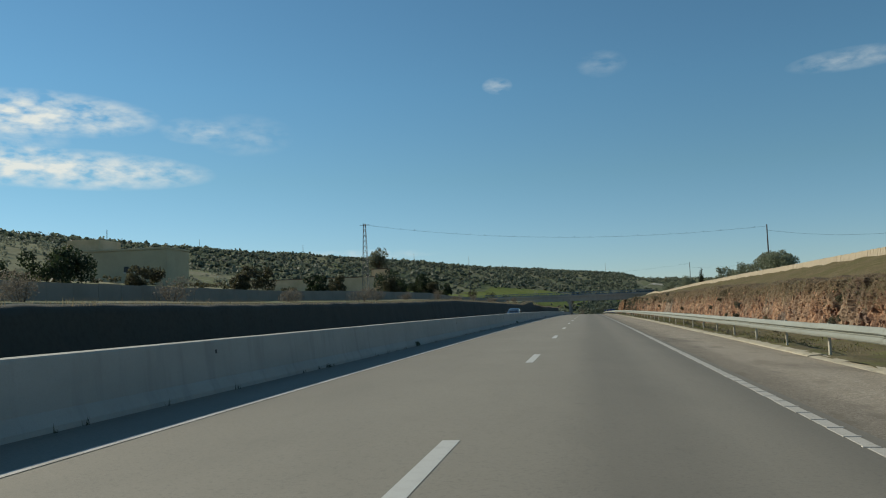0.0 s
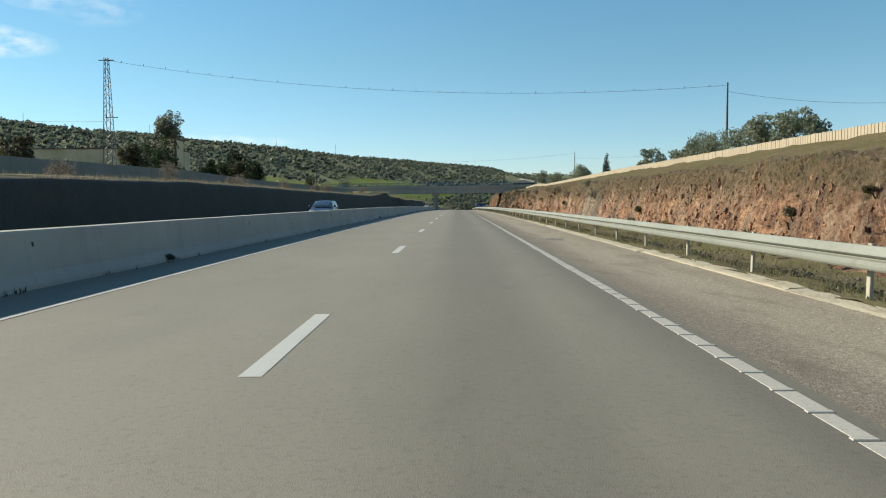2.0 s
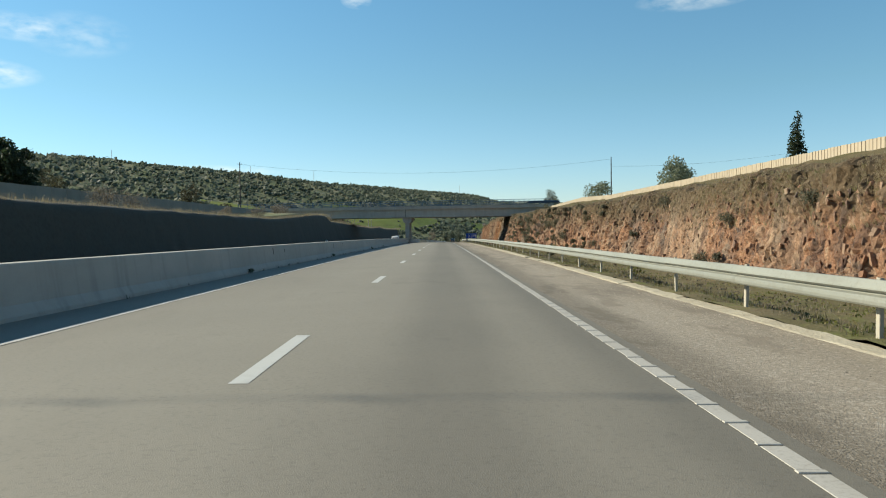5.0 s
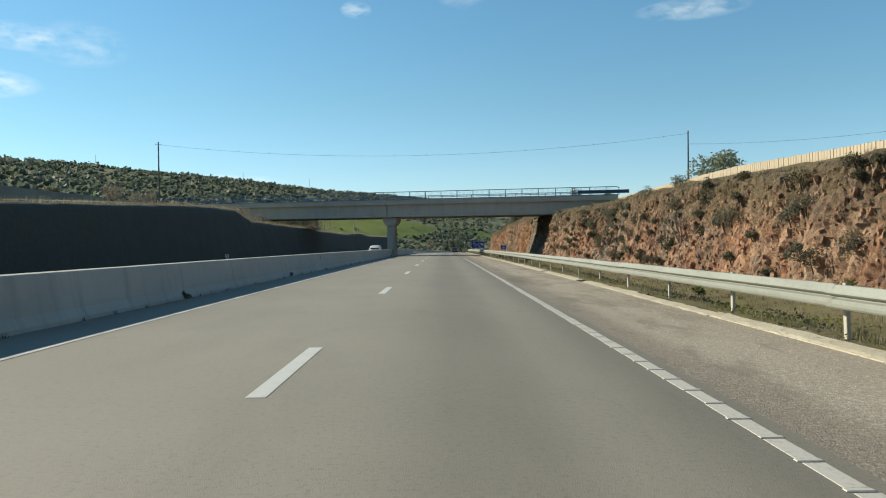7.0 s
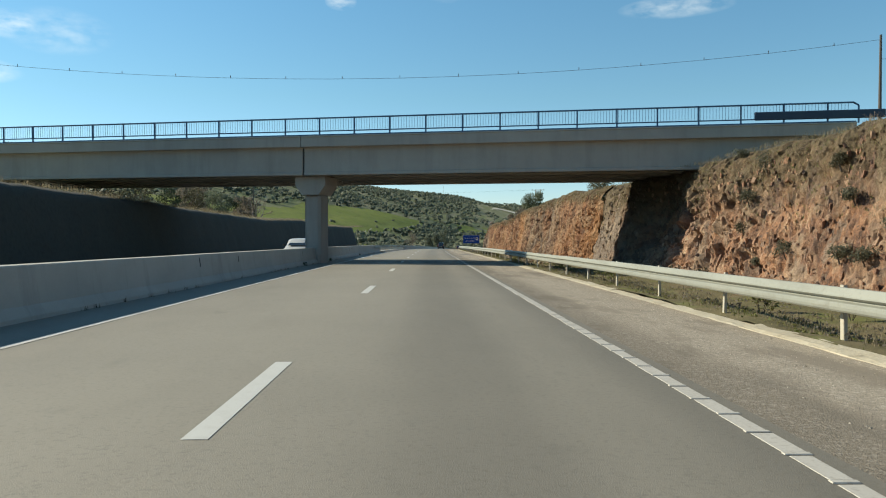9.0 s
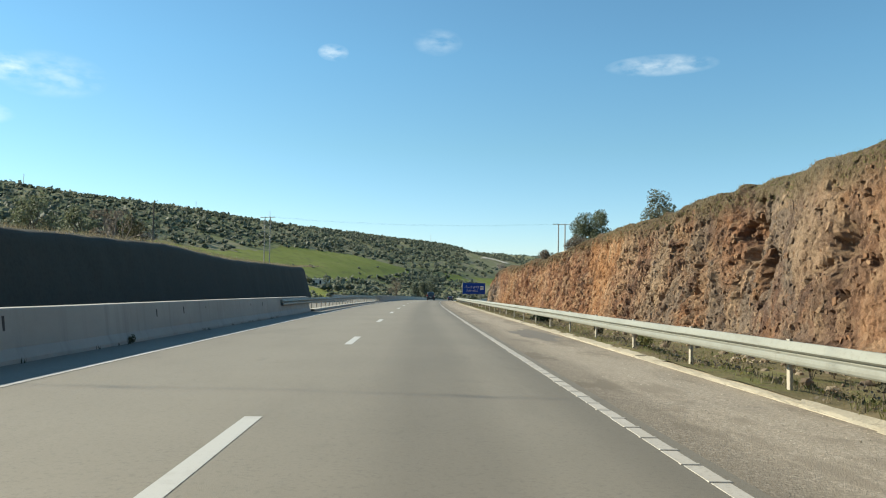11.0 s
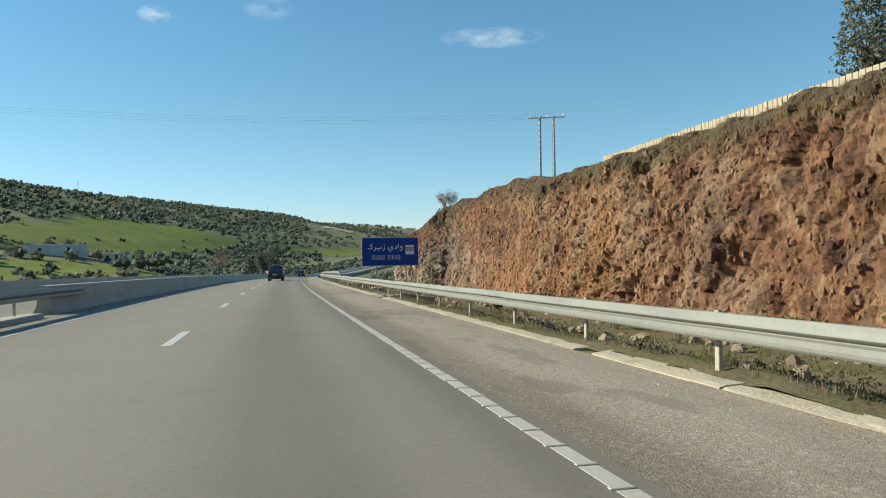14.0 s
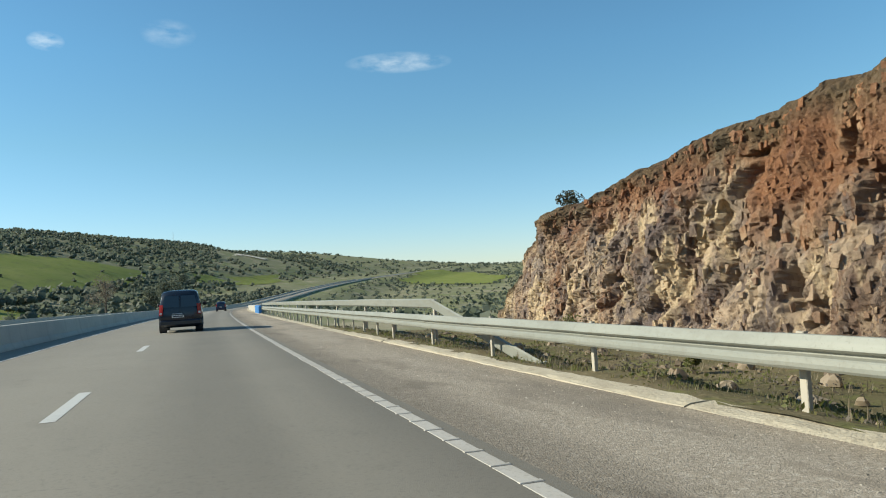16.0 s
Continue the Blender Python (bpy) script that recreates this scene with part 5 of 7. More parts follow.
def leaf_cloud(centres, radii, count, size, rng, stretch=(1, 1, 1), droop=0.0):
    """Many small leaf faces on the shells of clumps."""
    centres, radii = np.array(centres), np.array(radii)
    pick = rng.choice(len(centres), count, p=radii ** 2 / np.sum(radii ** 2))
    d = rng.normal(size=(count, 3))
    d /= np.linalg.norm(d, axis=1)[:, None]
    r = radii[pick] * rng.uniform(0.55, 1.08, count)
    p = centres[pick] + d * r[:, None] * stretch
    a = rng.normal(size=(count, 3)); a[:, 2] -= droop
    a /= np.linalg.norm(a, axis=1)[:, None]
    b = np.cross(a, rng.normal(size=(count, 3)))
    b /= np.linalg.norm(b, axis=1)[:, None]
    k = size * rng.uniform(0.6, 1.4, count)[:, None]
    v = np.stack([p - a * k, p + b * k * 0.45, p + a * k, p - b * k * 0.45], 1).reshape(-1, 3)
    f = np.arange(count * 4).reshape(-1, 4)
    return v, f


def tree(name, base, height, width, leaf, label, category="tree", seed=1, trunk=0.3, leaves=1800, size=0.14, clumps=14, low=0.35, group=""):
    """A tapered trunk with limbs and a ragged crown of leaves."""
    rng = np.random.RandomState(seed)
    leaves, size = int(leaves * 0.62), size * 1.2
    top = thing(name, Matrix.Translation(base), label, category, group)
    bm = bmesh.new()
    stem = Vector((rng.uniform(-0.05, 0.05) * height, rng.uniform(-0.05, 0.05) * height, height * trunk * 1.3))
    r0 = 0.035 * height * 0.8 + 0.03
    add_tube(bm, (0, 0, -0.4), stem, r0, r0 * 0.65, 7)
    cs, rs_ = [], []
    for i in range(clumps):
        a, q = rng.uniform(0, 6.28), math.sqrt(rng.uniform(0.02, 1))
        h = rng.uniform(low, 0.88)
        taper = math.sqrt(max(0.05, 1 - ((h - (low + 0.25)) / (0.75)) ** 2))
        c = Vector((math.cos(a) * q * width / 2 * 0.75 * taper, math.sin(a) * q * width / 2 * 0.75 * taper, h * height))
        cs.append(c); rs_.append(rng.uniform(0.12, 0.24) * (width + height) / 2 * 0.8)
        if i < 9:
            add_tube(bm, stem * rng.uniform(0.6, 1.0), c, r0 * 0.4, 0.012 * height * 0.4, 5)
    part("trunk", bm, BARK, top)
    v, f = leaf_cloud([c[:] for c in cs], rs_, leaves, size, rng)
    v[:, 2] = np.maximum(v[:, 2], 0.05)
    mesh_object("crown", v.tolist(), f.tolist(), leaf, top)
    return top


def bush(name, base, height, width, leaf, label, seed=1, leaves=900, size=0.1, group="", category="bush"):
    rng = np.random.RandomState(seed)
    top = thing(name, Matrix.Translation(base), label, category, group)
    cs, rs_ = [], []
    bm = bmesh.new()
    for i in range(9):
        a, q = rng.uniform(0, 6.28), math.sqrt(rng.uniform(0, 1))
        c = (math.cos(a) * q * width * 0.33, math.sin(a) * q * width * 0.33, height * rng.uniform(0.2, 0.72))
        cs.append(c); rs_.append(rng.uniform(0.18, 0.3) * (width + height) / 2)
        add_tube(bm, (c[0] * 0.15, c[1] * 0.15, -0.2), c, 0.02 * height, 0.008 * height, 4)
    part("stem", bm, BARK, top)
    v, f = leaf_cloud(cs, rs_, leaves, size, rng)
    v[:, 2] = np.maximum(v[:, 2], -0.1)
    mesh_object("foliage", v.tolist(), f.tolist(), leaf, top)
    return top


def cushion(name, base, height, width, leaf, label, seed=1, leaves=900, size=0.03, group="", category="shrub"):
    """A dense rounded cushion of small leaves on a short woody foot."""
    rng = np.random.RandomState(seed)
    top = thing(name, Matrix.Translation(base), label, category, group)
    part("stem", tube((0.12, 0, -0.1), (0, 0, height * 0.4), 0.03, 0.015, 5), BARK, top)
    cs = [(0, 0, height * 0.42)] + [tuple(rng.normal(size=3) * (width * 0.15, width * 0.17, height * 0.12) + (0, 0, height * 0.45)) for _ in range(6)]
    rs_ = [0.36 * width] + [rng.uniform(0.2, 0.3) * width for _ in range(6)]
    v, f = leaf_cloud(cs, rs_, leaves, size, rng, (1, 1, 0.9 * height / width))
    mesh_object("foliage", v.tolist(), f.tolist(), leaf, top)
    return top


def bare_tree(name, base, height, width, label, seed=1, blossom=False, mat=None, category="tree"):
    """Trunk, limbs and many thin twigs, with blossom where it has any."""
    rng = np.random.RandomState(seed)
    top = thing(name, Matrix.Translation(base), label, category)
    bm = bmesh.new()
    tips = []

    def grow(a, d, length, r, depth):
        b = a + d * length
        add_tube(bm, a, b, r, r * 0.6, 5 if depth > 1 else 3)
        tips.append(b)
        if depth == 0:
            return
        for _ in range(3 if depth > 1 else 4):
            e = (d + Vector(rng.normal(size=3)) * 0.5 + Vector((0, 0, 0.15))).normalized()
            e.x *= width / height * 1.2; e.y *= width / height * 1.2
            grow(a + (b - a) * rng.uniform(0.55, 1.0), e.normalized(), length * rng.uniform(0.55, 0.8), r * 0.55, depth - 1)
    for _ in range(3):
        grow(Vector((0, 0, -0.2)), Vector((rng.normal() * 0.35, rng.normal() * 0.35, 1)).normalized(), height * 0.36, 0.022 * height, 3)
    part("branchwork", bm, mat or TWIG, top)
    if blossom:
        v, f = leaf_cloud([t[:] for t in tips], [0.16 * height * 0.5] * len(tips), 3000, 0.034, rng)
        mesh_object("blossom", v.tolist(), f.tolist(), BLOSSOM, top, "pale pink blossom")
    return top


def tuft_field(name, s1, s2, u_of, count, heights, mat, label, seed, ground_of=None, spread=0.05):
    """Grass blades in bunches along the road."""
    rng = np.random.RandomState(seed)
    s = rng.uniform(s1, s2, count)
    u = u_of(rng, s)
    if ground_of is None:
        x, y, z = ground(s, u)
    else:
        x, y, z = place(s, u, ground_of(s, u))
    V, n = [], 7
    for k in range(n):
        h = rng.uniform(*heights, count)
        a = rng.uniform(0, 6.28, count)
        lean = rng.uniform(0.1, 0.7, count) * h
        w = rng.uniform(0.004, 0.011, count)
        ox, oy = x + rng.normal(size=count) * spread, y + rng.normal(size=count) * spread
        V.append(np.stack([np.stack([ox - w * np.sin(a), oy + w * np.cos(a), z - 0.03], 1), np.stack([ox + w * np.sin(a), oy - w * np.cos(a), z - 0.03], 1),
                           np.stack([ox + lean * np.cos(a), oy + lean * np.sin(a), z + h], 1)], 1))
    V = np.concatenate(V).reshape(-1, 3)
    ob = mesh_object(name, V.tolist(), np.arange(len(V)).reshape(-1, 3).tolist(), mat)
    return tagged(ob, label, "grass", kind="stuff")


# grass in the ditch, on the rims and in the verge
VERGE_Z = lambda s, u: -0.02 - 0.42 * smooth((u - 6.7) / 2.0)
RIM_Z = lambda s, u: np.interp(s, *RIGHT_RIM) + np.clip((u - 16) / 4.5, 0, 1) * (np.interp(s, *FENCE_LINE) - np.interp(s, *RIGHT_RIM)) - 0.05


def rim_line(column):
    """Along, and the given value, of the upper edge of the tall cutting."""
    return [np.concatenate([FACES[f][k][:, -1] if k else FACES[f][0] for f in ("rock_cutting_3", "rock_cutting_4")]) for k in (0, column)]


RIM_EDGE, RIM_TOP = rim_line(1), rim_line(2)


def rim_u(r, s):
    return np.where(s < 292, r.uniform(14.7, 20.4, len(s)), np.interp(s, *RIM_EDGE) + r.uniform(0.0, 1.1, len(s)))


def rim_z(s, u):
    return np.where(s < 292, RIM_Z(s, u), np.interp(s, *RIM_TOP) - 0.12)




def weed_mat(name, s1, s2, u1, u2, count, height, size, mat, label, seed, patch=1.2, cut=0.0):
    """Low leafy weeds and moss that grow in patches: small leaves at all angles over the ditch floor."""
    rng = np.random.RandomState(seed)
    s, u = rng.uniform(s1, s2, count), rng.uniform(u1, u2, count)
    thick = bumps(s, u, patch, seed) + 0.5 * bumps(s, u, patch * 3, seed + 1) - cut
    keep = thick > 0
    s, u, thick = s[keep], u[keep], thick[keep]
    n = len(s)
    x, y, z = place(s, u, VERGE_Z(s, u) + 0.22 * bumps(s, u, 1.1, 41) * smooth((u - 6.6) / 0.6) + 0.1 * bumps(s, u, 0.4, 42))
    p = np.stack([x, y, z + rng.uniform(0, 1, n) * height * np.clip(thick * 4, 0.15, 1)], 1)
    a = rng.normal(size=(n, 3)); a /= np.linalg.norm(a, axis=1)[:, None]
    b = np.cross(a, rng.normal(size=(n, 3))); b /= np.linalg.norm(b, axis=1)[:, None]
    k = (size * rng.uniform(0.5, 1.5, n))[:, None]
    V = np.stack([p - a * k, p + b * k * 0.5, p + a * k, p - b * k * 0.5], 1).reshape(-1, 3)
    ob = mesh_object(name, V.tolist(), np.arange(len(V)).reshape(-1, 4).tolist(), mat)
    return tagged(ob, label, "grass", kind="stuff")


weed_mat("ditch_weeds", 20, 450, 6.6, 10.4, 100000, 0.1, 0.034, GREEN_GRASS, "green leafy weeds in the roadside ditch", 1, 1.3, 0.04)
weed_mat("ditch_dry_weeds", 20, 450, 6.6, 10.4, 100000, 0.14, 0.03, DRY_TWIG, "brownish dry weeds in the roadside ditch", 2, 0.9, 0.04)
tuft_field("ditch_grass", 20, 450, lambda r, s: r.uniform(6.75, 13.6, len(s)), 9000, (0.04, 0.18), DRY_GRASS, "dry straw-coloured grass in the roadside ditch", 2, VERGE_Z, 0.09)
VERGE_TOP = lambda s, u: VERGE_Z(s, u) + 0.22 * bumps(s, u, 1.1, 41) * smooth((u - 6.6) / 0.6)
tuft_field("verge_grass", 20, 445, lambda r, s: 6.72 + np.abs(r.normal(size=len(s))) * 0.9, 8000, (0.03, 0.09), GREEN_GRASS, "olive-green grass along the gutter edging", 12, VERGE_TOP, 0.12)
tuft_field("verge_dry_grass", 20, 445, lambda r, s: 6.8 + np.abs(r.normal(size=len(s))) * 1.4, 9000, (0.03, 0.1), DRY_GRASS, "dry yellowish grass beneath the guardrail", 13, VERGE_TOP, 0.12)
tuft_field("rim_grass", 20, 290, lambda r, s: r.uniform(14.6, 20.4, len(s)), 13000, (0.05, 0.22), DRY_GRASS, "dry grass along the top of the cutting", 3, rim_z, 0.12)
tuft_field("rim_green_grass", 20, 425, lambda r, s: rim_u(r, s), 4000, (0.03, 0.1), GREEN_GRASS, "green grass along the top of the cutting", 4, rim_z, 0.12)
tuft_field("rim_brown_weeds", 20, 425, lambda r, s: rim_u(r, s), 8500, (0.04, 0.17), DRY_TWIG, "brown dead weeds along the top of the cutting", 7, rim_z, 0.14)
tuft_field("left_rim_grass", 0, 395, lambda r, s: -r.uniform(15.9, 23.5, len(s)), 6000, (0.05, 0.24), DRY_GRASS, "dry grass along the rim of the left cutting", 5, lambda s, u: np.interp(s, *LEFT_RIM) - 0.05, 0.15)
tuft_field("left_rim_fringe", 0, 405, lambda r, s: -r.uniform(15.7, 17.6, len(s)), 4500, (0.08, 0.38), DRY_GRASS, "dry straw-coloured grass fringe on the rim of the dark cutting", 15, lambda s, u: np.interp(s, *LEFT_RIM) - 0.05, 0.2)
tuft_field("median_weeds", 0, 318, lambda r, s: -4.8 + r.uniform(0, 0.08, len(s)), 160, (0.03, 0.1), SCRUB_LEAF, "weeds growing at the foot of the barrier", 6, lambda s, u: 0 * s, 0.03)


DRY_SLOPE = material("dry_slope", (0.135, 0.108, 0.06), 0.95, spread=((0.3, 0.42, 0.62, (0.1, 0.092, 0.04), 0.8, ONE), (1.4, 0.5, 0.66, (0.18, 0.14, 0.085), 0.7, ONE), (6, 0.5, 0.7, (0.065, 0.055, 0.03), 0.7, ONE)), bump=1.0, bump_scale=10, spec=0.05)


def rim_slope():
    """The dry grassy slope between the top of the rock and the fence."""
    s, u = np.arange(20, 300, 1.0), np.array([15.4, 16.4, 17.6, 19.0, 20.4])
    S, U = np.meshgrid(s, u, indexing="ij")
    x, y, z = place(S, U, RIM_Z(S, U) + 0.16 + 0.18 * bumps(S, U, 1.2, 44) + np.where(U < 15.6, -0.25, 0))
    a = (np.arange(len(s) - 1)[:, None] * 5 + np.arange(4)[None, :]).ravel()
    ob = mesh_object("rim_slope", np.stack([x.ravel(), y.ravel(), z.ravel()], 1).tolist(), np.stack([a, a + 1, a + 6, a + 5], 1).tolist(), DRY_SLOPE, None, "", True)
    tagged(ob, "dry grassy slope above the rock cutting", "slope", kind="structure")


rim_slope()


def face_tufts(name, faces, count, low, heights, mat, label, seed):
    """Grass and weeds growing out of the rock faces, above the given share of their height."""
    rng = np.random.RandomState(seed)
    V = []
    for face in faces:
        s, U, Z = FACES[face]
        i = rng.randint(0, len(s), count)
        j = (np.sqrt(rng.uniform(low ** 2, 1, count)) * (U.shape[1] - 1)).astype(int)
        keep = bumps(s[i], Z[i, j], 3.0, seed) + 0.35 * (Z[i, j] / Z[:, -1][i]) > 0.12
        i, j = i[keep], j[keep]
        x, y, z = place(s[i], U[i, j] + 0.03, Z[i, j])
        n = len(i)
        for k in range(6):
            h, a, w = rng.uniform(*heights, n), rng.uniform(0, 6.28, n), rng.uniform(0.005, 0.014, n)
            lean = rng.uniform(0.2, 0.9, n) * h
            ox, oy = x - rng.uniform(0, 0.05, n), y + rng.normal(size=n) * 0.06
            V.append(np.stack([np.stack([ox, oy - w, z - 0.02], 1), np.stack([ox, oy + w, z - 0.02], 1), np.stack([ox - np.abs(lean * np.cos(a)), oy + lean * np.sin(a), z + h], 1)], 1))
    V = np.concatenate(V).reshape(-1, 3)
    tagged(mesh_object(name, V.tolist(), np.arange(len(V)).reshape(-1, 3).tolist(), mat), label, "grass", kind="stuff")


face_tufts("rock_dry_grass", ("rock_cutting_2",), 18000, 0.45, (0.06, 0.22), DRY_GRASS, "dry grass growing out of the rock face", 71)
face_tufts("rock_green_weeds", ("rock_cutting_2",), 6000, 0.45, (0.05, 0.16), GREEN_GRASS, "green weeds growing out of the rock face", 72)
face_tufts("rim_dry_grass", ("rock_cutting_3",), 5000, 0.88, (0.05, 0.16), DRY_GRASS, "dry grass under the rim of the tall cutting", 73)
face_tufts("rim_green_weeds", ("rock_cutting_3",), 4000, 0.84, (0.04, 0.13), GREEN_GRASS, "green weeds under the rim of the tall cutting", 74)


# ---- precast fences ----
def make_fence(name, s1, s2, u, line, height, pitch, mat, label, flute=0.04):
    """A wall of narrow upright precast slabs between road coordinates s1 and s2."""
    wall = thing(name, Matrix(), label, "fence", kind="structure")
    rng = random.Random(int(s1 * 7 + height * 10))
    count = int((s2 - s1) / pitch)
    many = count > 300
    chunk = 4 if many else 1
    k = 0
    while k < count:
        bm = bmesh.new()
        for c in range(chunk):
            s = s1 + (k + c) * pitch
            base = float(np.interp(s, *line))
            p = spot(s + pitch / 2, u, base + height / 2 - 0.25 + rng.uniform(-0.02, 0.02))
            m = pose(0, 0, 0, 0, 0, turn(s) + rng.uniform(-0.4, 0.4))
            add_box(bm, (0.07, pitch - 0.05, height + 0.5), p + Vector((rng.uniform(-flute, flute) * 0.2, 0, 0)), 0.0, m)
            add_box(bm, (0.025, pitch - 0.004, height + 0.46), p + Vector((0.01, 0, 0)), 0.0, m)          # the thin web between two slabs
        part("slab", bm, mat, wall)
        k += chunk
    return wall


FENCE_BASE = (FENCE_LINE[0], tuple(z + 0.02 for z in FENCE_LINE[1]))
make_fence("fence_right", 18, 258, 20.6, FENCE_BASE, 0.56, 0.3, FENCE, "cream precast concrete slab fence above the cutting")
make_fence("fence_right_far", 350, 406, 20.6, FENCE_BASE, 0.6, 0.3, FENCE, "cream precast concrete slab fence above the cutting")
LEFT_BASE = ((0, 54, 80, 100, 117, 141, 223, 240), (1.9, 2.2, 2.75, 3.05, 3.3, 3.2, 3.9, 4.1))
make_fence("fence_left", 0, 240, -24.0, LEFT_BASE, 1.15, 2.0, FENCE_GREY, "grey concrete block wall behind the left cutting", 0.02)


# ---- overbridge ----
TOWER_TEAL = material("dark_blue_plate", (0.016, 0.035, 0.07), 0.5, spread=((3, 0.45, 0.75, (0.035, 0.065, 0.08), 0.5, ONE),))


def make_bridge():
    root = spot(272.4, -5.2, 0)
    bridge = thing("road_bridge", pose(root.x, root.y, root.z, 0, 0, turn(271) - 12.15), "grey concrete road bridge with dark blue railings over the motorway", "bridge")
    # local x runs along the deck to the right, y away from the traffic, z from the road
    W, bottom, top, under = 10.0, 4.94, 7.1, 6.5
    joint, left, right = -0.3, -36.0, 28.3
    mid, long = (left + right) / 2, right - left
    part("deck_slab", box((long, W - 0.2, 0.3), (mid, W / 2 - 0.1, top - 0.25), 0.03), BRIDGE_CONCRETE, bridge)
    for a, b in ((left, joint - 0.015), (joint + 0.015, right)):
        for y in (-0.32, W - 0.1):
            bm = bmesh.new()
            add_box(bm, (b - a, 0.3, top - under), ((a + b) / 2, y, (top + under) / 2), 0.025)
            add_box(bm, (b - a, 0.38, 0.09), ((a + b) / 2, y, top - 0.02), 0.02)
            part("edge_beam", bm, BRIDGE_CONCRETE, bridge, "pale concrete edge beam")
    # girders of the two spans, broken at the pier by an open joint
    for a, b in ((left, joint - 0.05), (joint + 0.05, right)):
        for k in range(5):
            bm = bmesh.new()
            y = 0.12 + k * 2.25
            add_box(bm, (b - a, 0.34, under - bottom + 0.06), ((a + b) / 2, y, (under + bottom) / 2 + 0.03), 0.02)
            add_box(bm, (b - a, 0.66, 0.2), ((a + b) / 2, y + 0.1, bottom + 0.1), 0.03)
            part("girder", bm, BRIDGE_CONCRETE, bridge)
    part("joint_gap", box((0.12, 0.2, under - bottom - 0.1), (joint, 0.16, (under + bottom) / 2)), WIRE, bridge, "dark open joint over the pier")
    bm = bmesh.new()
    add_box(bm, (0.95, 1.5, bottom - 1.0 + 0.4), (-0.1, 1.5, (bottom - 1.0) / 2 - 0.2), 0.14)
    pier = part("pier", bm, BRIDGE_CONCRETE, bridge)
    bm = bmesh.new()
    vs = [bm.verts.new(v) for v in ((-0.62, 0, bottom - 1.05), (0.42, 0, bottom - 1.05), (0.8, 0, bottom - 0.5), (0.8, 0, bottom - 0.02), (-1.0, 0, bottom - 0.02), (-1.0, 0, bottom - 0.5))]
    face = bm.faces.new(vs)
    out = bmesh.ops.extrude_face_region(bm, geom=[face])
    bmesh.ops.translate(bm, vec=(0, 2.1, 0), verts=[v for v in out["geom"] if isinstance(v, bmesh.types.BMVert)])
    bmesh.ops.translate(bm, vec=(0, 0.45, 0), verts=bm.verts)
    bmesh.ops.recalc_face_normals(bm, faces=bm.faces)
    part("pier_head", bm, BRIDGE_CONCRETE, pier)
    for x, w in ((-33.0, 5.0), (24.0, 3.0)):
        part("abutment", box((w, W, bottom + 1.6), (x, W / 2 + 0.4, bottom / 2 - 0.2), 0.05), BRIDGE_CONCRETE, bridge)
    # railings on both edges: hooped ends, top, middle and foot rails, posts and thin balusters
    for y in (-0.3, W - 0.12):
        rail = part("railing", box((long - 0.2, 0.09, 0.08), (mid, y, top + 1.0), 0.02), BLUE_STEEL, bridge, "dark blue painted steel railing")
        part("lower_rail", box((long - 0.2, 0.06, 0.06), (mid, y, top + 0.28), 0.01), BLUE_STEEL, rail)
        part("kerb_rail", box((long, 0.1, 0.07), (mid, y - 0.05, top + 0.06), 0.01), BLUE_STEEL, rail)
        bm = bmesh.new()
        add_tube(bm, (right - 0.12, y, top + 1.0), (right + 0.12, y, top + 0.86), 0.045, 0.045, 6)
        add_tube(bm, (right + 0.12, y, top + 0.86), (right + 0.12, y, top + 0.0), 0.045, 0.045, 6)
        part("end_hoop", bm, BLUE_STEEL, rail)
        post = mesh_of(box((0.08, 0.08, 1.0), (0, 0, 0.5), 0.008), "rail_post", BLUE_STEEL)
        for k in range(32):
            shared("rail_post", post, rail, pose(left + 0.4 + 2.02 * k, y, top))
        bm = bmesh.new()
        for k in range(int((long - 0.4) / 0.15)):
            add_box(bm, (0.014, 0.014, 0.7), (left + 0.2 + 0.15 * k, y, top + 0.64))
        tagged(part("baluster_row", bm, BLUE_STEEL, rail), kind="stuff")
    part("end_panel", box((6.0, 0.1, 0.42), (26.6, -0.42, top + 0.42), 0.04), TOWER_TEAL, bridge, "dark blue end guard plate")
    return bridge


make_bridge()


# ---- place-name sign ----
def text_mesh(words, height, mat, parent, m, name, label="", bold=0.0, spacing=1.0):
    """Letters as a thin mesh, standing in the x-z plane and facing -y."""
    cu = bpy.data.curves.new(name, "FONT")
    cu.body, cu.size, cu.extrude, cu.offset = words, height / 0.72, 0.004, bold
    cu.align_x, cu.space_character = "CENTER", spacing
    tmp = bpy.data.objects.new(name, cu)
    me = bpy.data.meshes.new_from_object(tmp)
    bpy.data.objects.remove(tmp)
    bpy.data.curves.remove(cu)
    me.materials.clear()
    me.materials.append(mat)
    ob = new(name, me)
    ob.parent = parent
    ob.matrix_basis = m
    if label:
        ob["label"] = label
    return ob


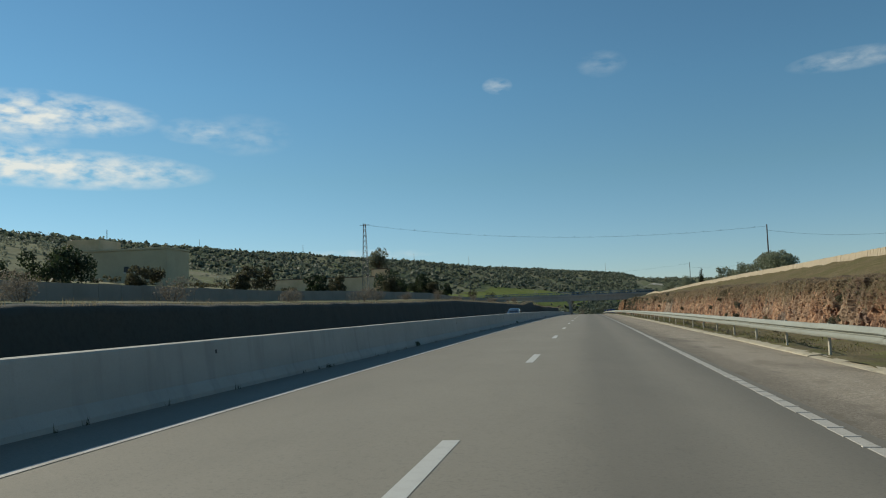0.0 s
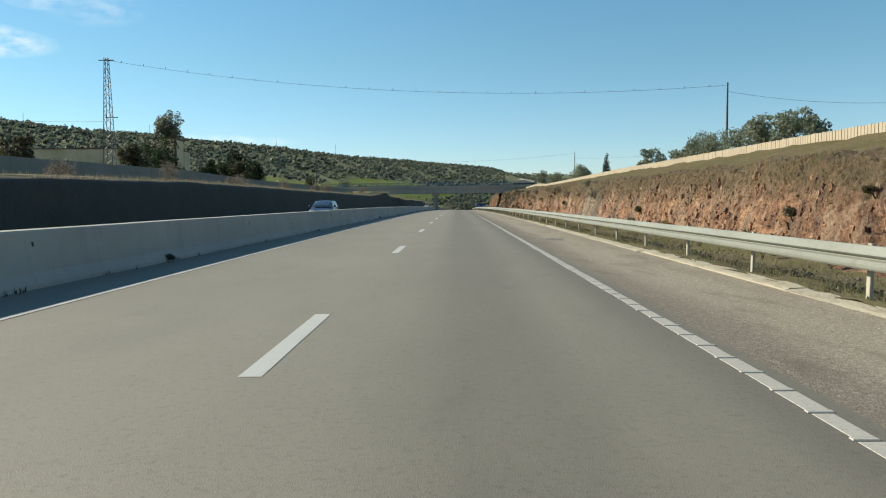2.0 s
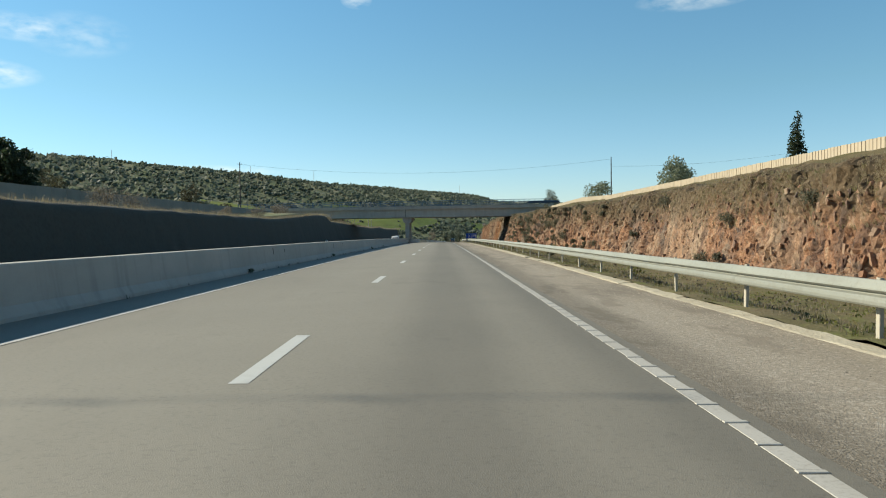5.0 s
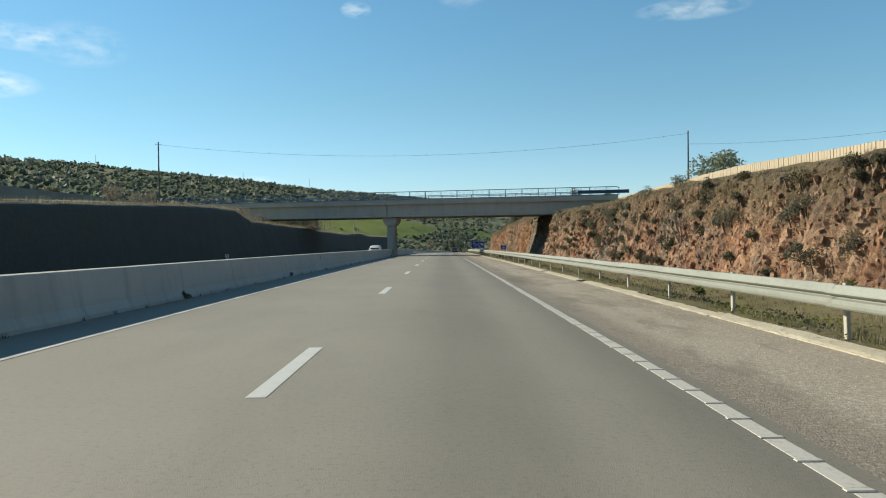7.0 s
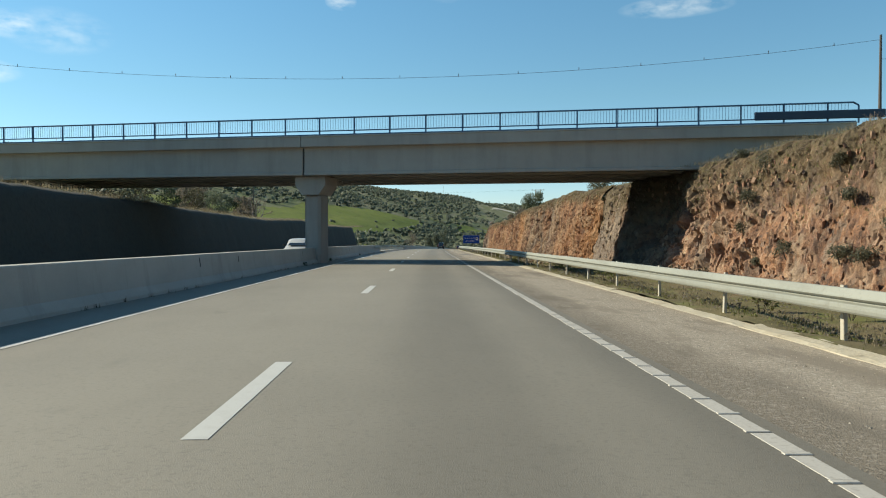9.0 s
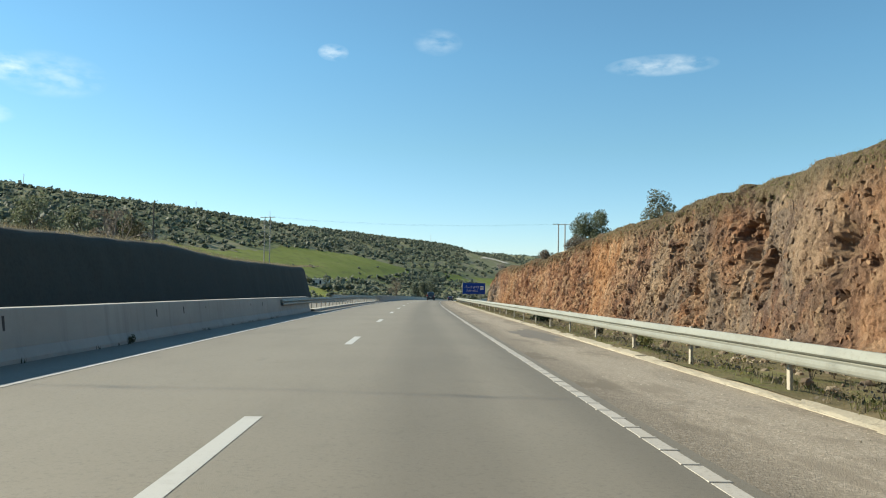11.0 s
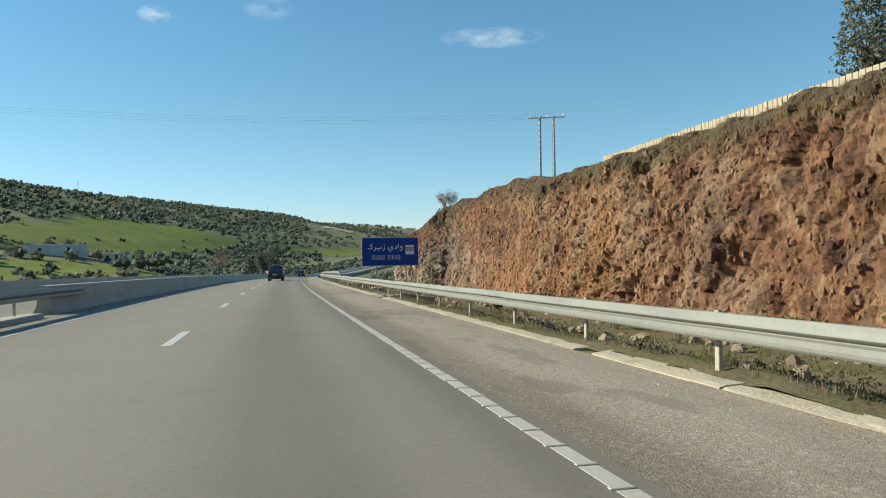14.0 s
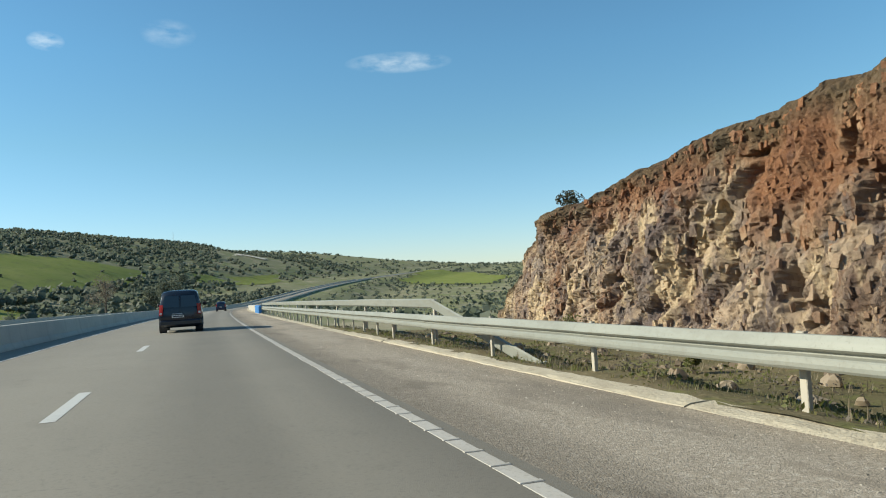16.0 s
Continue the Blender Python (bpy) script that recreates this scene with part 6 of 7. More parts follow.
def stroke(bm, points, width, y):
    """A flat pen stroke through (x, z) points."""
    pts = [Vector((a, 0, b)) for a, b in points]
    smooth_pts = []
    for i in range(len(pts) - 1):
        p0, p1, p2, p3 = pts[max(i - 1, 0)], pts[i], pts[i + 1], pts[min(i + 2, len(pts) - 1)]
        for k in range(5):
            t = k / 5
            smooth_pts.append(0.5 * ((2 * p1) + (p2 - p0) * t + (2 * p0 - 5 * p1 + 4 * p2 - p3) * t * t + (3 * p1 - p0 - 3 * p2 + p3) * t ** 3))
    smooth_pts.append(pts[-1])
    prev = None
    for i, p in enumerate(smooth_pts):
        d = (smooth_pts[min(i + 1, len(smooth_pts) - 1)] - smooth_pts[max(i - 1, 0)]).normalized()
        n = Vector((-d.z, 0, d.x)) * width / 2
        pair = (bm.verts.new((p + n) + Vector((0, y, 0))), bm.verts.new((p - n) + Vector((0, y, 0))))
        if prev:
            bm.faces.new((prev[0], pair[0], pair[1], prev[1]))
        prev = pair


def make_sign():
    # the panel stands square to the road beyond the guardrail
    root = spot(418.0, 9.53, 0)
    sign = thing("road_sign", pose(root.x, root.y, root.z, 0, 0, turn(418) + 1.0), "blue place-name sign with white lettering on two steel posts", "road sign")
    w, h, z = 4.06, 2.0, 2.4
    panel = part("panel", box((w, 0.05, h), (0, 0, z), 0.012), SIGN_BLUE, sign)
    bm = bmesh.new()
    for size, at_ in (((w + 0.03, 0.07, 0.035), (0, 0, z + h / 2)), ((w + 0.03, 0.07, 0.035), (0, 0, z - h / 2)), ((0.035, 0.07, h), (-w / 2, 0, z)), ((0.035, 0.07, h), (w / 2, 0, z))):
        add_box(bm, size, at_, 0.006)
    part("rim", bm, SIGN_BACK, panel, "grey metal rim")
    text_mesh("OUED ZIREG", 0.33, SIGN_WHITE, panel, pose(-0.3, -0.03, z - 0.56, 90, 0, 0) @ Matrix.Diagonal((0.66, 1, 1, 1)), "lettering", "white Latin capitals", -0.003, 1.22)
    # the Arabic name, drawn with a pen from right to left
    bm = bmesh.new()
    pen, y = 0.05, -0.032
    up = lambda pts, dx: [(a + dx, b + z + 0.24) for a, b in pts]
    glyphs = (((0.86, 0.08), (0.79, 0.15), (0.74, 0.08), (0.80, 0.03), (0.86, 0.06), (0.86, -0.04), (0.79, -0.15), (0.70, -0.18)),      # waw
              ((0.58, 0.33), (0.575, 0.16), (0.57, -0.01)),                                                                           # alif
              ((0.40, 0.17), (0.47, 0.08), (0.46, 0.0), (0.38, -0.015), (0.30, -0.01)),                                              # dal
              ((0.22, 0.10), (0.13, 0.13), (0.07, 0.07), (0.17, 0.01), (0.18, -0.07), (0.08, -0.11), (-0.08, -0.09), (-0.15, 0.0), (-0.12, 0.08)),  # ya
              ((-0.42, 0.13), (-0.40, 0.03), (-0.45, -0.10), (-0.56, -0.17)),                                                         # zay
              ((-0.66, 0.12), (-0.66, 0.02), (-0.74, -0.01), (-1.00, -0.01), (-1.06, -0.01), (-1.05, 0.10)),                           # ya joined
              ((-1.05, 0.10), (-1.05, 0.0), (-1.10, -0.11), (-1.20, -0.17)),                                                          # ra
              ((-1.30, 0.33), (-1.42, 0.22), (-1.40, 0.17), (-1.28, 0.10), (-1.28, 0.01), (-1.38, -0.015), (-1.60, -0.01), (-1.64, 0.03)))  # kaf
    for g in glyphs:
        stroke(bm, up(g, 0.0), pen, y)
    for cx, cz in ((0.05, -0.22), (-0.04, -0.22), (-0.40, 0.25), (-0.82, -0.12), (-0.91, -0.12)):
        add_box(bm, (0.055, 0.004, 0.055), (cx, y, cz + z + 0.24), 0.0, pose(0, 0, 0, 0, 45, 0))
    part("arabic_lettering", bm, SIGN_WHITE, panel, "white Arabic lettering")
    # river pictogram
    picto = part("pictogram", box((0.62, 0.012, 0.66), (1.41, -0.03, z + 0.12), 0.004), SIGN_WHITE, panel, "white square with river waves")
    bm = bmesh.new()
    for row in (0.17, 0.06, -0.05):
        stroke(bm, [(1.13 + 0.08 * i, z + 0.12 + row + (0.02 if i % 2 else -0.02)) for i in range(8)], 0.055, -0.042)
    part("waves", bm, SIGN_BLACK, picto)
    for x in (-1.0, 1.14):
        bm = bmesh.new()
        add_box(bm, (0.1, 0.012, 3.9), (x, 0.06, 1.45), 0.002); add_box(bm, (0.1, 0.012, 3.9), (x, 0.18, 1.45), 0.002); add_box(bm, (0.012, 0.12, 3.9), (x, 0.12, 1.45))
        part("post", bm, POST_STEEL, sign)
        part("footing", box((0.7, 0.8, 0.4), (x, 0.12, -0.35), 0.03), KERB, sign, "rough concrete footing")


make_sign()


def small_sign():
    base = spot(236.6, 6.72, 0)
    sign = thing("marker_sign", pose(base.x, base.y, base.z, 0, 0, turn(236)), "small blue motorway marker plate on a post behind the guardrail", "road sign")
    panel = part("panel", box((0.42, 0.02, 0.36), (-0.27, -0.05, 1.03), 0.006), SIGN_BLUE, sign)
    part("bar", box((0.26, 0.006, 0.04), (-0.27, -0.063, 1.14)), SIGN_WHITE, panel)
    for x in (-0.36, -0.27, -0.18):
        part("bar", box((0.03, 0.006, 0.1), (x, -0.063, 0.97)), SIGN_WHITE, panel)
    part("bracket", box((0.42, 0.03, 0.04), (-0.18, -0.02, 1.05), 0.004), POST_STEEL, sign)
    part("post", tube((0, 0, -0.5), (0, 0, 1.2), 0.025), POST_STEEL, sign)


small_sign()


# ---- poles, pylons and wires ----
def utility_pole(name, x, y, top_z, label, mat=POLE_CONCRETE, r=0.17, arm=1.2, group=""):
    b = stand(x, y)
    h = top_z - b.z
    pole = thing(name, Matrix.Translation(b), label, "utility pole", group)
    part("shaft", tube((0, 0, -0.8), (0, 0, h), r, r * 0.55, 8), mat, pole)
    if arm:
        part("crossarm", box((arm, 0.08, 0.08), (0, 0, h - 0.5), 0.01), POST_STEEL, pole)
        for k in (-0.45, 0.45):
            part("insulator", tube((k * arm, 0, h - 0.46), (k * arm, 0, h - 0.25), 0.05, 0.03, 6), SIGN_WHITE, pole)
    return pole


TOWER_STEEL = material("weathered_steel", (0.13, 0.13, 0.125), 0.6, 0.3, spread=((4, 0.45, 0.75, (0.2, 0.19, 0.175), 0.6, ONE),))
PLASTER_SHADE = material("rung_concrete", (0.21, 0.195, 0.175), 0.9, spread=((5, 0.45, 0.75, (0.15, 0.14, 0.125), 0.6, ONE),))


def lattice_tower(x, y, top_z):
    b = stand(x, y)
    h = top_z - b.z
    tower = thing("lattice_tower", Matrix.Translation(b), "slender steel lattice power tower", "power tower")
    half = lambda z: 0.62 - 0.42 * z / h
    for sx in (-1, 1):
        for sy in (-1, 1):
            part("leg", tube((sx * half(0), sy * half(0), -0.5), (sx * half(h), sy * half(h), h), 0.05, 0.04, 5), TOWER_STEEL, tower)
    bm = bmesh.new()
    n = 14
    for k in range(n):
        z1, z2 = h * k / n, h * (k + 1) / n
        a, c = half(z1), half(z2)
        for p, q in ((((-a, -a, z1)), ((c, -c, z2))), (((a, -a, z1)), ((a and c, c, z2))), (((a, a, z1)), ((-c, c, z2))), (((-a, a, z1)), ((-c, -c, z2)))):
            add_tube(bm, p, q, 0.03, 0.03, 4)
    part("bracing", bm, TOWER_STEEL, tower)
    part("crossarm", box((2.0, 0.1, 0.1), (0, 0, h - 0.3), 0.01), TOWER_STEEL, tower)
    part("side_arm", box((1.6, 0.1, 0.1), (0.4, 0, h * 0.5), 0.01), TOWER_STEEL, tower)
    return b + Vector((0, 0, h - 0.3))


def h_pylon(name, xa, ya, xb, yb, top_z, label):
    a, b = stand(xa, ya), stand(xb, yb)
    base = (a + b) / 2
    base.z = min(a.z, b.z)
    h = top_z - base.z
    py = thing(name, pose(base.x, base.y, base.z, 0, 0, math.degrees(math.atan2(yb - ya, xb - xa))), label, "power pylon")
    d = math.hypot(xb - xa, yb - ya) / 2
    for s in (-1, 1):
        pole = part("pole", tube((s * d, 0, -0.8), (s * d * 0.92, 0, h), 0.17, 0.11, 4), POLE_CONCRETE, py, "pale ladder-shaped concrete pole")
        for k in range(int(h / 0.55)):
            part("rung_gap", box((0.08, 0.3, 0.2), (s * d * 0.97, 0, 0.5 + 0.55 * k)), PLASTER_SHADE, pole)
    part("crossarm", box((2 * d + 2.2, 0.12, 0.12), (0, 0, h - 0.15), 0.01), POST_STEEL, py)
    for k in (-1, 0, 1):
        part("insulator", tube((k * (d + 0.9), 0, h - 0.15), (k * (d + 0.9), 0, h + 0.2), 0.06, 0.03, 6), SIGN_WHITE, py)
    return base + Vector((0, 0, h))


def wire(a, b, sag, marks=0, r=0.014):
    """A hanging cable with small markers on it."""
    a, b = Vector(a), Vector(b)
    cable = thing("power_line", Matrix(), "thin dark power cable hanging over the road", "cable")
    bm = bmesh.new()
    pts = [a.lerp(b, k / 40) - Vector((0, 0, sag * 4 * (k / 40) * (1 - k / 40))) for k in range(41)]
    for p, q in zip(pts, pts[1:]):
        add_tube(bm, p, q, r, r, 4)
    part("strand", bm, WIRE, cable)
    for k in range(marks):
        t = (k + 0.7) / (marks + 0.4)
        p = a.lerp(b, t) - Vector((0, 0, sag * 4 * t * (1 - t)))
        part("marker", box((0.05, 0.05, 0.26), p + Vector((0, 0, 0.1)), 0.01), WIRE, cable)


tower_top = lattice_tower(-41.3, 141.3, 18.9)
utility_pole("utility_pole", 32.7, 134.6, 14.2, "dark wooden utility pole behind the fence", POLE_DARK, 0.16, 0.0)
utility_pole("utility_pole", 40.2, 291.5, 16.0, "dark wooden utility pole above the bridge", POLE_DARK, 0.17, 0.0)
utility_pole("utility_pole", -44.8, 304.1, 16.9, "grey concrete utility pole by the bridge", POLE_DARK, 0.18, 1.0)
utility_pole("utility_pole", -32.5, 388.2, 8.8, "dark wooden utility pole on the rim", POLE_DARK, 0.16, 0.0)
utility_pole("utility_pole", 57.3, 132.5, 12.3, "dark wooden utility pole far behind the fence", POLE_DARK, 0.16, 0.0)
wire(tower_top, (32.7, 134.6, 13.9), 2.2, 26)
wire((32.7, 134.6, 13.2), (57.3, 132.5, 12.0), 0.9)
wire((57.3, 132.5, 12.0), (84.0, 130.0, 13.5), 0.8)
wire(tower_top + Vector((0, 0, -7.5)), (-95, 170, 16), 0.5)
wire((-44.8, 304.1, 16.4), (40.2, 291.5, 15.6), 2.6, 16)
wire((40.2, 291.5, 14.0), (75, 280, 15.5), 0.8)
pyl_r = h_pylon("power_pylon", 33.2, 434.6, 34.5, 434.0, 10.9, "pair of pale concrete pylon poles with a crossarm on the rock")
pyl_l = h_pylon("power_pylon", -27.3, 442.0, -26.0, 441.4, 11.6, "pair of pale concrete pylon poles with a crossarm in the valley")
for k in (-1, 0, 1):
    wire(pyl_l + Vector((0, k * 1.5, 0)), pyl_r + Vector((0, k * 1.5, 0)), 1.0, 0, 0.004)
for x, y, h in ((-480, 1255, 26), (-350, 1560, 28), (-262, 1750, 30), (70, 2500, 36), (-560, 1040, 22)):
    b = stand(x, y)
    mast = thing("mast", Matrix.Translation(b), "thin distant mast on the ridge", "mast")
    part("shaft", tube((0, 0, -2), (0, 0, h), 0.5, 0.3, 4), POLE_CONCRETE, mast)

# ---- buildings ----
PLASTER_YELLOW = material("yellow_plaster", (0.66, 0.49, 0.31), 0.9, spread=((0.4, 0.4, 0.7, (0.42, 0.31, 0.17), 0.7, ONE), (3, 0.5, 0.8, (0.36, 0.27, 0.15), 0.4, ONE)), bump=0.1)
PLASTER_GREY = material("beige_plaster", (0.45, 0.38, 0.25), 0.9, spread=((0.3, 0.4, 0.7, (0.36, 0.3, 0.2), 0.7, ONE), (4, 0.5, 0.75, (0.3, 0.25, 0.17), 0.4, ONE)), bump=0.1)
PLASTER_FARM = material("dull_whitewash", (0.55, 0.53, 0.48), 0.9, spread=((0.6, 0.42, 0.7, (0.42, 0.39, 0.33), 0.7, ONE),))
PLASTER_WHITE = material("white_plaster", (0.72, 0.7, 0.66), 0.85, spread=((0.5, 0.45, 0.75, (0.6, 0.57, 0.5), 0.5, ONE),))
TRIM_BROWN = material("brown_trim", (0.1, 0.055, 0.035), 0.8, spread=((2, 0.45, 0.75, (0.14, 0.08, 0.05), 0.5, ONE),))
DARK_OPENING = material("dark_window", (0.02, 0.022, 0.025), 0.25)


def add_windows(house, spots, normal_axis):
    """Recessed windows: dark pane and frame, proud sill. spots: centre and size."""
    for (x, y, z), (w, h) in spots:
        size = (0.1, w, h) if normal_axis == "x" else (w, 0.1, h)
        win = part("window", box(size, (x, y, z), 0.01), DARK_OPENING, house)
        fr = (0.14, w + 0.16, 0.08) if normal_axis == "x" else (w + 0.16, 0.14, 0.08)
        part("sill", box(fr, (x, y, z - h / 2 - 0.04), 0.01), PLASTER_WHITE, win)


def yellow_house():
    b = stand(-47, 178)
    house = thing("house", pose(-45.0, 174.0, b.z, 0, 0, 6), "small ochre plastered house with stepped parapet and brown coping", "house")
    top = 11.5 - b.z
    # local: front wall towards -y, the side wall at x = 0 runs back from the corner
    part("wall", box((4.2, 0.35, top + 1.2), (-2.1, 0, top / 2 - 0.6), 0.02), PLASTER_YELLOW, house)
    part("wall", box((0.35, 5.2, top + 1.2), (-0.2, 2.8, top / 2 - 0.6), 0.02), PLASTER_YELLOW, house)
    part("wall", box((0.35, 5.2, top + 1.2), (-4.0, 2.8, top / 2 - 0.6), 0.02), PLASTER_YELLOW, house)
    part("wall", box((4.2, 0.35, top + 1.2), (-2.1, 5.4, top / 2 - 0.6), 0.02), PLASTER_YELLOW, house)
    part("roof", box((3.6, 4.9, 0.25), (-2.1, 2.7, top - 0.7)), PLASTER_GREY, house)
    part("coping", box((4.4, 0.5, 0.18), (-2.1, 0, top + 0.09), 0.02), TRIM_BROWN, house)
    part("coping", box((0.5, 5.4, 0.18), (-0.2, 2.8, top + 0.092), 0.02), TRIM_BROWN, house)
    part("corner_post", box((0.32, 0.32, top + 1.2), (0.02, -0.05, top / 2 - 0.6), 0.03), TRIM_BROWN, house)
    wing = part("wing", box((3.2, 4.2, top - 0.9), (-1.5, 7.6, (top - 0.9) / 2 - 0.6), 0.02), PLASTER_YELLOW, house)
    part("coping", box((3.4, 4.4, 0.2), (-1.5, 7.6, top - 1.6), 0.02), TRIM_BROWN, wing)
    add_windows(house, (((-2.9, -0.18, top - 1.9), (0.9, 0.9)),), "y")


def garden_wall():
    b = stand(-52, 165)
    wall = thing("garden_wall", pose(-46.5, 166, b.z, 0, 0, 4), "long low ochre wall beside the house", "wall")
    top = 9.35 - b.z
    part("wall_body", box((30, 0.3, top + 1.5), (-15, 0, top / 2 - 0.75), 0.02), PLASTER_YELLOW, wall)
    part("coping", box((30.2, 0.5, 0.16), (-15, 0, top + 0.08), 0.02), TRIM_BROWN, wall)


def grey_building():
    b = stand(-68, 112)
    house = thing("farm_building", pose(-61, 112, b.z, 0, 0, 2), "plain beige rendered building with a rooftop block", "building")
    top = 11.8 - b.z
    part("wall", box((17, 7, top + 1.6), (-8.5, -7.5, top / 2 - 0.8), 0.04), PLASTER_GREY, house)
    part("parapet", box((17.3, 7.3, 0.3), (-8.5, -7.5, top + 0.15), 0.03), PLASTER_GREY, house)
    part("roof_block", box((5.4, 6, 1.8), (-14.2, -7.5, top + 1.1), 0.03), PLASTER_YELLOW, house)
    add_windows(house, (((-6.6, -11.0, top - 2.9), (0.8, 0.9)), ((-4.9, -11.0, top - 2.9), (0.8, 0.9))), "y")
    part("aerial", tube((-13, -6, top + 1.9), (-13, -6, top + 4.0), 0.05), WIRE, house)


def white_house(x, y, w, d, h, turned, label):
    b = stand(x, y)
    house = thing("farmhouse", pose(x, y, b.z, 0, 0, turned), label, "house")
    part("wall", box((w, d, h + 1), (0, 0, h / 2 - 0.5), 0.05), PLASTER_FARM, house)
    part("roof", box((w + 0.6, d + 0.6, 0.25), (0, 0, h + 0.12), 0.05), PLASTER_WHITE, house)
    add_windows(house, (((-w * 0.25, -d / 2, h * 0.55), (1.2, 1.1)), ((w * 0.2, -d / 2, h * 0.5), (1.0, 1.9))), "y")


yellow_house(), garden_wall(), grey_building()
white_house(-59, 657, 20, 6, 3.4, 8, "low white farmhouse among olive trees in the valley")
white_house(-41, 668, 8, 6, 2.8, -20, "small white outbuilding in the valley")
white_house(24, 860, 9, 7, 3.5, 30, "small pale house hidden behind roadside trees")


# ---- cars ----
def car_paint(name, colour, rough=0.25):
    m = material(name, colour, rough, 0.0, spread=((4, 0.5, 0.8, tuple(c * 0.8 for c in colour), 0.4, ONE),))
    bsdf = m.node_tree.nodes["Principled BSDF"]
    bsdf.inputs["Coat Weight"].default_value, bsdf.inputs["Coat Roughness"].default_value = 0.3, 0.1
    return m


GLASS_DARK = material("car_glass", (0.025, 0.032, 0.04), 0.06, 0.0, spec=0.8)
TYRE = material("tyre", (0.018, 0.018, 0.019), 0.9, spread=((30, 0.5, 0.8, (0.04, 0.037, 0.033), 0.5, ONE),))
RIM = material("wheel_rim", (0.5, 0.5, 0.5), 0.35, 0.8, spread=((12, 0.5, 0.8, (0.3, 0.3, 0.3), 0.5, ONE),))
TAIL_RED = material("tail_lamp", (0.28, 0.012, 0.01), 0.25)
LAMP_CLEAR = material("lamp_clear", (0.6, 0.6, 0.58), 0.15)
BLACK_PLASTIC = material("black_plastic", (0.025, 0.025, 0.027), 0.6)


def make_car(name, m, paint, label, length=4.4, width=1.82, height=1.8, van=True):
    """A car facing +y, with its rear at y = 0 and the ground at z = 0."""
    car = thing(name, m, label, "car")
    L, hw = length, width / 2
    bonnet = 0.78 if van else 0.72
    belt = 1.02 if van else 0.9
    if van:
        body_side = ((0.02, 0.42), (0.0, 0.75), (0.04, belt), (0.10, 1.45), (0.22, height - 0.06), (0.5, height), (L * 0.55, height), (L * 0.68, height - 0.14), (L * 0.80, belt + 0.08), (L * 0.97, bonnet), (L, 0.55), (L - 0.02, 0.3))
    else:
        body_side = ((0.05, 0.42), (0.0, 0.7), (0.05, belt), (0.30, height - 0.12), (0.55, height), (L * 0.50, height), (L * 0.58, height - 0.08), (L * 0.72, belt), (L * 0.95, bonnet), (L, 0.55), (L - 0.02, 0.3))
    # shell: sections across the width, pulled in above the belt line
    bm = bmesh.new()
    cols = []
    for f in (-1, -0.93, -0.6, 0, 0.6, 0.93, 1):
        col = []
        for y, z in body_side:
            tuck = 0.0 if z < belt else 0.17 * (z - belt) / (height - belt) * (1.0)
            edge = 0.06 if abs(f) == 1 else (0.015 if abs(f) == 0.93 else 0)
            x = f * (hw - tuck)
            crown = 0.04 * (1 - f * f) if z > height - 0.2 else 0
            yy = y + (edge if y < L / 2 else -edge) + (0.05 * f * f if y < 0.3 else -0.12 * f * f if y > L * 0.9 else 0)
            col.append(bm.verts.new((x, yy, z - (edge if z > belt else 0) + crown)))
        col.append(bm.verts.new((f * (hw - 0.1), L - 0.3, 0.2)))
        col.append(bm.verts.new((f * (hw - 0.1), 0.3, 0.22)))
        cols.append(col)
    n = len(cols[0])
    for a, b in zip(cols, cols[1:]):
        for k in range(n):
            bm.faces.new((a[k], a[(k + 1) % n], b[(k + 1) % n], b[k]))
    bm.faces.new(cols[0][::-1]); bm.faces.new(cols[-1])
    bmesh.ops.recalc_face_normals(bm, faces=bm.faces)
    bmesh.ops.bevel(bm, geom=[e for e in bm.edges if e.calc_face_angle(0) > 0.6], offset=0.035, segments=2, affect="EDGES")
    part("body", bm, paint, car, "", True)
    # glazing set a little proud of the shell
    def quad(name, pts, mat, parent=car, thick=0.02):
        bm = bmesh.new()
        vs = [bm.verts.new(p) for p in pts]
        face = bm.faces.new(vs)
        out = bmesh.ops.extrude_face_region(bm, geom=[face])
        face.normal_update()
        bmesh.ops.translate(bm, vec=face.normal * thick, verts=[v for v in out["geom"] if isinstance(v, bmesh.types.BMVert)])
        bmesh.ops.recalc_face_normals(bm, faces=bm.faces)
        return part(name, bm, mat, parent)
    top = height - 0.2
    side_x = lambda z: hw - 0.17 * max(0, z - belt) / (height - belt) + 0.004
    if van:
        for sx in (-1, 1):                                   # two rear doors
            pts = [(sx * 0.04, 0.035, belt + 0.1), (sx * (side_x(belt + 0.1) - 0.16), 0.06, belt + 0.1), (sx * (side_x(top) - 0.16), 0.15, top), (sx * 0.04, 0.13, top)]
            quad("rear_window", [(x, y - 0.012, z) for x, y, z in (pts if sx > 0 else pts[::-1])], GLASS_DARK)
    else:
        pts = [(-hw + 0.3, 0.12, belt + 0.06), (hw - 0.3, 0.12, belt + 0.06), (hw - 0.38, 0.36, height - 0.14), (-hw + 0.38, 0.36, height - 0.14)]
        quad("rear_window", [(x, y - 0.02, z) for x, y, z in pts], GLASS_DARK)
    y0 = L * 0.8 if van else L * 0.72
    y1 = L * 0.66 if van else L * 0.565
    quad("windscreen", [(hw - 0.2, y0 + 0.02, belt + 0.1), (-hw + 0.2, y0 + 0.02, belt + 0.1), (-hw + 0.34, y1 + 0.03, height - 0.13), (hw - 0.34, y1 + 0.03, height - 0.13)], GLASS_DARK)
    spans = ((0.42, L * 0.30), (L * 0.32, L * 0.48), (L * 0.50, L * 0.74)) if van else ((0.5, L * 0.36), (L * 0.38, L * 0.68))
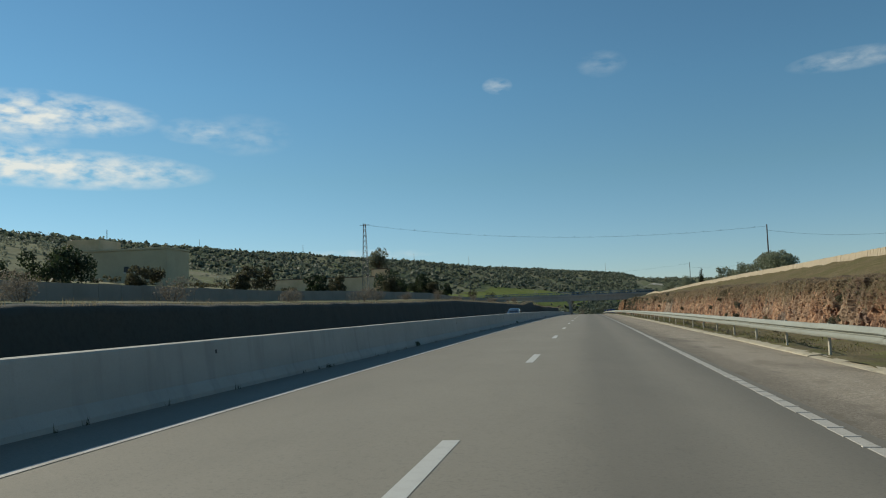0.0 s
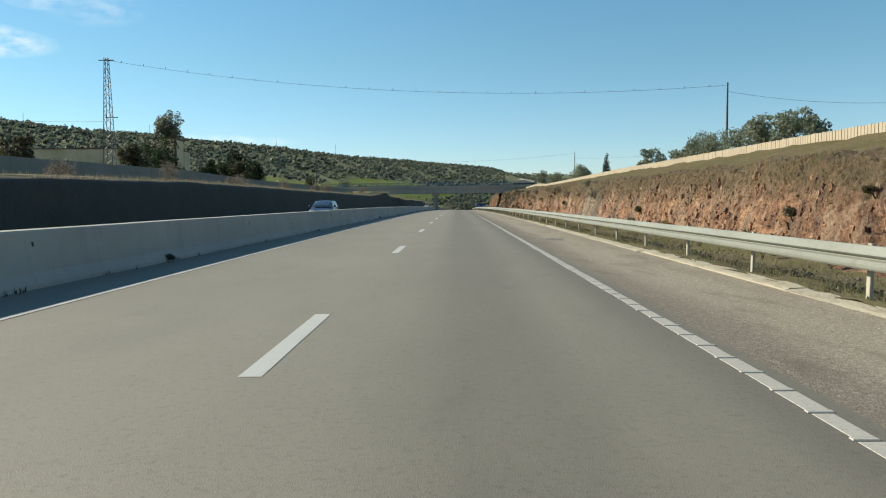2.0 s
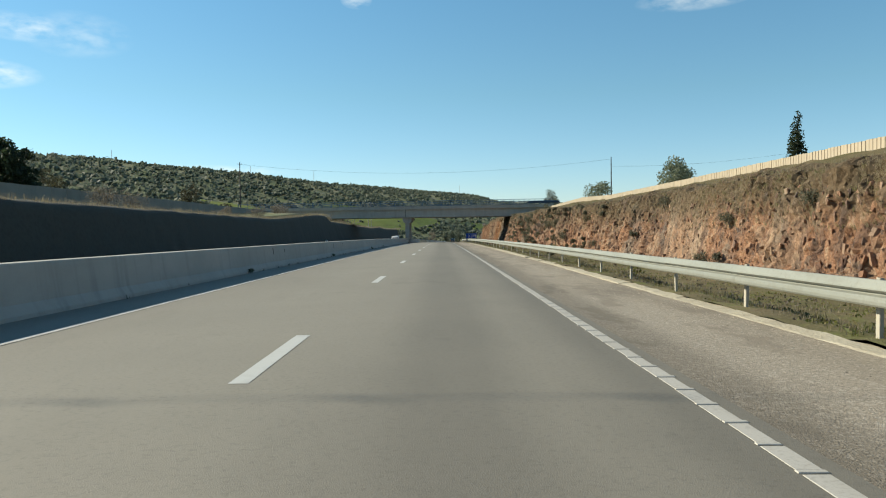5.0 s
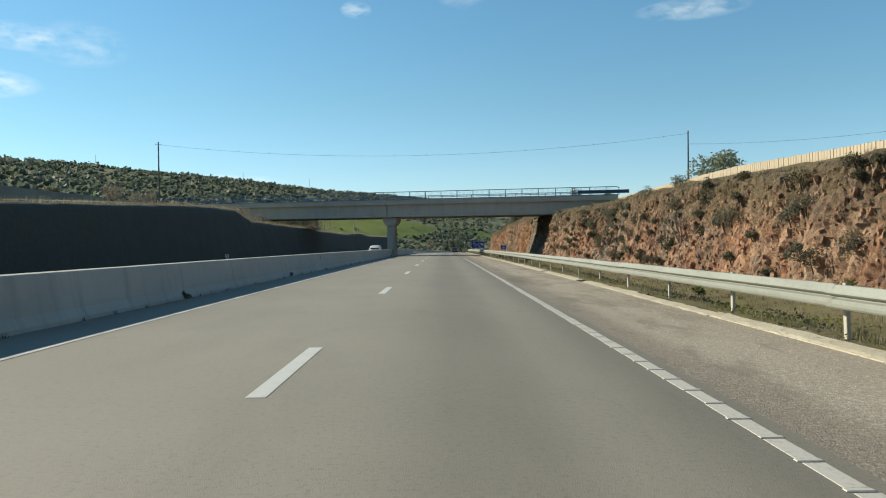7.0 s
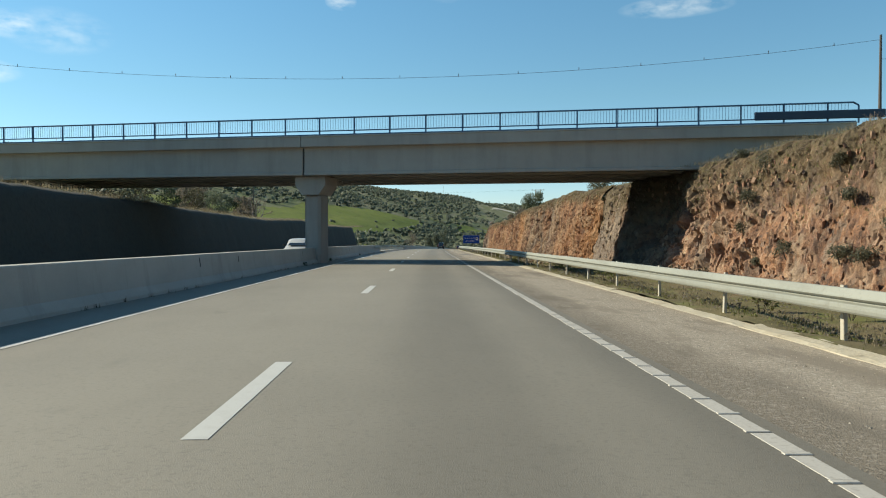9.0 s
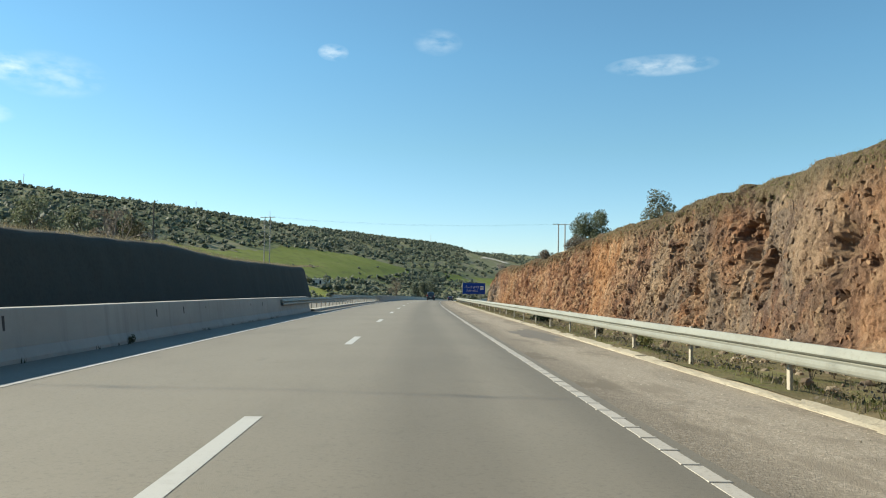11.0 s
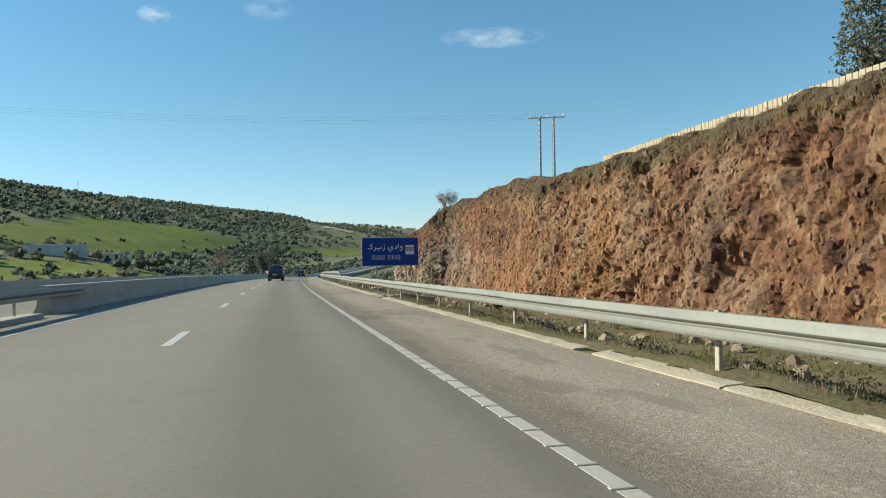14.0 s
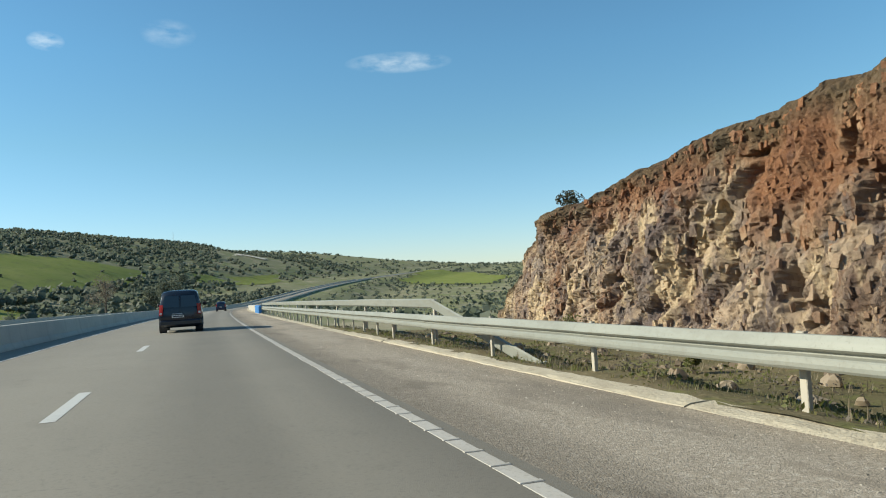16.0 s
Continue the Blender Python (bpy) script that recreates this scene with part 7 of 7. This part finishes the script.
    for sx in (-1, 1):
        for k, (a, b) in enumerate(spans):
            last = k == len(spans) - 1
            zt = top if van else height - 0.14
            b2 = b - (0.42 if last else 0.0)
            a2 = a + (0.22 if (k == 0 and not van) else 0.03)
            pts = [(sx * side_x(belt + 0.07), a, belt + 0.07), (sx * side_x(belt + 0.07), b, belt + 0.07), (sx * side_x(zt), b2, zt), (sx * side_x(zt), a2, zt)]
            quad("side_window", pts if sx > 0 else pts[::-1], GLASS_DARK, car, 0.006)
        lamp = [(sx * (hw - 0.02), 0.10, 0.78), (sx * (hw - 0.17), 0.03, 0.78), (sx * (hw - 0.2), 0.05, belt + 0.22), (sx * (hw - 0.05), 0.14, belt + 0.22)]
        tail = quad("tail_light", [(x, y - 0.03, z) for x, y, z in (lamp[::-1] if sx > 0 else lamp)], TAIL_RED)
        part("reversing_light", box((0.1, 0.02, 0.1), (sx * (hw - 0.11), 0.025, 0.86), 0.01), LAMP_CLEAR, tail)
        part("headlight", box((0.34, 0.2, 0.16), (sx * (hw - 0.24), L - 0.16, 0.66), 0.05), LAMP_CLEAR, car)
        part("mirror", box((0.2, 0.1, 0.17), (sx * (hw + 0.12), y0 - 0.25, belt + 0.14), 0.04), BLACK_PLASTIC, car)
        part("rear_reflector", box((0.16, 0.02, 0.06), (sx * (hw - 0.25), -0.012, 0.46), 0.01), TAIL_RED, car)
        for y in (0.78, L - 0.85):
            bm = tube((sx * (hw - 0.2), y, 0.32), (sx * (hw + 0.01), y, 0.32), 0.32, 0.32, 20)
            bmesh.ops.bevel(bm, geom=[e for e in bm.edges if e.calc_face_angle(0) > 1.0], offset=0.04, segments=2, affect="EDGES")
            wheel = part("wheel", bm, TYRE, car)
            part("rim", tube((sx * (hw - 0.05), y, 0.32), (sx * (hw + 0.015), y, 0.32), 0.205, 0.19, 16), RIM, wheel, "dull alloy rim")
            bm = bmesh.new()
            for k in range(6):
                add_box(bm, (0.012, 0.035, 0.17), (sx * (hw + 0.018), y + 0.1 * math.sin(k * math.pi / 3), 0.32 + 0.1 * math.cos(k * math.pi / 3)), 0.0, pose(0, 0, 0, -60 * k, 0, 0))
            part("spoke_ring", bm, BLACK_PLASTIC, wheel)
            arch = tube((sx * (hw - 0.3), y, 0.34), (sx * (hw + 0.004), y, 0.34), 0.39, 0.39, 20)
            part("wheel_arch", arch, BLACK_PLASTIC, car)
    part("rear_bumper", box((width - 0.06, 0.16, 0.24), (0, 0.05, 0.44), 0.05), paint, car)
    part("front_bumper", box((width - 0.12, 0.18, 0.26), (0, L - 0.1, 0.42), 0.06), paint, car)
    part("grille", box((0.8, 0.05, 0.12), (0, L - 0.0, 0.62), 0.02), BLACK_PLASTIC, car)
    plate = part("number_plate", box((0.5, 0.012, 0.11), (-0.1 if van else 0, -0.02, 0.72 if van else 0.62), 0.004), SIGN_WHITE, car)
    part("plate_bar", box((0.4, 0.004, 0.05), (-0.1 if van else 0, -0.029, 0.72 if van else 0.62)), SIGN_BLACK, plate)
    if van:
        part("handle_bar", box((0.42, 0.03, 0.035), (-0.12, -0.012, 0.83), 0.01), RIM, car, "chrome strip above the plate")
        part("door_gap", box((0.012, 0.01, 1.1), (0.0, 0.015, 1.0)), BLACK_PLASTIC, car)
    return car


make_car("van", at(455.0, 0.69, 0.015), car_paint("dark_blue_paint", (0.012, 0.017, 0.027)), "dark blue passenger van driving away in the lane", 4.4, 1.82, 1.82)
make_car("car_ahead", at(560.0, 1.7, 0.015), car_paint("navy_paint", (0.015, 0.02, 0.05)), "dark small car far ahead on the motorway", 4.1, 1.75, 1.62)
make_car("oncoming_car", at(111.6, -9.4, 0.0, 180), car_paint("steel_blue_paint", (0.05, 0.085, 0.13)), "steel-blue estate car on the opposite carriageway", 4.5, 1.76, 1.45, False)
make_car("oncoming_car", at(291.0, -8.6, 0.0, 180), car_paint("white_paint", (0.6, 0.6, 0.58)), "white car on the opposite carriageway", 4.2, 1.76, 1.48, False)

# ---- bushes and trees by the road ----
tree("eucalyptus", stand(-51.7, 189.1), 18.2 - stand(-51.7, 189.1).z, 6.6, GUM_LEAF, "tall eucalyptus with ragged crown behind the house", seed=3, leaves=5200, size=0.19, clumps=15, low=0.56, trunk=0.55)
b = stand(-40.5, 155)
tree("dark_tree", b, 10.2 - b.z, 9.4, DARK_LEAF, "broad dark evergreen bush in front of the ochre house", seed=9, leaves=6000, size=0.17, low=0.08, trunk=0.12, clumps=24)
for k, (x, y, top, w) in enumerate(((-44.5, 203, 10.9, 6.0), (-41.5, 200, 11.8, 6.0), (-39.3, 198, 10.2, 5.0), (-52, 214, 10.2, 6.0))):
    tree("dark_tree", stand(x, y), top - stand(x, y).z, w, DARK_LEAF, "dense dark evergreen tree beyond the house", seed=10 + k, leaves=5200, size=0.18, low=0.12, trunk=0.2)
for k, (x, y, top, w) in enumerate(((-34.5, 143, 8.4, 6.0), (-33, 128, 7.2, 4.6), (-40, 118, 7.4, 5.0), (-38, 104, 7.0, 5.5), (-44, 96, 8.0, 6.0), (-40, 84, 6.6, 5.0), (-55.2, 68, 8.4, 13.0), (-50, 78, 7.4, 6.0), (-36, 182, 8.2, 4.5), (-30, 166, 7.6, 4.0))):
    tree("roadside_tree", stand(x, y), max(2.2, top - stand(x, y).z), w, DARK_LEAF if k % 3 == 0 or k == 6 else SCRUB_LEAF, "dark shaggy evergreen bush-tree behind the grey wall", seed=20 + k, leaves=9000 if k == 6 else 3600, size=0.15, low=0.1, trunk=0.15, group="trees behind the wall")
for k in range(20):
    s, u = 22 + 13.5 * k + 5 * math.sin(k * 3.1), -20.3 - 1.6 * math.sin(k * 1.7)
    bush("dry_bush", on_ground(s, u), 1.2 + 0.4 * math.sin(k * 2.3), 2.8, DRY_TWIG, "leafless pale dry bush on the cutting's rim", 200 + k, 1700, 0.044)
for k, (s, u, h, w) in enumerate(((205, -40, 4, 5), (232, -34, 3.6, 4), (330, -30, 3.2, 4.5), (345, -36, 4, 5), (318, -34, 4.2, 5), (362, -40, 3.5, 5), (372, -33, 3, 4))):
    tree("rim_tree", on_ground(s, u), h, w, SCRUB_LEAF, "olive-green bushy tree beyond the cutting", seed=60 + k, leaves=1600, size=0.12, low=0.12, trunk=0.2)
for k, (s, u, h, w, leaf) in enumerate(((333, -31, 4.6, 5.5, DRY_TWIG), (341, -36, 5.2, 6.0, DARK_LEAF), (352, -34, 4.4, 5.0, OLIVE), (360, -31, 4.0, 5.0, DRY_TWIG), (368, -37, 5.0, 5.5, OLIVE), (378, -35, 4.6, 5.0, SCRUB_LEAF), (386, -40, 4.8, 6.0, DARK_LEAF), (346, -44, 5.5, 6.5, SCRUB_LEAF))):
    tree("rim_tree", on_ground(s, u), h, w, leaf, "leafless pale brown tree beyond the cutting" if leaf is DRY_TWIG else "bushy grey-green tree beyond the cutting", seed=260 + k, leaves=3000, size=0.12, low=0.1, trunk=0.2, group="trees beyond the cutting")
bare_tree("bare_tree", on_ground(352, -27), 5.0, 4.0, "leafless greyish tree on the rim of the cutting", 77, blossom=False)
tree("bare_tree", stand(-1.5, 591), 9.0, 9.5, DRY_TWIG, "broad leafless brownish tree beside the river bridge", seed=79, leaves=5000, size=0.09, low=0.42, trunk=0.35, clumps=18)
for k, (x, y, h, w) in enumerate(((13, 712, 13.0, 9.0), (18, 722, 15.0, 10.0), (8, 728, 12.0, 8.0))):
    tree("roadside_tree", stand(x, y), h, w, HILL_LEAF, "rounded dark green tree by the far roadside", seed=160 + k, leaves=4000, size=0.28, low=0.3, trunk=0.2)
for k, (x, y, h, w) in enumerate(((-68, 641, 4.2, 4.6), (-60, 636, 3.8, 4.2), (-51, 640, 4.4, 5.0), (-44, 650, 4.0, 4.4), (-37, 656, 4.6, 5.0), (-72, 650, 5.0, 4.6), (-64, 668, 6.0, 4.0), (-57, 670, 6.5, 4.0))):
    tree("olive_tree", stand(x, y), h, w, OLIVE, "round grey-green olive tree beside the white farmhouse", seed=170 + k, leaves=1500, size=0.18, low=0.12, trunk=0.2, group="olives round the farm")
bare_tree("blossom_tree", on_ground(378, -34), 4.0, 4.0, "pale blossoming tree in the valley", 78, blossom=True)
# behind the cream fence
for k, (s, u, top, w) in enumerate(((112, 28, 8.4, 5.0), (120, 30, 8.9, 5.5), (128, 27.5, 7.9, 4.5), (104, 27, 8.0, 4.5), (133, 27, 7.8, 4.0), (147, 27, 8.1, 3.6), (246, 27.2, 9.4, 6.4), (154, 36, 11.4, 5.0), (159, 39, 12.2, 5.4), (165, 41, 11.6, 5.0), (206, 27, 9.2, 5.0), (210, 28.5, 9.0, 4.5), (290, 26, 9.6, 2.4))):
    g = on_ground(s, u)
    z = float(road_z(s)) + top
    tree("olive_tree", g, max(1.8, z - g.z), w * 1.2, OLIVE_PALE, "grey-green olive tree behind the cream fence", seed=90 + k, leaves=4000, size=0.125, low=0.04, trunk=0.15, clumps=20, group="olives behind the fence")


def cypress(base, height, width):
    top = thing("cypress", Matrix.Translation(base), "slim dark cypress behind the fence", "tree")
    rng = np.random.RandomState(5)
    part("trunk", tube((0, 0, -0.3), (0, 0, height * 0.9), 0.1, 0.03, 6), BARK, top)
    cs, rs_ = [], []
    for k in range(14):
        t = k / 13
        cs.append((rng.normal() * 0.12, rng.normal() * 0.12, height * (0.15 + 0.78 * t)))
        rs_.append(width / 2 * (1.05 - 0.85 * t))
    v, f = leaf_cloud(cs, rs_, 2000, 0.11, rng)
    mesh_object("crown", v.tolist(), f.tolist(), DARK_LEAF, top)


b = stand(27.8, 178.3)
cypress(b, 9.2 - b.z, 1.6)
# on top of the tall cutting
b = on_ground(358.6, 18.8)
tree("olive_tree", b, 6.6 - b.z, 4.4, OLIVE, "bushy grey-green olive tree on the rock's edge", seed=130, leaves=15000, size=0.075, low=0.08, trunk=0.2, clumps=26)
b = stand(43.4, 402.9)
tree("eucalyptus", b, 14.9 - b.z, 6.0, GUM_LEAF, "tall eucalyptus behind the fence on the rock", seed=131, leaves=7000, size=0.15, low=0.15, trunk=0.4, clumps=24)
for k, (s, u, h, w) in enumerate(((352.8, 16.0, 1.8, 3.0), (373.5, 16.2, 1.3, 2.6), (347.5, 16.0, 0.8, 1.4))):
    bush("dry_bush", spot(s, u, float(np.interp(s, *RIM_TOP)) - 0.2), h, w, DRY_TWIG, "dense leafless reddish-brown bush on the rock's edge", 300 + k, 7000, 0.045)
b = spot(422.2, 14.6, 5.3)
bare_tree("almond_tree", b, 2.7, 1.9, "small almond tree in pale blossom on the rock's corner", 140, blossom=True)
bush("bush", spot(429.5, 15.6, 5.5), 1.0, 1.3, SCRUB_LEAF, "dark scrubby bush on the rock's edge", 141, 700, 0.06)
bush("bush", spot(446.5, 15.6, 4.0), 0.8, 1.2, SCRUB_LEAF, "dark scrubby bush at the end of the rock", 142, 600, 0.06)
bare_tree("dry_bush", on_ground(256, 17.5), 1.8, 2.6, "leafless bush beside the bridge end", 310, category="bush")
bush("bush", spot(325.0, 8.6, -0.4), 0.95, 1.7, DARK_LEAF, "dark leafy bush in the ditch under the guardrail", 143, 1500, 0.06)
# larger growth on the blocky cutting before the bridge
bare_tree("bare_tree", spot(214.2, 13.6, 1.2), 2.6, 2.6, "pale leafless little tree rooted in the rock", 144)
for k, (s, u, z, size, leaf) in enumerate(((215.4, 13.5, 0.7, 1.0, DARK_LEAF), (223.4, 14.0, 2.2, 1.0, SCRUB_LEAF), (233.4, 14.1, 3.0, 1.3, SHRUB_LEAF), (231.6, 14.1, 2.7, 1.0, SHRUB_LEAF), (212.2, 14.3, 2.7, 1.3, DARK_LEAF), (226.7, 14.4, 3.1, 0.8, SCRUB_LEAF), (218.3, 14.9, 4.0, 1.3, SHRUB_LEAF), (236.9, 13.6, 1.6, 0.9, SCRUB_LEAF), (239.5, 13.9, 2.5, 0.9, SHRUB_LEAF))):
    cushion("rock_shrub", spot(s, u, z), size, size * 1.1, leaf, "dense dark shrub growing on the rock", 380 + k, 1000, 0.045, "shrubs on the rock")
# shrubs clinging to the rock
rng_b = random.Random(12)
for k in range(135):
    s = rng_b.choice((rng_b.uniform(30, 262), rng_b.uniform(180, 262), rng_b.uniform(190, 255)))
    fs, fU, fZ = FACES["rock_cutting_2"]
    fi, fj = int(np.searchsorted(fs, s)) % len(fs), rng_b.randint(6, fU.shape[1] - 2)
    z = float(fZ[fi, fj])
    size = rng_b.choice((0.45, 0.55, 0.7, 0.95)) * rng_b.uniform(0.85, 1.15)
    cushion("rock_shrub", spot(s, float(fU[fi, fj]) - 0.22, z - size * 0.35), size, size * 1.1, SHRUB_LEAF if k % 4 else SCRUB_LEAF, "small round grey-green shrub growing on the rock", 400 + k, 680, 0.036, "shrubs on the rock")
for k in range(10):
    s = rng_b.uniform(20, 310)
    bush("weed_clump", spot(s, -4.76, 0.0), 0.18, 0.26, OLIVE, "grey-green weed at the foot of the concrete barrier", 500 + k, 160, 0.03, "weeds by the barrier", "weed")


# ---- rails at the river bridge ----
def approach_rail():
    """A second rail that swings in from the rock's end to the bridge."""
    rail = thing("bridge_approach_rail", Matrix(), "galvanised approach rail swinging in to the river bridge", "guardrail")
    pts = [(430.8, 6.85, -0.12), (437.6, 7.1, 0.9), (446, 7.08, 0.92), (458, 7.02, 0.92), (472, 6.98, 0.92), (488, 6.95, 0.9), (503, 6.92, 0.88)]
    for a, b in zip(pts, pts[1:]):
        p, q = spot(*a), spot(*b)
        n = max(1, int((q - p).length / 4))
        for k in range(n):
            c, d = p.lerp(q, k / n), p.lerp(q, (k + 1) / n)
            bm = bmesh.new()
            way = (d - c).to_track_quat("Y", "Z").to_matrix().to_4x4()
            add_box(bm, (0.06, (d - c).length + 0.05, 0.24), (0, 0, 0), 0.03)
            bmesh.ops.transform(bm, matrix=Matrix.Translation((c + d) / 2) @ way, verts=bm.verts)
            part("beam", bm, GALVANISED, rail)
            part("post", box((0.08, 0.1, 2.2), c + Vector((0.08, 0, -1.0)), 0.01), POST_STEEL, rail)


approach_rail()
PARAPET_BLUE = material("parapet_blue", (0.03, 0.16, 0.42), 0.5, spread=((2, 0.45, 0.75, (0.05, 0.2, 0.45), 0.5, ONE),))
for k in range(4):
    block = thing("parapet_block", at(498 + 2.2 * k, 6.35, 0.0), "painted concrete parapet block at the start of the river bridge", "parapet", "parapet blocks")
    part("block", box((0.3, 2.1, 0.8), (0, 0, 0.35), 0.05), PARAPET_BLUE, block)
parapet = sweep("bridge_parapet", ((6.5, -0.4), (6.45, 0.75), (6.75, 0.8), (6.85, -1.5)), np.arange(506, 1500, 8.0), CONCRETE)
tagged(parapet, "long concrete parapet of the river bridge", "parapet", kind="structure")
parapet = sweep("bridge_parapet_2", ((-14.9, -0.4), (-15.0, 0.85), (-15.3, 0.85), (-15.4, -3.0)), np.arange(412, 1500, 8.0), CONCRETE)
tagged(parapet, "long concrete parapet on the outer edge of the opposite carriageway", "parapet", kind="structure")

# small marker plate at the foot of the opposite cutting
marker = thing("marker_plate", at(234.6, -15.1, -0.1), "small white marker plate on a short post", "marker")
part("post", box((0.05, 0.05, 0.7), (0, 0.03, 0.2), 0.005), POST_STEEL, marker)
plate = part("plate", box((0.3, 0.02, 0.32), (0, 0, 0.68), 0.004), SIGN_WHITE, marker)
for k in (-0.06, 0.05):
    part("digit_bar", box((0.04, 0.006, 0.17), (k, -0.014, 0.68)), SIGN_BLACK, plate)

# drain slots and stains on the barrier, and a wet patch on the shoulder
# thin plates on the barrier face, the shade inside each slot painted as dark grey
SLOT = material("slot_shadow", (0.06, 0.056, 0.05), 0.95)
rng_s = random.Random(31)
barrier = bpy.data.objects["median_barrier"]
slot = mesh_of(box((0.02, 0.07, 0.24), (0, 0, 0), 0.004), "slot", SLOT)
s = 8.0
while s < 317:
    for k in range(rng_s.choice((1, 2, 3, 5))):
        shared("slot", slot, barrier, at(s, -4.957, 0.58 + rng_s.uniform(-0.06, 0.06)) @ pose(0, 0, 0, 0, -6, 0) @ Matrix.Diagonal((1, 1, rng_s.uniform(0.6, 1.2), 1)))
        s += 2.2
    s += rng_s.uniform(1, 4) if s > 286 else rng_s.uniform(6, 22)


def stain(s1, s2, u1, u2, seed, mat):
    """An irregular dark patch lying on the shoulder."""
    rng = random.Random(seed)
    n = 22
    cs, cu = (s1 + s2) / 2, (u1 + u2) / 2
    z = lambda u: -0.002 - 0.0185 * (u - 3.8) + 0.004
    verts = [spot(cs, cu, z(cu))]
    for k in range(n):
        a, r = 6.2832 * k / n, rng.uniform(0.6, 1.0)
        u = cu + (u2 - u1) / 2 * r * math.sin(a)
        verts.append(spot(cs + (s2 - s1) / 2 * r * math.cos(a), u, z(u)))
    mesh_object("wet_stain", verts, [(0, 1 + (k + 1) % n, 1 + k) for k in range(n)], mat, bpy.data.objects["road_shoulder"])


DAMP = material("damp_asphalt", (0.17, 0.145, 0.112), 0.75, spread=((25, 0.5, 0.7, (0.11, 0.095, 0.08), 0.6, ONE),), bump=0.6, bump_scale=40)
stain(301.5, 309.5, 4.5, 6.0, 1, DAMP)
stain(71.0, 73.0, 4.4, 5.1, 2, DAMP)

# small scrub along the foot of the rock
for k in range(90):
    s, u = rng_b.uniform(25, 446), rng_b.uniform(8.0, 13.2)
    size = rng_b.uniform(0.25, 0.6)
    bush("ditch_weed", spot(s, u, -0.25), size, size * 1.5, GREEN_GRASS if k % 2 else SCRUB_LEAF, "low leafy weed clump in the ditch", 700 + k, 170, 0.05, "weeds in the ditch", "weed")


# ---- loose grit on the hard shoulder ----
def shoulder_gravel(count, seed):
    rng = np.random.RandomState(seed)
    s = rng.uniform(18, 450, count)
    u = 6.2 - np.abs(rng.normal(size=count)) * 0.75
    u = np.where(u < 4.2, rng.uniform(4.4, 6.2, count), u)
    x, y, z = place(s, u, -0.002 - 0.0185 * (u - 3.8))
    r = 0.006 + 0.013 * rng.rand(count) ** 3
    a = rng.uniform(0, 6.28, count)
    pts = []
    for k in range(3):
        b = a + k * 2.094 + rng.uniform(-0.4, 0.4, count)
        pts.append(np.stack([x + r * np.cos(b), y + r * np.sin(b), z], 1))
    pts.append(np.stack([x + r * rng.uniform(-0.4, 0.4, count), y + r * rng.uniform(-0.4, 0.4, count), z + r * rng.uniform(0.3, 0.65, count)], 1))
    V = np.stack(pts, 1).reshape(-1, 3)
    n = np.arange(count)[:, None] * 4
    F = np.concatenate([n + np.array([0, 1, 3]), n + np.array([1, 2, 3]), n + np.array([2, 0, 3])])
    grit = leaf_material("grit_stones", (0.24, 0.205, 0.16), (0.4, 0.35, 0.28), (0.58, 0.52, 0.43), 0.0)
    ob = mesh_object("shoulder_gravel", V.tolist(), F.tolist(), grit)
    tagged(ob, "loose pale gravel scattered on the hard shoulder", "gravel", kind="stuff")


shoulder_gravel(26000, 91)


def ditch_rubble(s1, s2, count, seed):
    """Stones that fell from the rock into the ditch."""
    rng = np.random.RandomState(seed)
    s = rng.uniform(s1, s2, count)
    u = 13.3 - np.abs(rng.normal(size=count)) * 2.6
    u = np.where(u < 7.0, rng.uniform(7.0, 13.0, count), u)
    x, y, z = place(s, u, VERGE_TOP(s, u) - 0.03)
    r = 0.04 + 0.16 * rng.rand(count) ** 3
    tall = r * rng.uniform(0.6, 1.3, count)
    rings = []
    for level, wide in ((0.0, 1.0), (0.6, 0.9), (1.0, 0.45)):
        for k in range(6):
            b = k * 1.047 + rng.uniform(-0.35, 0.35, count)
            q = r * wide * rng.uniform(0.7, 1.2, count)
            rings.append(np.stack([x + q * np.cos(b), y + q * np.sin(b), z + tall * level * rng.uniform(0.85, 1.1, count)], 1))
    V = np.stack(rings, 1).reshape(-1, 3)
    n = np.arange(count)[:, None] * 18
    F = []
    for j in (0, 6):
        for k in range(6):
            m = (k + 1) % 6
            F += (n + np.array([j + k, j + m, j + 6 + m, j + 6 + k])).tolist()
    F += (n + np.arange(12, 18)).tolist()
    stone = leaf_material("fallen_stones", (0.2, 0.15, 0.1), (0.36, 0.28, 0.19), (0.5, 0.41, 0.29), 0.0)
    ob = mesh_object("ditch_rubble", V.tolist(), F, stone)
    tagged(ob, "fallen brown and grey stones in the roadside ditch", "rubble", kind="stuff")


ditch_rubble(280, 446, 2600, 93)
